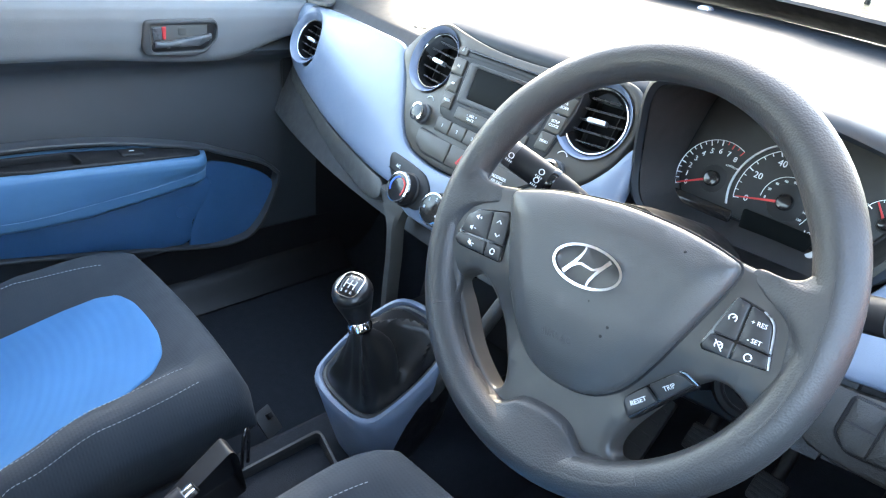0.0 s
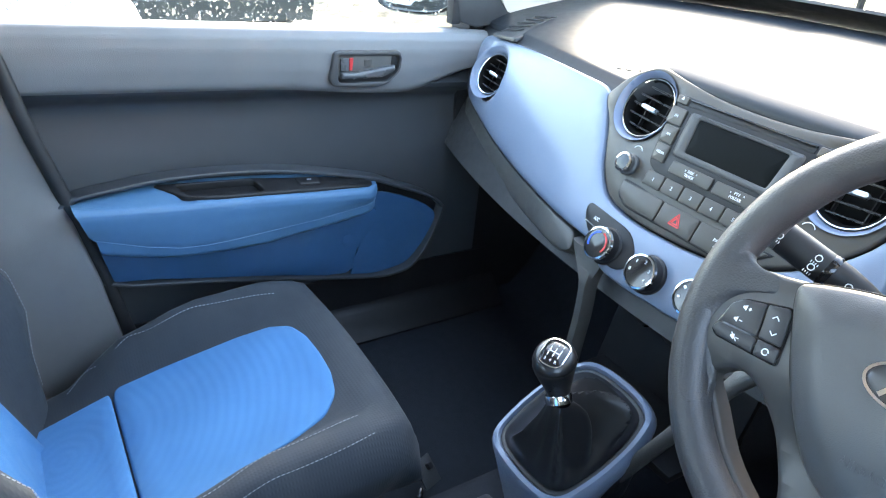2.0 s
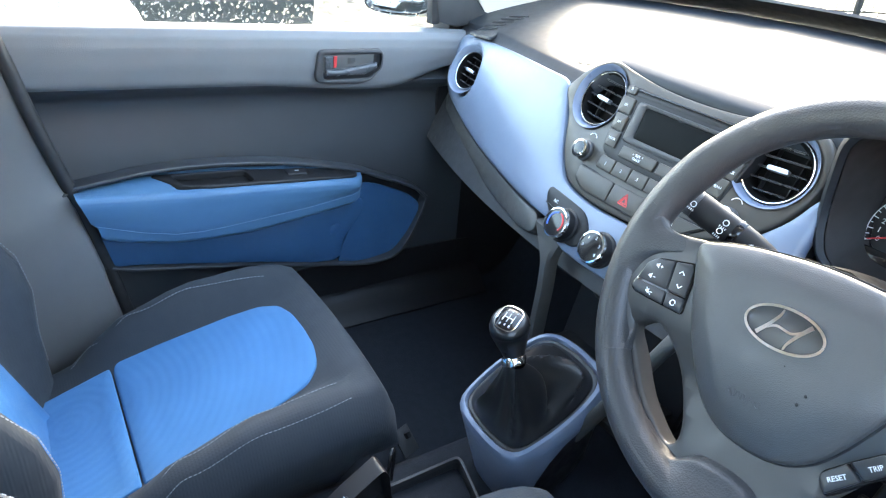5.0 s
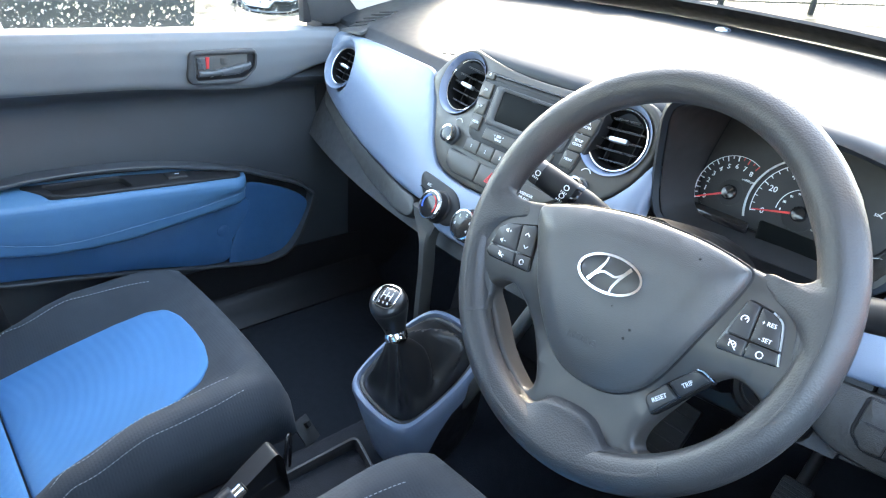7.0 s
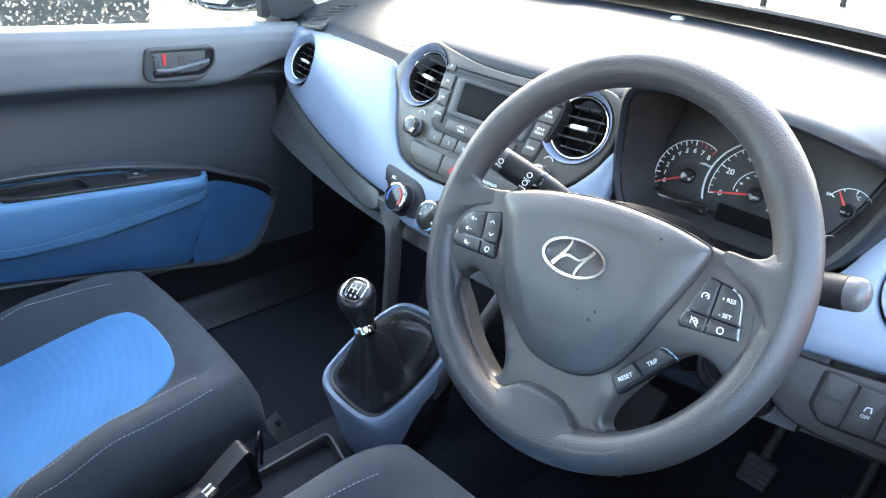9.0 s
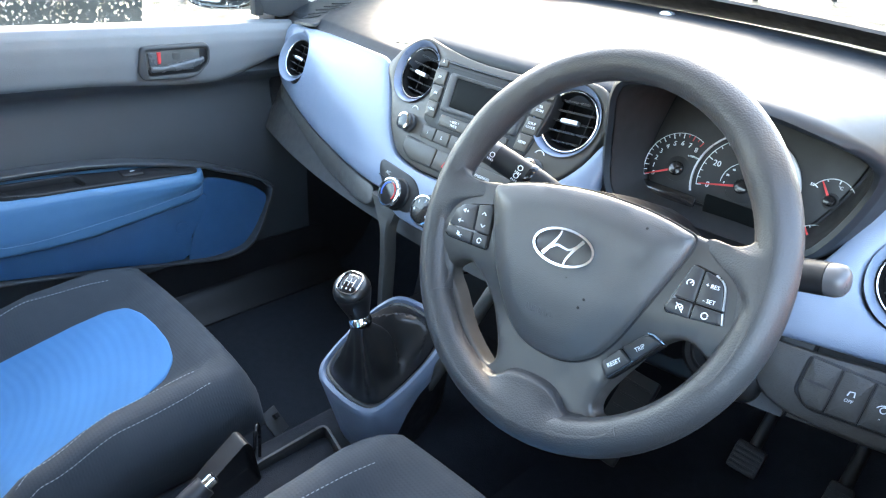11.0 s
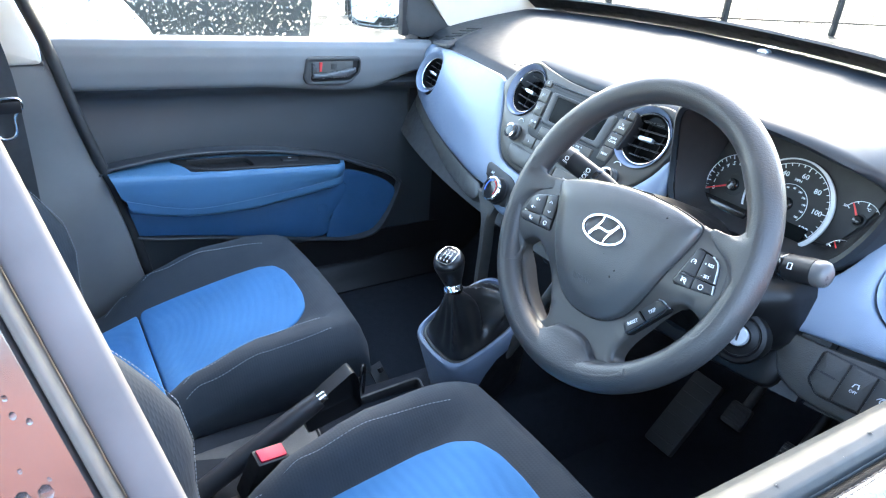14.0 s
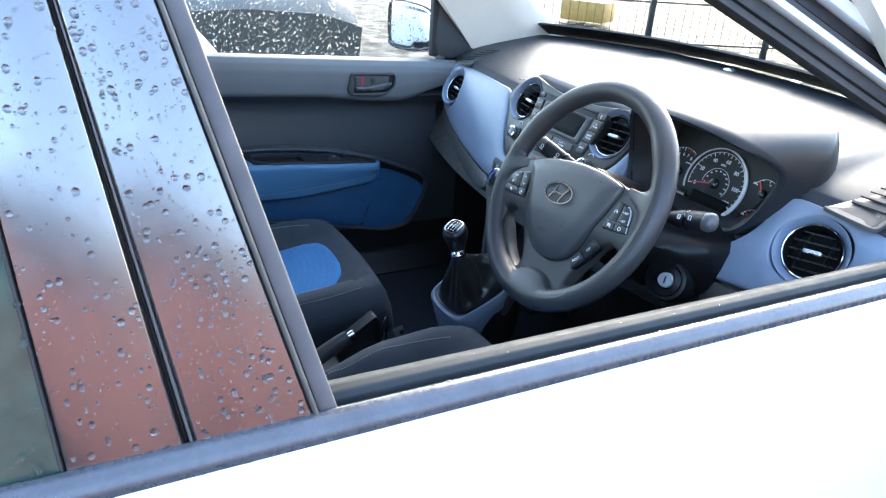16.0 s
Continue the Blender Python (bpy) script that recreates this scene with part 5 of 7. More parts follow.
for k in range(31):
    t = k / 30
    ring = []
    for p in base:
        a = math.atan2(p[1], p[0])
        foot = on_gear(p[0] * 0.985, p[1] * 0.985, 0.003)
        slack = smooth(-0.5, 1.1, math.sin(a + 0.35))           # 0 towards the seats, 1 behind the lever
        square = 1.0 / max(abs(math.cos(a - 0.3)), abs(math.sin(a - 0.3))) ** (0.8 * smooth(1.0, 0.7, t))
        nk = neck + Vector((math.cos(a), math.sin(a), 0)) * 0.0125 * square + Vector((0, 0, 0.001))
        # a flat apron at the foot, then a steep column up to the collar
        q = foot.lerp(nk, 1 - (1 - t) ** (1.55 - 0.50 * slack))
        q.z = foot.z + (nk.z - foot.z) * t ** (1.45 - 0.50 * slack)
        wave = math.sin(math.pi * t ** 0.8) * smooth(0.03, 0.30, t)
        # one long S fold from the outer edge round behind the lever, with a hollow on each side
        swing = 0.15 + 1.5 * smooth(0.08, 0.75, t) + 0.25 * math.sin(7 * t)
        fold = 0.017 * crease(a, swing, 0.15) - 0.012 * crease(a, swing - 0.42, 0.20) - 0.012 * crease(a, swing + 0.46, 0.24)
        fold += 0.009 * crease(a, swing + 1.05, 0.16) + 0.010 * crease(a, -0.95 + 0.35 * t, 0.13) - 0.007 * crease(a, -0.60 + 0.3 * t, 0.2)
        fold += 0.007 * crease(a, -2.15 - 0.2 * t, 0.12) - 0.004 * crease(a, -1.65, 0.25) + 0.006 * crease(a, 2.7 - 0.3 * t, 0.16) - 0.004 * crease(a, 2.3, 0.2)
        q += Vector((math.cos(a), math.sin(a), 0.75)) * fold * wave
        ring.append(q)
    rings.append(ring)
loft("gaiter", rings, LEATHER, lever, "creased black leather gaiter", caps=False, sharp=42)

# handbrake
hb = empty("handbrake", "dark grey handbrake lever with chrome button", "handbrake")
a, b = Vector((0.036, -0.222, 0.532)), Vector((0.042, -0.40, 0.440))
d = (a - b).normalized()
tube("grip", [b - d * 0.06, b, b.lerp(a, 0.3), b.lerp(a, 0.6), b.lerp(a, 0.9), a], lambda t: 0.0125 + 0.0025 * math.sin(math.pi * t), GRIP, hb, "dark moulded grip", n=16, flat=1.15)
tube("button", [a - d * 0.004, a + d * 0.010, a + d * 0.012], lambda t: 0.0085 - 0.001 * t, CHROME, hb, "chrome release button", n=16)
tube("button_tip", [a + d * 0.011, a + d * 0.014], 0.006, BLACK, hb, n=16)
fin = [(-0.165, 0.563), (-0.158, 0.552), (-0.150, 0.49), (-0.24, 0.47), (-0.245, 0.505), (-0.205, 0.536)]
plate("sleeve", rounded(fin, 0.006), lambda y, z, q: Vector((0.016 - q, y, z)), 0.012, 0.03, BLACK, hb, "black upright brake sleeve", bevel=0.004)

# ---- pedals ----
def pedal(x, y, z, w, h, label):
    ob = empty("pedal", label, "pedal", "foot pedals")
    w, h = w * 0.72, h * 0.72
    mm = Matrix.Translation((x, y, z)) @ pose(0, 0, 0, 52)
    box("pad", (w, h, 0.014), mm, RUBBER, ob, "ribbed rubber pad", bevel=0.006)
    for k in range(5):
        box("rib", (w * 0.9, 0.005, 0.005), mm @ pose(0, (k - 2) * h * 0.17, 0.008), RUBBER, ob, bevel=0.0015)
    tube("arm", [(x, y + 0.012, z), (x, y + 0.06, z + 0.06), (x, y + 0.07, z + 0.20)], 0.009, RUBBER, ob, "black steel arm", n=8)


pedal(0.312, 0.42, 0.463, 0.055, 0.060, "black ribbed rubber clutch pedal")
pedal(0.418, 0.42, 0.454, 0.062, 0.062, "black ribbed rubber brake pedal")
pedal(0.536, 0.43, 0.44, 0.045, 0.115, "black ribbed rubber accelerator pedal")
fr = empty("footrest", "dark plastic footrest plate in the driver footwell", "footrest")
box("plate", (0.062, 0.16, 0.016), Matrix.Translation((0.212, 0.425, 0.39)) @ pose(0, 0, 0, 48), TRIM, fr, bevel=0.005)
for k in range(6):
    box("rib", (0.05, 0.004, 0.004), Matrix.Translation((0.212, 0.425, 0.39)) @ pose(0, 0, 0, 48) @ pose(0, -0.06 + 0.024 * k, 0.009), TRIM, fr, bevel=0.001)


# ---- seats ----
def car_seat(label):
    """Origin: middle of the front edge on plan, at floor height; y forwards."""
    ob = empty("bucket_seat", label, "car seat", "front seats")
    HW = 0.228
    CREST = [(0.0, 0.214), (0.03, 0.240), (0.10, 0.246), (0.20, 0.240), (0.30, 0.210), (0.36, 0.165), (0.42, 0.115), (0.60, 0.08)]

    def crest(q):
        for (a, za), (b, zb) in zip(CREST, CREST[1:]):
            if q <= b:
                return za + (zb - za) * smooth(a, b, q)
        return CREST[-1][1]

    def crown(x, y):
        """Height of the cushion's upper side."""
        u, v = abs(x) / HW, -y / 0.50
        seat = 0.216 - 0.32 * max(0, -y - 0.09)
        k = max(smooth(0.115, 0.178, abs(x)), smooth(0.100, 0.035, -y))
        z = seat + (crest(-y) - seat) * k
        z -= 0.055 * smooth(0.190, 0.235, abs(x)) ** 1.4
        return z
    rings = []
    V = [0.0, 0.01, 0.03, 0.06, 0.10, 0.15, 0.2, 0.26, 0.33, 0.4, 0.48, 0.56, 0.64, 0.72, 0.80, 0.88, 0.96, 1.04, 1.14]
    for v in V:
        y = -0.50 * v
        pinch = 1 - 0.13 * max(0.0, 1 - v / 0.20) ** 2.0          # rounded front corners
        half = HW * pinch
        ring = []
        for k in range(33):
            x = -half + 2 * half * k / 32
            x = half * math.copysign(abs(x / half) ** 0.85, x) if x else 0
            z = crown(x / pinch, y)
            if v < 0.10:
                z -= 0.042 * (1 - v / 0.10) ** 2.2
            ring.append(Vector((x, y + (0.012 * (1 - (x / half) ** 2) if v < 0.2 else 0), z)))
        low = 0.075 + 0.02 * smooth(0.2, 0.0, v)
        zr = ring[-1].z
        for t in (0.15, 0.4, 0.75, 1.0):
            ring.append(Vector((half * (1.0 + 0.03 * math.sin(math.pi * t) - 0.15 * t), y - 0.06 * t * smooth(0.3, 0, v), zr + (low - zr) * t)))
        for t in (1.0, 0.75, 0.4, 0.15):
            ring.append(Vector((-half * (1.0 + 0.03 * math.sin(math.pi * t) - 0.15 * t), y - 0.06 * t * smooth(0.3, 0, v), zr + (low - zr) * t)))
        rings.append(ring)
    nose = [Vector((p.x * 0.92, p.y - 0.006, 0.10 + (p.z - 0.10) * 0.55)) for p in rings[0]]
    cushion = loft("cushion", [nose] + rings, SEATGREY, ob, "charcoal cloth cushion", sharp=75)
    on_top = lambda x, y, d: Vector((x, y, crown(x, y) + d))
    BLUE_SEAT = [(0.0, -0.072), (0.048, -0.074), (0.088, -0.084), (0.113, -0.109), (0.124, -0.155), (0.132, -0.26), (0.138, -0.345)]
    ins = mirror(BLUE_SEAT)
    front = plate("cushion_insert", rounded(ins, 0.012), on_top, 0.0045, 0.012, SEATBLUE, ob, "bright blue ribbed cloth insert", bevel=0.004, cell=0.02, sharp=70)
    plate("cushion_insert", rounded([(-0.1365, -0.348), (0.1365, -0.348), (0.136, -0.56), (-0.136, -0.56)], 0.006), on_top, 0.0045, 0.012, SEATBLUE, ob, "bright blue cloth insert", bevel=0.004, cell=0.02, sharp=70)
    for s in (-1, 1):
        line = [on_top(s * x, y, 0.001) for x, y in [tuple(p) for p in spline([(0.160, -0.085), (0.167, -0.14), (0.174, -0.22), (0.180, -0.33), (0.186, -0.42)], 14, False)]]
        stitches("stitching", line, ob, 0.0006)
        if s < 0:
            continue
        line = [on_top(s * x, y, 0.0005) for x, y in [tuple(p) for p in spline([(0.200, -0.080), (0.204, -0.12), (0.205, -0.20), (0.205, -0.30), (0.206, -0.42)], 14, False)]]
        stitches("stitching", line, ob, 0.0006)
    # side valance and runners
    for s in (-1, 1):
        sheet("valance", lambda a, b, s=s: Vector((s * (0.214 - 0.012 * b), -0.05 - 0.45 * a, 0.10 - 0.06 * b * (1 - 0.4 * a))), 8, 3, (-s * 0.006, 0, 0), BLACK, ob, "black plastic seat valance")
        box("runner", (0.03, 0.52, 0.03), pose(s * 0.19, -0.27, 0.02), BLACK, ob, "black seat runner", bevel=0.004)
    box("pan", (0.36, 0.30, 0.04), pose(0, -0.24, 0.075), BLACK, ob, bevel=0.01)

    # backrest, reclined
    RB = Matrix.Translation((0, -0.482, 0.085)) @ pose(0, 0, 0, 24)
    prof = [(-0.13, 0.185), (-0.05, 0.200), (0.0, 0.212), (0.05, 0.224), (0.10, 0.234), (0.15, 0.241), (0.20, 0.246), (0.25, 0.248), (0.30, 0.248), (0.36, 0.245), (0.44, 0.236), (0.52, 0.220), (0.57, 0.195), (0.60, 0.15), (0.612, 0.09)]
    BOLSTER = [(-0.13, 0.030), (0.0, 0.058), (0.09, 0.092), (0.15, 0.124), (0.21, 0.138), (0.28, 0.128), (0.35, 0.113), (0.50, 0.072), (0.62, 0.030)]

    def back_face(x, h, half):
        """Depth of the front: a shallow middle between deep side bolsters."""
        u = abs(x) / half
        mid = 0.034 + 0.022 * math.sin(math.pi * min(1, max(0, h / 0.5)))
        bol = along(BOLSTER, h)
        return mid + (bol - mid) * smooth(0.50, 0.84, u) - (bol - 0.005) * 0.75 * smooth(0.86, 1.0, u) ** 1.6
    rings = []
    for h, half in prof:
        ring = []
        for k in range(41):
            x = -half + 2 * half * k / 40
            ring.append(RB @ Vector((x, back_face(x, h, half), h)))
        for k in range(13):
            a = math.pi * k / 12
            ring.append(RB @ Vector((half * math.cos(a), -0.02 - 0.065 * math.sin(a) ** 0.6, h)))
        rings.append(ring)
    loft("backrest", rings, SEATGREY, ob, "charcoal cloth backrest with raised bolsters", sharp=75)
    wid = lambda h: max(0.20, min(0.246, 0.205 + 0.3 * h))
    on_back = lambda x, h, d: RB @ Vector((x, back_face(x, h, wid(h)) + d, h))
    plate("backrest_insert", rounded([(-0.112, -0.12), (0.112, -0.12), (0.112, 0.30), (0.095, 0.46), (-0.095, 0.46), (-0.112, 0.30)], 0.03), on_back, 0.0045, 0.012, SEATBLUE, ob, "bright blue backrest insert", bevel=0.004, cell=0.03, sharp=70)
    for s in (-1, 1):
        stitches("stitching", [on_back(s * x, h, 0.0015) for x, h in [tuple(p) for p in spline([(0.188, 0.04), (0.205, 0.16), (0.212, 0.28), (0.20, 0.42), (0.16, 0.52)], 16, False)]], ob, 0.0006)
    hr = []
    for h, half, dep in ((0.0, 0.10, 0.03), (0.02, 0.125, 0.045), (0.09, 0.135, 0.05), (0.15, 0.125, 0.045), (0.18, 0.09, 0.03)):
        hr.append([RB @ Vector((half * math.cos(2 * math.pi * k / 20), 0.0 + dep * math.sin(2 * math.pi * k / 20), 0.65 + h)) for k in range(20)])
    loft("headrest", hr, SEATGREY, ob, "charcoal cloth headrest", sharp=75)
    for s in (-1, 1):
        tube("headrest_post", [RB @ Vector((s * 0.07, 0, 0.58)), RB @ Vector((s * 0.07, 0, 0.67))], 0.006, CHROME, ob, n=10)
    return ob


FLOOR = 0.30
seat_l = car_seat("charcoal passenger seat with bright blue cloth insert")
seat_l.location = (-0.322, -0.056, FLOOR - 0.002)
seat_r = copy_thing(seat_l, pose(0.328, 0.010, FLOOR + 0.034))
tagged(seat_r, "charcoal driver seat with bright blue cloth insert")

# seat belt buckle beside the driver seat
bk = empty("seat_belt_buckle", "black seat belt buckle with red release button", "buckle")
bm_ = Matrix.Translation((0.092, -0.318, 0.508)) @ pose(0, 0, 0, -12, 16, 8)
box("housing", (0.028, 0.050, 0.085), bm_ @ pose(0, 0, -0.036), BLACK, bk, "black plastic housing", bevel=0.005)
box("release_button", (0.020, 0.040, 0.008), bm_ @ pose(0, 0, 0.006), BUCKLERED, bk, "red release button", bevel=0.002)
box("stalk", (0.018, 0.010, 0.12), bm_ @ pose(0, 0, -0.12), BLACK, bk, bevel=0.003)


# ---- doors ----
def door_panel(name, side, label, rich):
    """Inner door skin, seen from inside. side -1: passenger, +1: driver."""
    ob = empty(name, label, "car door", "", "structure")
    s = side
    belt = lambda y: 0.936 - 0.035 * (y + 0.45) / 0.75

    def skin(y, z, d):
        """Positive d stands into the cabin."""
        zb = belt(y)
        t = zb - z
        x = 0.668 - 0.030 * smooth(0.06, 0.09, t) + 0.034 * smooth(0.085, 0.125, t) - 0.022 * smooth(0.11, 0.27, t)
        return Vector((s * (x - d), y, z))

    Y0, Y1 = -0.475, 0.46

    zs = [0.0, 0.004, 0.012, 0.025, 0.05, 0.08, 0.10, 0.12, 0.15, 0.20, 0.25, 0.30, 0.36, 0.42, 0.50, 0.56, 0.63]

    def surf(a, b):
        y = Y0 + (Y1 - Y0) * a
        i = b * (len(zs) - 1)
        k = min(int(i), len(zs) - 2)
        t = zs[k] + (zs[k + 1] - zs[k]) * (i - k)
        y += 0.08 * smooth(0.15, 0.6, t) * smooth(0.4, 0.0, a) * 1.3      # rear edge slants forwards going down
        z = belt(y) - t
        p = skin(y, z, 0)
        if t < 0.03:
            p.x += s * 0.020 * (1 - t / 0.03) ** 2
        return p
    sheet("door_skin", surf, 40, 48, (s * 0.03, 0, 0), DOORSKIN, ob, "charcoal plastic door skin", sharp=50)
    return ob, skin, belt


door_l, skin_l, belt_l = door_panel("door_1", -1, "passenger door with grey top, blue armrest and pocket", True)


def door_cap(name, s, skin, belt, parent):
    """The broad upper rail: rounded sill, then a face that leans in, ending in a crease."""
    prof = [(-0.030, -0.010), (-0.016, 0.004), (0.0, 0.008), (0.012, 0.004), (0.020, -0.008), (0.024, -0.025), (0.025, -0.055), (0.022, -0.084), (0.016, -0.091), (-0.005, -0.095)]

    def f(a, b):
        y = -0.474 + 0.845 * a
        i = b * (len(prof) - 1)
        k = min(int(i), len(prof) - 2)
        px = prof[k][0] + (prof[k + 1][0] - prof[k][0]) * (i - k)
        pz = prof[k][1] + (prof[k + 1][1] - prof[k][1]) * (i - k)
        grow = 1 + 0.16 * smooth(-0.1, 0.12, y) - 0.75 * smooth(0.15, 0.36, y)
        if pz < -0.02:
            pz = -0.02 + (pz + 0.02) * grow
        return Vector((s * (0.655 - px - 0.012 * smooth(0.25, 0.37, y)), y, belt(y) + pz))
    return sheet(name, f, 44, 36, (s * 0.012, 0, 0), RAIL, parent, "grey grained door top rail", sharp=55)


door_cap("top_rail", -1, skin_l, belt_l, door_l)
dp = lambda x0: (lambda y, z, d: Vector((x0 + d, y, z)))
# handle bowl and lever
on_rail = lambda y, z, d: Vector((-0.632 + d, y, z))
HB = [(0.024, 0.888), (0.148, 0.884), (0.154, 0.872), (0.147, 0.845), (0.128, 0.826), (0.104, 0.8205), (0.022, 0.828), (0.015, 0.842)]
hd = plate("handle_frame", rounded(HB, 0.010), on_rail, 0.009, 0.02, TRIM, door_l, "dark handle surround", bevel=0.0035, holes=[rounded([(0.032, 0.879), (0.148, 0.875), (0.146, 0.850), (0.125, 0.832), (0.032, 0.834)], 0.007)])
plate("handle_bowl", rounded([(0.030, 0.880), (0.149, 0.876), (0.146, 0.848), (0.124, 0.830), (0.030, 0.832)], 0.007), on_rail, 0.0035, 0.006, DOORGREY, hd, "grey handle recess", bevel=0.001)
plate("recess_end", rounded([(0.134, 0.875), (0.149, 0.8745), (0.146, 0.849), (0.124, 0.832), (0.033, 0.8335), (0.033, 0.846), (0.118, 0.842), (0.132, 0.850)], 0.002), on_rail, 0.0042, 0.004, BLACK, hd, "black slot behind the lever", bevel=0.0005)
plate("handle_lever", rounded([(0.036, 0.853), (0.060, 0.850), (0.140, 0.860), (0.141, 0.850), (0.118, 0.839), (0.036, 0.839)], 0.005), on_rail, 0.0105, 0.008, HANDLE, hd, "satin grey pull lever", bevel=0.0045)
plate("lock_button", rounded([(0.036, 0.875), (0.052, 0.875), (0.052, 0.853), (0.036, 0.853)], 0.002), on_rail, 0.0065, 0.008, HANDLE, hd, "grey lock tab", bevel=0.0015)
plate("lock_flag", rounded([(0.0525, 0.875), (0.060, 0.875), (0.058, 0.854), (0.0525, 0.854)], 0.001), on_rail, 0.006, 0.008, REDMARK, hd, "red lock flag", bevel=0.001)
plate("lock_cover", rrect(0.014, 0.014, 0.003, 0.088, 0.865), on_rail, 0.0042, 0.003, DOORGREY, hd, bevel=0.0006)

sheet("lower_cover", lambda a, b: skin_l(-0.40 + 0.84 * a, 0.425 + 0.03 * a * (1 - a) - (0.115 + 0.03 * a * (1 - a)) * b, 0.005), 20, 6, (-0.01, 0, 0), BLACK, door_l, "black lower door cover", sharp=60)

# arched crease, armrest, pocket
arch = [(-0.42, 0.680), (-0.334, 0.699), (-0.255, 0.705), (-0.152, 0.701), (-0.04, 0.687), (0.097, 0.654), (0.147, 0.634), (0.227, 0.600), (0.262, 0.572), (0.266, 0.555), (0.252, 0.515), (0.228, 0.466), (0.20, 0.436), (0.165, 0.427), (0.12, 0.428), (0.0, 0.452), (-0.215, 0.497), (-0.375, 0.531), (-0.40, 0.60)]
pocket = spline(arch, 3)
plate("pocket_frame", pocket, dp(-0.622), 0.004, 0.03, DOORSKIN, door_l, "charcoal raised pocket frame", bevel=0.003, holes=[inset(pocket, 0.0075) if abs(area(inset(pocket, 0.0075))) < abs(area(pocket)) else inset(pocket, -0.0075)], cell=0.03)
plate("pocket_back", inset(pocket, 0.005) if abs(area(inset(pocket, 0.005))) < abs(area(pocket)) else inset(pocket, -0.005), dp(-0.642), 0.0, 0.008, BLACK, door_l, "black door pocket lining", bevel=0.002, cell=0.04)
front_well = [(0.064, 0.444), (0.129, 0.430), (0.185, 0.428), (0.217, 0.444), (0.241, 0.487), (0.252, 0.535), (0.246, 0.555), (0.214, 0.579), (0.143, 0.611), (0.108, 0.612), (0.104, 0.562)]
scoop_in = lambda y, z, d: Vector((-0.6295 + d - 0.010 * smooth(0.10, 0.16, y) * smooth(0.26, 0.21, y) * smooth(0.62, 0.54, z), y, z))
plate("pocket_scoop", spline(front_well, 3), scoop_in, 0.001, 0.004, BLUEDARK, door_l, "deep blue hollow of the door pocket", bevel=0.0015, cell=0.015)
lowp = [(-0.372, 0.60), (-0.25, 0.575), (-0.10, 0.568), (0.02, 0.575), (0.09, 0.592), (0.118, 0.568), (0.075, 0.500), (0.052, 0.452), (-0.10, 0.482), (-0.30, 0.522), (-0.37, 0.538)]
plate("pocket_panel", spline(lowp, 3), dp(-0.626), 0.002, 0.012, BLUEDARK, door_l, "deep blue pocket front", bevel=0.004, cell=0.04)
plate("pocket_emboss", circle(0.013, 0.055, 0.525, 20), dp(-0.626), 0.0028, 0.002, BLUEDARK, door_l, bevel=0.0008)



ARM_BACK = [(-0.41, 0.676), (-0.335, 0.685), (-0.266, 0.689), (-0.155, 0.684), (0.0, 0.668), (0.11, 0.642)]
ARM_NOSE = [(-0.41, 0.684), (-0.345, 0.677), (-0.262, 0.669), (-0.123, 0.660), (-0.021, 0.652), (0.11, 0.642)]
ARM_SEAM = [(-0.41, 0.642), (-0.36, 0.624), (-0.309, 0.606), (-0.257, 0.593), (-0.215, 0.590), (-0.172, 0.591), (-0.016, 0.602), (0.11, 0.618)]
ARM_LOW = [(-0.41, 0.612), (-0.33, 0.586), (-0.256, 0.571), (-0.19, 0.567), (-0.119, 0.567), (0.0, 0.580), (0.11, 0.595)]


def arm_top(y, o):
    """Height of the ledge, o from its root outwards."""
    zb, zn = along(ARM_BACK, y), along(ARM_NOSE, y)
    return zb + (zn + 0.004 - zb) * o / 0.048


def armrest(a, b):
    """Blue padded armrest: sunk top ledge, rounded nose, face tucking under to a stitched edge."""
    start = -0.402 + 0.032 * smooth(0.35, 1.0, b)          # its rear end slants with the door seal
    y = start + (0.107 - start) * a
    zn, zs, zl = along(ARM_NOSE, y), along(ARM_SEAM, y), along(ARM_LOW, y)
    tip = math.sqrt(max(0.0, 1 - (max(0.0, y - 0.072) / 0.0352) ** 2))
    dip = 0.014 * smooth(-0.255, -0.235, y) * smooth(0.095, 0.080, y)
    prof = [(-0.004, arm_top(y, 0)), (0.003, arm_top(y, 0.003) - dip * 0.2), (0.008, arm_top(y, 0.008) - dip), (0.036, arm_top(y, 0.036) - dip), (0.0415, arm_top(y, 0.0415) - dip * 0.2), (0.046, arm_top(y, 0.046)), (0.0515, zn + 0.002), (0.0545, zn - 0.004), (0.0550, zn - 0.012),
            (0.0515, zs * 0.5 + zn * 0.5 - 0.004), (0.0455, zs + 0.004), (0.0440, zs), (0.0432, zs - 0.003), (0.040, zl + 0.006), (0.034, zl), (0.0, zl - 0.003)]
    i = b * (len(prof) - 1)
    k = min(int(i), len(prof) - 2)
    f = i - k
    o, z = prof[k][0] + (prof[k + 1][0] - prof[k][0]) * f, prof[k][1] + (prof[k + 1][1] - prof[k][1]) * f
    return Vector((-0.633 + o * (0.12 + 0.88 * tip), y, z))


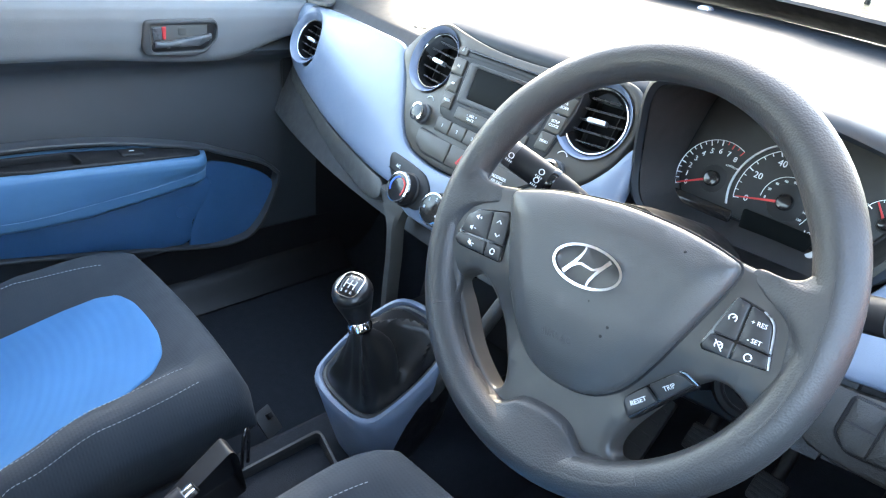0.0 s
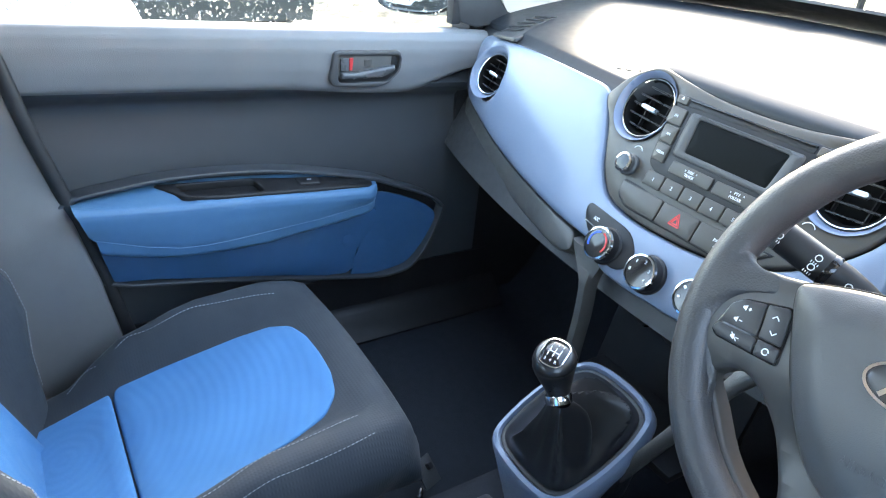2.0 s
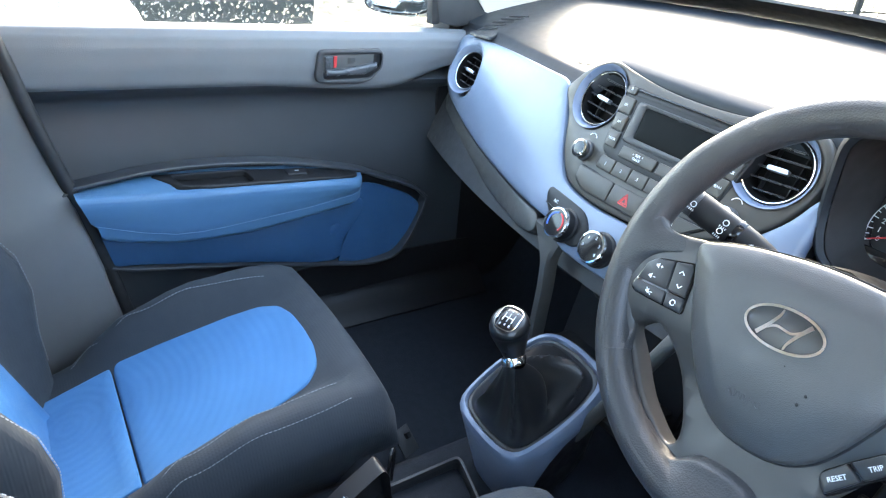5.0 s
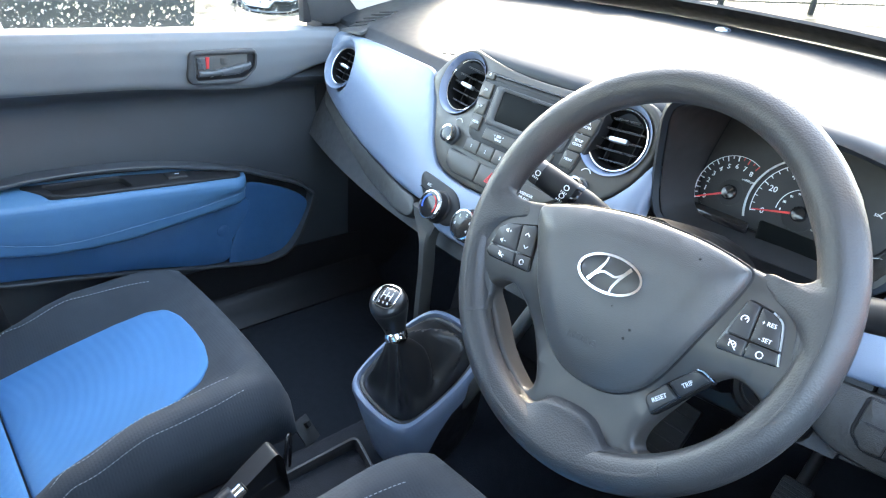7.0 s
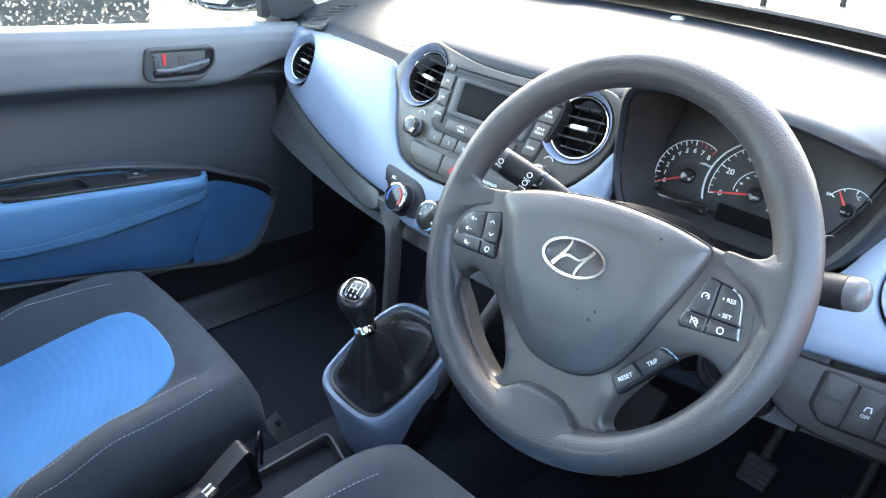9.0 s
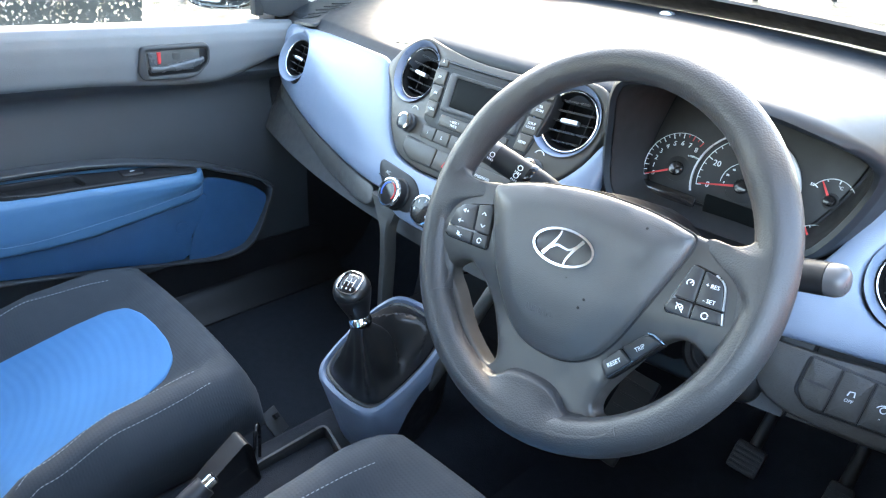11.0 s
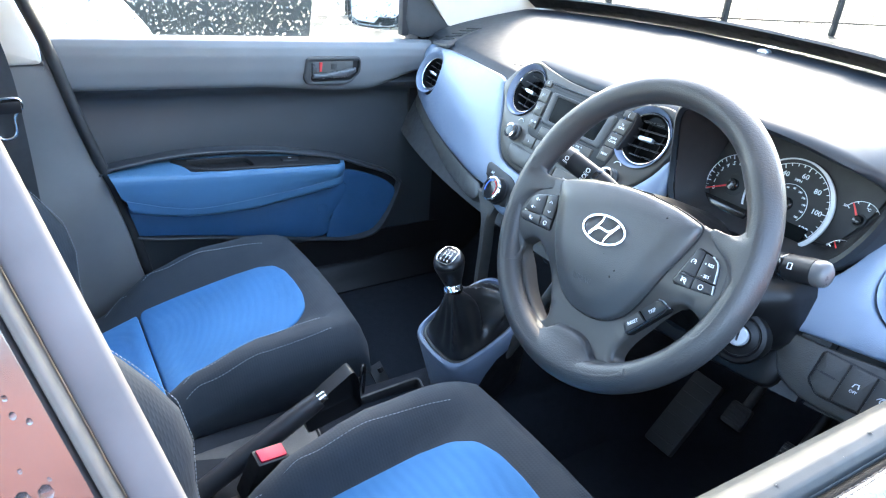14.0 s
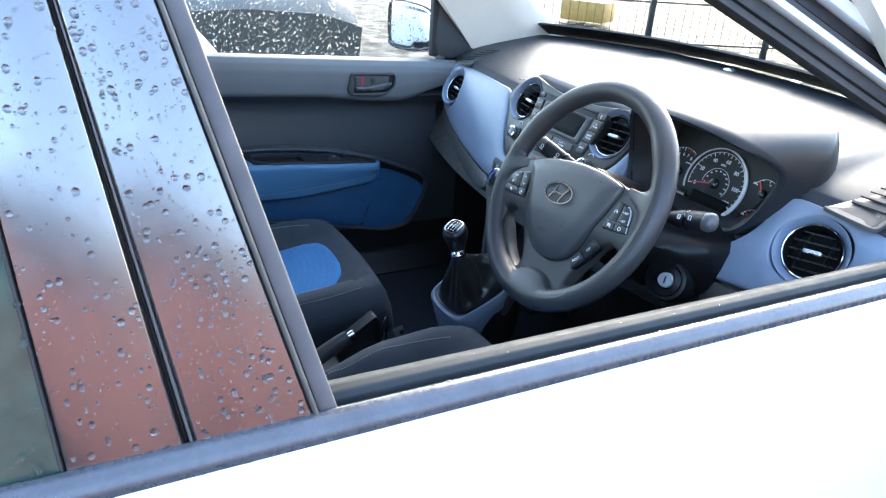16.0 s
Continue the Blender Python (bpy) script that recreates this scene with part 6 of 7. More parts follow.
sheet("armrest", armrest, 80, 45, (-0.004, 0, 0), BLUEDOOR, door_l, "padded blue armrest", sharp=75)
stitches("armrest_stitching", [armrest(k / 120, 11 / 15) + Vector((0.0008, 0, 0)) for k in range(121)], door_l, 0.0005, 0.004, 0.0006, BLUETHREAD)
on_arm = lambda y, o, d: Vector((-0.632 + o, y, arm_top(y, o) + d))
SWP = [(-0.285, 0.001), (0.088, 0.001), (0.097, 0.010), (0.092, 0.030), (0.075, 0.040), (-0.02, 0.043), (-0.19, 0.043), (-0.245, 0.035)]
sp = plate("switch_panel", rounded(SWP, 0.010), on_arm, 0.0032, 0.012, BLACK, door_l, "charcoal switch panel on the armrest", bevel=0.002, cell=0.02, holes=[rounded([(-0.252, 0.008), (-0.124, 0.008), (-0.112, 0.036), (-0.228, 0.038)], 0.007)])
plate("grip_well", rounded([(-0.256, 0.006), (-0.120, 0.006), (-0.108, 0.038), (-0.232, 0.040)], 0.007), on_arm, -0.009, 0.003, BLACK, sp, "black grip recess", bevel=0.001)
plate("window_switch", rounded([(-0.052, 0.012), (-0.010, 0.012), (-0.010, 0.030), (-0.048, 0.030)], 0.003), on_arm, 0.0062, 0.006, BLACK, sp, "black window switch", bevel=0.002)
bar("switch_mark", (-0.032, 0.020), (-0.024, 0.020), 0.0014, on_arm, 0.0062, MARK, sp)

# front pillar foot and dark quarter trim by the passenger window
mt = empty("mirror_trim", "dark triangular trim at the door mirror", "trim", "", "structure")
plate("cover", spline([(0.290, 0.922), (0.288, 1.05), (0.286, 1.12), (0.33, 1.12), (0.365, 1.085), (0.395, 1.03), (0.410, 0.975), (0.414, 0.925)], 3), dp(-0.668), 0.012, 0.02, TRIM, mt, "charcoal mirror cover", bevel=0.004)
plate("edge_seal", rounded([(0.272, 0.918), (0.290, 0.918), (0.286, 1.40), (0.268, 1.40)], 0.003), dp(-0.668), 0.010, 0.02, RUBBER, mt, "black glass channel", bevel=0.002)

# driver door: rail, outer skin, weather strip, B-pillar films
door_r = empty("door_2", "white driver door with the window wound down", "car door", "", "structure")
belt_r = lambda y: 0.911 - 0.023 * (y + 0.45)


def drive_rail(a, b):
    y = -0.470 + 1.0 * a
    prof = [(0.0, -0.30), (0.004, -0.15), (-0.004, -0.08), (-0.022, -0.034), (-0.020, -0.014), (-0.010, -0.004), (0.002, 0.001), (0.011, -0.001), (0.015, -0.006), (0.015, -0.05)]
    i = b * (len(prof) - 1)
    k = min(int(i), len(prof) - 2)
    f = i - k
    return Vector((0.655 + prof[k][0] + (prof[k + 1][0] - prof[k][0]) * f, y, belt_r(y) + prof[k][1] + (prof[k + 1][1] - prof[k][1]) * f))


# shade on this rail comes from its darkened colour
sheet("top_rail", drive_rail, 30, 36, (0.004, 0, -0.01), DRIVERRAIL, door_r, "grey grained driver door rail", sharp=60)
# seal coloured near-black to draw the shaded line beside the rail
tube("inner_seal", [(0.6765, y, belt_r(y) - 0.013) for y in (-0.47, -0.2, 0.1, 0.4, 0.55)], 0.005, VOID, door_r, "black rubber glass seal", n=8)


def outer_strip(a, b):
    y = -1.30 + 1.95 * a
    prof = [(0.682, -0.020), (0.683, -0.004), (0.687, 0.0015), (0.693, 0.001), (0.699, -0.003), (0.703, -0.009), (0.704, -0.016)]
    i = b * (len(prof) - 1)
    k = min(int(i), len(prof) - 2)
    f = i - k
    return Vector((prof[k][0] + (prof[k + 1][0] - prof[k][0]) * f, y, belt_r(y) + prof[k][1] + (prof[k + 1][1] - prof[k][1]) * f))


sheet("weather_strip", outer_strip, 40, 18, (-0.004, 0, -0.004), STRIP, door_r, "wet grey outer weather strip", sharp=60)


def outer_skin(a, b):
    y = -1.30 + 2.1 * a
    t = b
    return Vector((0.706 + 0.085 * math.sin(t * 1.9) ** 0.8 if t > 0 else 0.704, y, belt_r(y) - 0.015 - 0.60 * t))


sheet("outer_skin", outer_skin, 12, 20, (-0.006, 0, 0), WHITEPAINT, door_r, "white painted outer door skin", sharp=60)

# pillar between the doors, with leaning gloss films
pil = empty("pillar_1", "gloss black centre pillar with wet films beside the driver window", "pillar", "", "structure")
lean = lambda z: 0.690 - 0.30 * (z - 0.88)


def slant(y, z):
    """The films fan out upwards: the front edge leans most."""
    return -(0.254 - 0.189 * smooth(-0.46, -0.66, y)) * (z - 0.9)


def film(y0, y1, top, bottom, x_off, name, mat, label, cell=0.05, thick=0.012):
    poly = [(y0, bottom), (y1, bottom), (y1, top), (y0, top)]
    return plate(name, poly, lambda y, z, d: Vector((lean(z) + x_off + d, y + slant(y, z), z)), 0.0, thick, mat, pil, label, bevel=0.002, cell=cell)


film(-0.480, -0.465, 1.46, 0.86, 0.004, "glass_channel", CHANNEL, "weathered grey glass channel", thick=0.004)
film(-0.485, -0.4805, 1.46, 0.86, 0.010, "channel_edge", EDGEGREY, "thin pale channel edge")
film(-0.570, -0.4855, 1.46, 0.865, 0.008, "pillar_film", FILM, "gloss black pillar film")
# pale strip put in for the glint along the film's edge
film(-0.5735, -0.5708, 1.46, 0.865, 0.0075, "film_edge_glint", CHANNEL, "pale strip for the glint on the door film's edge")
film(-0.577, -0.574, 1.46, 0.86, 0.000, "door_gap", RUBBER, "black gap between the doors")
film(-0.650, -0.578, 1.46, 0.865, 0.008, "pillar_film", FILM, "gloss black rear door film")
film(-0.654, -0.651, 1.46, 0.865, 0.006, "rear_channel", GREYRUBBER, "grey rear glass channel")
plate("inner_cover", rounded([(-0.60, 0.40), (-0.508, 0.40), (-0.508, 1.46), (-0.60, 1.46)], 0.01), lambda y, z, d: Vector((min(0.66, lean(z) - 0.03) - d, y - 0.235 * (z - 0.9), z)), 0.0, 0.01, CHANNEL, pil, "grey inner pillar cover", bevel=0.004, cell=0.1)
tagged(finish("window_3", *(lambda P: (P, [(0, 1, 2, 3)]))([Vector((lean(z) + 0.004, y + slant(y, z), z)) for y, z in ((-1.2, 0.87), (-0.654, 0.87), (-0.654, 1.38), (-1.2, 1.38))]), TINT), "dark rear door glass with hedge reflection in its colour", "window", "", "structure")

# passenger-side pillar, seal and belt
pb = empty("pillar_2", "passenger side centre pillar, grey below and pale above", "pillar", "", "structure")
plate("lower_cover", spline([(-0.60, 0.36), (-0.375, 0.36), (-0.372, 0.50), (-0.395, 0.62), (-0.425, 0.745), (-0.448, 0.84), (-0.468, 0.890), (-0.49, 0.898), (-0.60, 0.898), (-0.75, 0.898), (-0.75, 0.36)], 3), lambda y, z, d: Vector((-0.662 + d + 0.03 * smooth(0.70, 0.62, z), y, z)), 0.035, 0.04, COVERGREY, pb, "grey plastic lower pillar cover", bevel=0.008, cell=0.06)
plate("upper_cover", rounded([(-0.75, 0.90), (-0.475, 0.90), (-0.515, 1.06), (-0.59, 1.42), (-0.75, 1.42)], 0.012), lambda y, z, d: Vector((-0.655 + d + 0.30 * max(0, z - 0.9), y, z)), 0.035, 0.04, CREAM, pb, "pale upper pillar cover", bevel=0.008, cell=0.06)
tube("door_seal", [Vector((-0.628 + 0.25 * max(0, z - 0.93), y, z)) for y, z in [tuple(p) for p in spline([(-0.555, 1.25), (-0.500, 1.05), (-0.462, 0.92), (-0.436, 0.80), (-0.410, 0.70), (-0.385, 0.60), (-0.362, 0.50), (-0.345, 0.42), (-0.30, 0.345), (-0.15, 0.318), (0.3, 0.315)], 6, False)]], 0.011, RUBBER, pb, "black tubular door seal", n=12)
belt = empty("seat_belt", "dark grey webbing seat belt hanging at the pillar", "seat belt")
web = spline([(-0.456, -0.628, 1.40), (-0.502, -0.602, 1.25), (-0.564, -0.574, 1.05), (-0.594, -0.552, 0.91), (-0.60, -0.548, 0.80), (-0.60, -0.55, 0.60), (-0.60, -0.56, 0.42)], 6, False)
loft("webbing", [[p + Vector((0.0, s * 0.024, 0)) + Vector((o, 0, 0)) for s, o in ((-1, 0), (1, 0), (1, 0.0022), (-1, 0.0022))] for p in web], material("belt webbing", (0.03, 0.032, 0.035), 0.7, grain=0.4, grain_scale=700), belt, "dark woven webbing", sharp=40)
tube("tongue_loop", [Vector((-0.592, y, z)) for y, z in [tuple(p) for p in spline([(-0.575, 0.845), (-0.53, 0.852), (-0.522, 0.835), (-0.535, 0.82), (-0.540, 0.785), (-0.565, 0.782), (-0.570, 0.815)], 5)]], 0.003, CHROME, belt, "chromed belt tongue", n=8, closed=True)
box("tongue_grip", (0.012, 0.055, 0.022), pose(-0.592, -0.550, 0.836), BLACK, belt, bevel=0.004)


# ---- cabin shell ----
def carpet(a, b):
    x, y = -0.70 + 1.40 * a, -1.5 + 2.2 * b
    z = FLOOR + 0.125 * smooth(0.15, 0.085, abs(x)) + 0.34 * smooth(0.46, 0.70, y) - 0.0
    z += 0.03 * smooth(0.60, 0.68, abs(x))
    return Vector((x, y, z + 0.002 * noise.noise(Vector((x * 9, y * 9, 0)))))


fl = tagged(sheet("floor", carpet, 70, 60, (0, 0, -0.03), CARPET), "black carpeted car floor with raised tunnel", "floor", "", "structure")
sill = empty("sill_trim", "black plastic door sill trim", "trim", "", "structure")
sheet("trim", lambda a, b: Vector((-0.690 + 0.105 * b - 0.0, -0.42 + 0.85 * a, 0.355 - 0.05 * smooth(0.4, 1.0, b) + 0.004 * math.sin(math.pi * b))), 12, 8, (0, 0, -0.02), BLACK, sill, "black sill trim", sharp=60)
kick = empty("kick_panel", "black kick panel ahead of the passenger door", "trim", "", "structure")
sheet("panel", lambda a, b: Vector((-0.66 + 0.05 * a, 0.30 + 0.36 * a, 0.30 + 0.52 * b)), 6, 6, (-0.01, 0, 0), BLACK, kick)
sheet("panel", lambda a, b: Vector((0.66 - 0.05 * a, 0.30 + 0.36 * a, 0.30 + 0.50 * b)), 6, 6, (0.01, 0, 0), BLACK, kick)
tagged(sheet("bulkhead", lambda a, b: Vector((-0.70 + 1.4 * a, 0.72 - 0.02 * b, 0.55 + 0.42 * b)), 4, 4, (0, 0.03, 0), BLACK), "black bulkhead behind the dashboard", "bulkhead", "", "structure")
cl = empty("carpet_clip", "black plastic carpet clip on the cabin floor", "clip")
box("plate", (0.046, 0.034, 0.004), Matrix.Translation((-0.185, -0.008, 0.352)) @ pose(0, 0, 0, 0, 48, 20), TRIM, cl, bevel=0.0015)
box("hook", (0.010, 0.008, 0.012), Matrix.Translation((-0.188, -0.004, 0.360)) @ pose(0, 0, 0, 0, 48, 20), BLACK, cl, bevel=0.002)
wire = empty("wire_loop", "short black cable loop beside the console", "cable")
tube("cable", spline([(-0.050, -0.108, 0.44), (-0.052, -0.104, 0.480), (-0.046, -0.109, 0.503), (-0.037, -0.118, 0.497), (-0.031, -0.126, 0.455)], 5, False), 0.0025, GLOSS, wire, n=8)

# roof and headlining
roof = empty("ceiling", "pale headlining under a white car roof", "ceiling", "", "structure")
sheet("headlining", lambda a, b: Vector((-0.56 + 1.12 * a, -0.08 - 1.75 * b, 1.425 - 0.05 * (2 * a - 1) ** 2 + 0.03 * math.sin(math.pi * b))), 14, 10, (0, 0, 0.02), CREAM, roof, "pale headlining")
sheet("roof_skin", lambda a, b: Vector((-0.60 + 1.20 * a, -0.06 - 1.80 * b, 1.465 - 0.06 * (2 * a - 1) ** 2 + 0.03 * math.sin(math.pi * b))), 14, 10, (0, 0, 0.012), WHITEPAINT, roof, "white painted roof")
tagged(sheet("tailgate", lambda a, b: Vector((-0.70 + 1.4 * a, -1.86 - 0.1 * b, 0.30 + 0.62 * b)), 4, 4, (0, -0.03, 0), CREAM), "pale lining of the closed tailgate", "tailgate", "", "structure")
bench = tagged(empty("rear_bench", "charcoal rear bench seat", "rear seat"))
box("cushion", (1.22, 0.46, 0.20), pose(0, -1.20, 0.42, 8), SEATGREY, bench, bevel=0.05, seg=4)
box("backrest", (1.22, 0.16, 0.58), pose(0, -1.52, 0.76, -16), SEATGREY, bench, bevel=0.05, seg=4)
for s in (-1, 1):
    q = tagged(sheet("quarter_wall", lambda a, b, s=s: Vector((s * 0.705, -0.62 - 1.25 * a, 0.30 + 0.58 * b)), 4, 4, (s * 0.02, 0, 0), TRIM), "charcoal rear door lining", "door lining", "", "structure")

# windscreen, pillars
ws = tagged(sheet("window_1", lambda a, b: (lambda x: Vector((x, screen_y(x) + 0.045 + (-0.04 - screen_y(x)) * b, 0.985 - 0.02 * (abs(x) / 0.6) ** 2 + 0.455 * b - 0.02 * (abs(x) / 0.6) ** 2 * b + 0.03 * math.sin(math.pi * b))))((-0.66 + 1.32 * a) * (1 - 0.14 * b)), 24, 16, (0, 0, 0.004), GLASS), "raked clear windscreen", "windscreen", "", "structure")
ws.visible_shadow = False
sb = empty("screen_border", "black ceramic border at the foot of the windscreen", "trim", "", "structure")
sheet("border", lambda a, b: (lambda x: Vector((x, screen_y(x) + 0.026 - 0.048 * b, top_z(x, 0.9) + 0.003 + 0.028 * b)))(-0.66 + 1.32 * a), 40, 3, (0, 0.004, 0.004), BLACK, sb)
sheet("cowl", lambda a, b: (lambda x: Vector((x, screen_y(x) + 0.058 + 0.14 * b, top_z(x, 0.9) + 0.014 - 0.03 * b)))(-0.70 + 1.40 * a), 40, 3, (0, 0, -0.01), RUBBER, sb, "black scuttle panel outside")


def a_pillar(name, s):
    ob = empty(name, "pale front pillar cover beside the windscreen", "pillar", "", "structure")
    rings = []
    for k in range(13):
        t = k / 12
        y0 = 0.425 - 0.42 * t - 0.10 * t * t           # rear edge, at the window
        y1 = 0.70 - 0.72 * t
        z = 0.925 + 0.50 * t + 0.0 * t * t
        x = 0.668 - 0.115 * t
        rings.append([Vector((s * (x - 0.004), y0, z - 0.02)), Vector((s * (x - 0.018), y0 + 0.25 * (y1 - y0), z + 0.006)), Vector((s * (x - 0.030), y0 + 0.6 * (y1 - y0), z + 0.022)), Vector((s * (x - 0.042), y1 - 0.008, z + 0.040)), Vector((s * (x - 0.03), y1 + 0.012, z + 0.045)), Vector((s * (x + 0.02), y1, z + 0.03)), Vector((s * (x + 0.02), y0, z - 0.02))])
    loft("cover", rings, CREAM, ob, "pale moulded pillar cover", sharp=60)
    return ob


a_pillar("pillar_3", -1)
pr = a_pillar("pillar_4", 1)
# driver side window surround: seal, bright edge, channels, paint
FRAME = spline([(0.66, 0.885), (0.40, 1.0), (0.213, 1.082), (0.07, 1.145), (-0.058, 1.201), (-0.25, 1.285), (-0.42, 1.345), (-0.60, 1.380), (-0.95, 1.395)], 5, False)


def frame_strip(name, lo, hi, proud, mat, label):
    """A moulding that follows the window frame, between two distances from its inner edge."""
    rings, m = [], len(FRAME)
    for i, p in enumerate(FRAME):
        t = (FRAME[min(i + 1, m - 1)] - FRAME[max(i - 1, 0)]).normalized()
        nrm = Vector((-t[1], t[0]))
        nrm = nrm if nrm[1] > 0 else -nrm
        ring = []
        for o, d in ((lo, proud - 0.020), (lo, proud - 0.003), (lo + 0.002, proud), (hi - 0.002, proud), (hi, proud - 0.003), (hi, proud - 0.020)):
            q = p + nrm * o
            ring.append(Vector((lean(q[1]) + d, q[0], q[1])))
        rings.append(ring)
    return loft(name, rings, mat, pr, label, sharp=40)


frame_strip("inner_seal", 0.0, 0.027, -0.006, GREYRUBBER, "weathered dark window seal")
frame_strip("seal_lip", 0.009, 0.013, -0.003, RUBBER, "black seal lip")
frame_strip("bright_edge", 0.0275, 0.038, 0.004, WHITEPAINT, "white painted door frame edge")
frame_strip("frame_channel", 0.0385, 0.047, -0.004, GREYRUBBER, "grey channel")
frame_strip("outer_channel", 0.0475, 0.063, -0.010, RUBBER, "black outer channel")
frame_strip("body_edge", 0.0635, 0.080, 0.004, WHITEPAINT, "white painted pillar edge")
frame_strip("screen_seal", 0.0805, 0.084, 0.0, RUBBER, "black windscreen seal")
frame_strip("roof_edge", 0.0845, 0.125, 0.002, WHITEPAINT, "white painted roof edge")

# passenger window glass with rain on it
wl = tagged(sheet("window_2", lambda a, b: Vector((-0.683 + 0.115 * b, -0.47 - 0.07 * b + (0.765 - 0.20 * b) * a, 0.90 + 0.48 * b)), 6, 6, (-0.004, 0, 0), GLASS), "raindrop-covered passenger window glass", "window", "", "structure")
wl.visible_shadow = False


def drops(name, label, where, count, rmin, rmax, seed, flat=0.45):
    """Standing raindrops, each a small flattened dome, in one mesh."""
    rnd = random.Random(seed)
    verts, faces = [], []
    for _ in range(count):
        o, u, v, n = where(rnd)
        r = rmin + (rmax - rmin) * rnd.random() ** 4
        e = 1 + 0.4 * rnd.random()
        k = len(verts)
        for rr, h in ((1.0, 0.0), (0.8, 0.62), (0.4, 0.95)):
            for j in range(7):
                a = 2 * math.pi * j / 7
                verts.append(o + u * r * rr * math.cos(a) + v * r * e * rr * math.sin(a) + n * r * flat * h)
        verts.append(o + n * r * flat)
        for ring in range(2):
            for j in range(7):
                p, q = k + ring * 7 + j, k + ring * 7 + (j + 1) % 7
                faces.append((p, q, q + 7, p + 7))
        for j in range(7):
            faces.append((k + 14 + j, k + 14 + (j + 1) % 7, k + 21))
    ob = finish(name, verts, faces, DROP, None, sharp=80)
    return tagged(ob, label, "raindrops", "", "stuff")


DROP = bpy.data.materials.new("raindrop")
DROP.use_nodes = True
_p = DROP.node_tree.nodes["Principled BSDF"]
_p.inputs["Transmission Weight"].default_value, _p.inputs["Roughness"].default_value, _p.inputs["IOR"].default_value = 1.0, 0.02, 1.33


def on_left_glass(r):
    b, a = r.random() * 0.42, r.random()
    o = Vector((-0.6885 + 0.115 * b, -0.47 - 0.07 * b + (0.765 - 0.20 * b) * a, 0.90 + 0.48 * b))
    n = Vector((-0.972, 0, -0.233))
    return o, Vector((0, 1, 0)), Vector((0.233, 0, 0.972)), n


drops("window_raindrops", "raindrops on the passenger window", on_left_glass, 3800, 0.0007, 0.0027, 3)


def on_film(r):
    z = 0.87 + 0.45 * r.random()
    y = (-0.565 + 0.078 * r.random()) if r.random() < 0.55 else (-0.70 + 0.12 * r.random())
    o = Vector((lean(z) + 0.0085, y + slant(y, z), z))
    return o, Vector((0, 1, 0)), Vector((-0.287, 0, 0.958)), Vector((0.958, 0, 0.287))


drops("pillar_raindrops", "raindrops on the gloss black pillar films", on_film, 1700, 0.0005, 0.0026, 5, 0.7)


def on_strip(r):
    y = -1.2 + 1.7 * r.random()
    q = r.random()
    return Vector((0.688 + 0.017 * q, y, belt_r(y) + 0.0005 - 0.016 * q * q)), Vector((0, 1, 0)), Vector((0.8, 0, -0.6)), Vector((0.4, 0, 0.9)).normalized()


drops("sill_raindrops", "raindrops on the outer weather strip", on_strip, 420, 0.0008, 0.0035, 8, 0.5)
drops("rail_raindrops", "a few raindrops on the driver door rail", lambda r: (Vector((0.658 + 0.014 * r.random(), 0, 0)) + (lambda y: Vector((0, y, belt_r(y) + 0.0005)))(-0.4 + 0.8 * r.random()), Vector((0, 1, 0)), Vector((1, 0, 0)), Vector((0, 0, 1))), 14, 0.001, 0.003, 9, 0.4)

# passenger door mirror outside
dm = empty("door_mirror", "white-shelled door mirror with bright glass", "door mirror")
MIR = spline([(0.0, 0.0), (0.03, -0.035), (0.10, -0.052), (0.165, -0.052), (0.178, -0.02), (0.178, 0.06), (0.165, 0.085), (0.10, 0.088), (0.035, 0.078), (0.008, 0.045)], 4)
MIR = [Vector((p[0] * 1.35, p[1])) for p in MIR]
MO = Matrix.Translation((-0.735, 0.33, 0.952)) @ pose(0, 0, 0, 0, 0, 14)
mp = lambda u, v, d: MO @ Vector((-u, -d, v))
rings = []
for sc, d in ((1.0, -0.002), (1.06, -0.008), (1.08, -0.03), (1.0, -0.07), (0.7, -0.10), (0.3, -0.11)):
    rings.append([mp(0.12 + (p[0] - 0.12) * sc, 0.018 + (p[1] - 0.018) * sc, d) for p in MIR])
loft("shell", rings, WHITEPAINT, dm, "white mirror shell", sharp=60)
plate("mirror_glass", [Vector((0.12, 0.018)) + (p - Vector((0.12, 0.018))) * 0.93 for p in MIR], mp, 0.0, 0.004, CHROME, dm, "silvered mirror glass", bevel=0.001)
loft("glass_rim", [[mp(0.12 + (p[0] - 0.12) * sc, 0.018 + (p[1] - 0.018) * sc, d) for p in MIR] for sc, d in ((0.92, 0.0), (0.95, 0.004), (1.0, 0.002), (1.01, -0.008))], BLACK, dm, "black rim", caps=False)
box("mirror_arm", (0.07, 0.05, 0.05), pose(-0.705, 0.345, 0.915), BLACK, dm, bevel=0.012)

# ---- outside ----
ASPHALT = material("wet asphalt", (0.013, 0.0155, 0.0155), 0.7, vary=0.45, scale=0.9, grain=0.5, grain_scale=120, rough_vary=0.25, spec=0.12)
BRICK = material("red brick wall", (0.27, 0.120, 0.105), 0.8, vary=0.25, scale=3)
STEEL = material("black fence steel", (0.015, 0.016, 0.016), 0.4, vary=0.1)
LINE = material("white road paint", (0.75, 0.76, 0.76), 0.5, vary=0.12, scale=8)
YELLOW = material("yellow painted steel", (0.40, 0.22, 0.05), 0.5, vary=0.15)
DARKCAR = material("dark car paint", (0.045, 0.050, 0.045), 0.35, vary=0.1, coat=0.2)
bm = bmesh.new()
bmesh.ops.create_grid(bm, x_segments=24, y_segments=24, size=400)
ge = bpy.data.meshes.new("ground")
bm.to_mesh(ge)
bm.free()
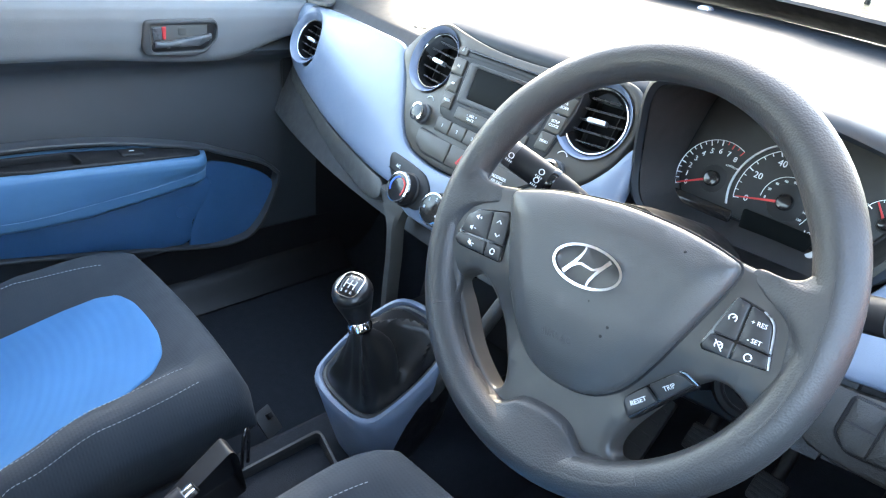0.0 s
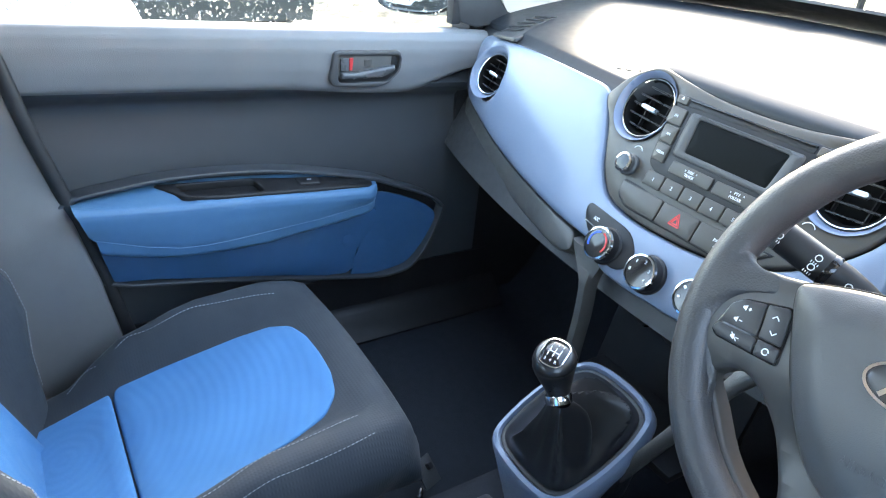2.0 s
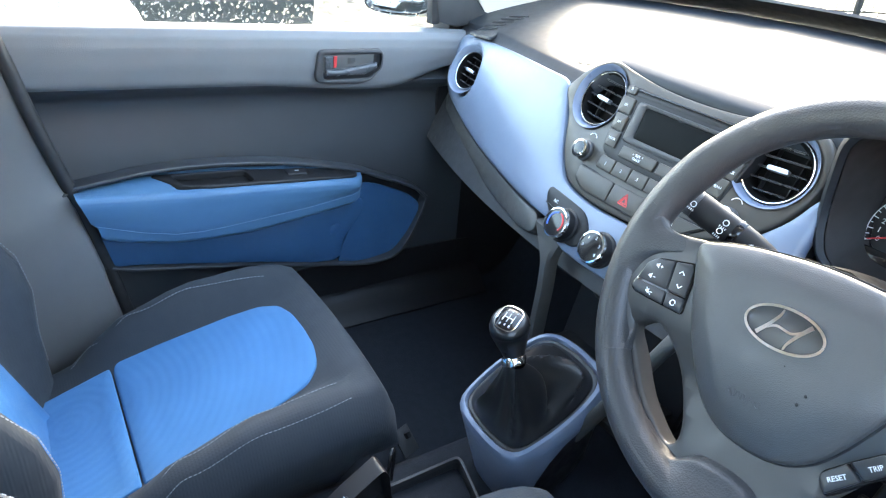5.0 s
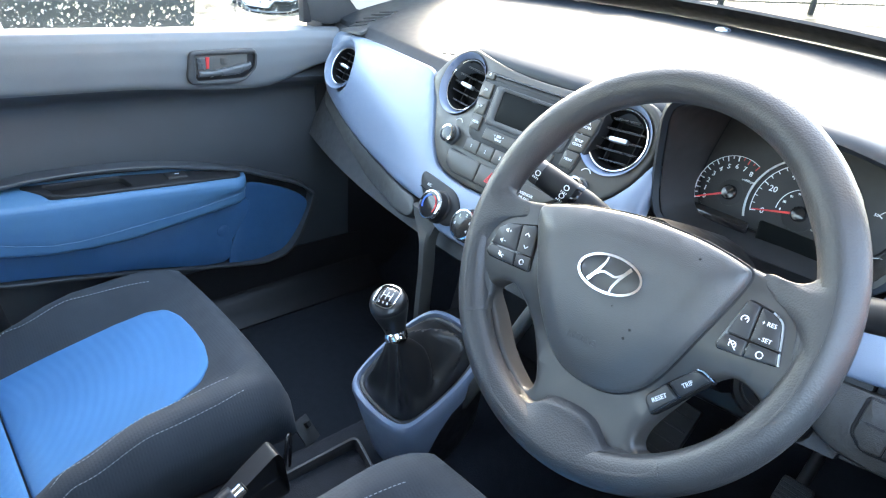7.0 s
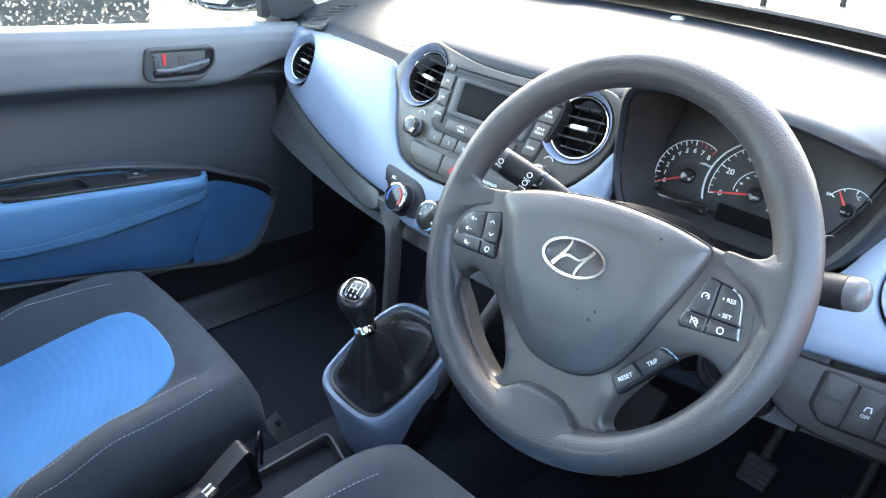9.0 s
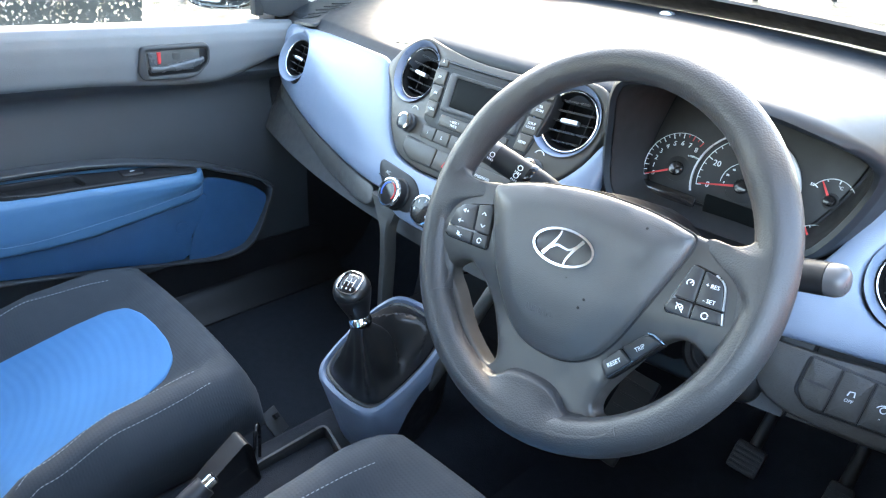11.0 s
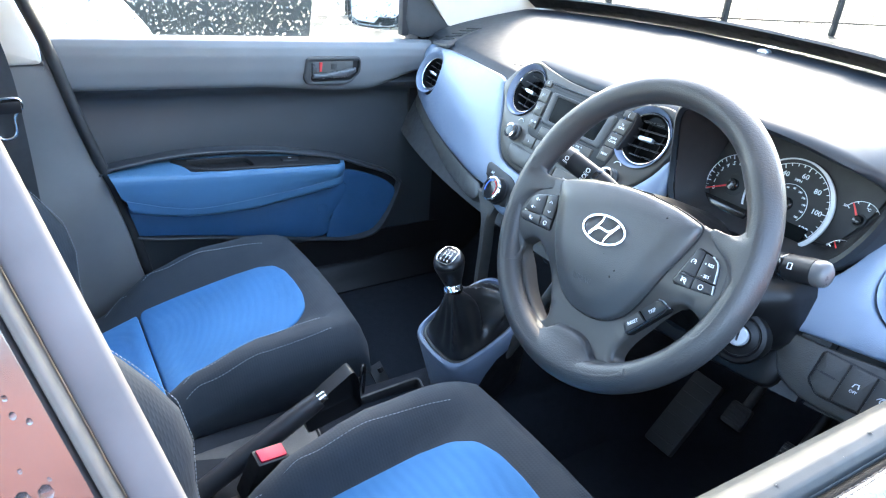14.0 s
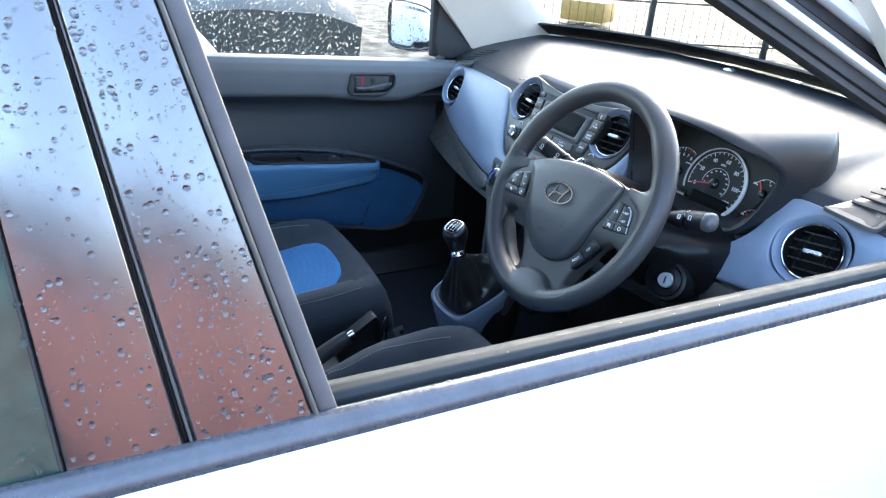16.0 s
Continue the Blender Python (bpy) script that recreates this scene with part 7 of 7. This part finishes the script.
ge.materials.append(ASPHALT)
ground = tagged(new("ground", ge), "wet grey asphalt car park", "ground", "", "structure")
for k, (x, y, w, l, r) in enumerate(((-1.2, 9.0, 0.1, 7.0, 20), (1.2, 9.5, 0.1, 7.0, 20), (3.4, 9.8, 0.1, 7.0, 20), (0.5, 12.6, 0.1, 9.0, 108), (-4.0, 7.0, 0.1, 6.0, 20), (0.0, 15.5, 0.1, 16.0, 95))):
    tagged(box("bay_line", (w, l, 0.006), pose(x, y, 0.004, 0, 0, r), LINE, bevel=0), "white painted parking bay line on wet asphalt", "road marking", "parking bay lines")


def fence_panel():
    ob = empty("fence_panel", "black welded mesh security fence panel", "fence", "mesh fence panels")
    box("post", (0.06, 0.06, 2.4), pose(0, 0, 1.2), STEEL, ob, "black square post", bevel=0.004)
    for k in range(14):
        box("upright_wire", (0.005, 0.005, 2.2), pose(0.10 + 0.1 * k, 0, 1.2), STEEL, ob, bevel=0)
    for z in (0.15, 0.6, 1.2, 1.8, 2.25):
        box("cross_wire", (1.48, 0.014, 0.02), pose(0.74, 0.01, z), STEEL, ob, bevel=0)
    return ob


fp = fence_panel()
FENCE = pose(-6.4, 2.7, 0, 0, 0, 68)
fp.matrix_basis = FENCE
for k in range(1, 11):
    copy_thing(fp, FENCE @ pose(1.48 * k, 0, 0))


def parked_car(name, label, paint):
    ob = empty(name, label, "car")
    sect = [(-1.9, 0.55, 0.78, 0.70), (-1.75, 0.85, 0.98, 0.80), (-1.2, 1.05, 1.42, 0.72), (-0.4, 1.05, 1.50, 0.68), (0.4, 0.98, 1.38, 0.68), (1.0, 0.92, 1.00, 0.78), (1.7, 0.80, 0.86, 0.80), (1.95, 0.55, 0.66, 0.66)]
    rings = []
    for y, zb, zt, hw in sect:
        rings.append([Vector(p) for p in ((-0.80, y, 0.28), (-0.83, y, 0.55), (-0.80, y, zb), (-hw + 0.05, y, (zb + zt) / 2), (-hw + 0.14, y, zt - 0.03), (0, y, zt), (hw - 0.14, y, zt - 0.03), (hw - 0.05, y, (zb + zt) / 2), (0.80, y, zb), (0.83, y, 0.55), (0.80, y, 0.28))])
    loft("body", rings, paint, ob, "glossy painted body", sharp=40)
    for s in (-1, 1):
        for y0, y1 in ((-1.05, -0.42), (-0.36, 0.5)):
            plate("side_window", rounded([(y0, 1.06), (y1, 1.03), (y1 - 0.1, 1.34), (y0 + 0.1, 1.40)], 0.04), lambda y, z, d, s=s: Vector((s * (0.815 - 0.33 * (z - 1.0) + d), y, z)), 0.0, 0.02, GLOSS, ob, "dark side glass", bevel=0.004, cell=0.3)
        for y in (-1.25, 1.25):
            mm = Matrix.Translation((s * 0.74, y, 0.31)) @ pose(0, 0, 0, 0, s * 90)
            w = lathe("wheel", [(0.31, -0.10), (0.31, 0.06), (0.29, 0.09), (0.21, 0.10)], mm, RUBBER, ob, "black tyre")
            lathe("rim", [(0.205, 0.085), (0.20, 0.105), (0.06, 0.095), (0.03, 0.10)], mm, SATIN, w, "silver wheel rim")
    return ob


# added dark body, in place of a dark reflection on wet asphalt
car = parked_car("parked_car", "dark grey hatchback standing in for dark wet asphalt", DARKCAR)
car.matrix_basis = pose(-5.80, 0.50, 0, 0, 0, -91)
# added white body, in place of overexposed wet ground past the window
van = parked_car("parked_car", "white hatchback standing in for glaring wet ground", WHITEPAINT)
van.matrix_basis = pose(-2.95, -1.95, 0, 0, 0, 1)
bol = empty("barrier_post", "yellow painted steel barrier post", "barrier post")
lathe("post", [(0.07, 0), (0.07, 1.6), (0.05, 1.64), (0.01, 1.65)], pose(-6.8, 1.9, 0), YELLOW, bol, n=16)
dig = empty("skip_frame", "yellow steel frame standing beyond the fence", "steel frame")
box("beam", (1.5, 0.22, 0.20), pose(-7.9, 6.4, 0.7, 0, 14, 30), YELLOW, dig, bevel=0.02)
box("base", (0.7, 0.5, 0.3), pose(-7.9, 6.6, 0.2, 0, 0, 30), YELLOW, dig, bevel=0.03)

# red brick building on the driver side
bld = empty("brick_building", "long low red brick building with a dark roof edge", "building")
plate("wall", [(-16, 0), (12, 0), (12, 2.0), (-16, 2.0)], lambda y, z, d: Vector((7.5 - d, y, z)), 0, 0.3, BRICK, bld, "red brick wall", bevel=0.01, cell=4)
box("roof", (3.0, 28.4, 0.75), pose(8.9, -2, 2.38), STEEL, bld, "dark flat roof edge", bevel=0.01)
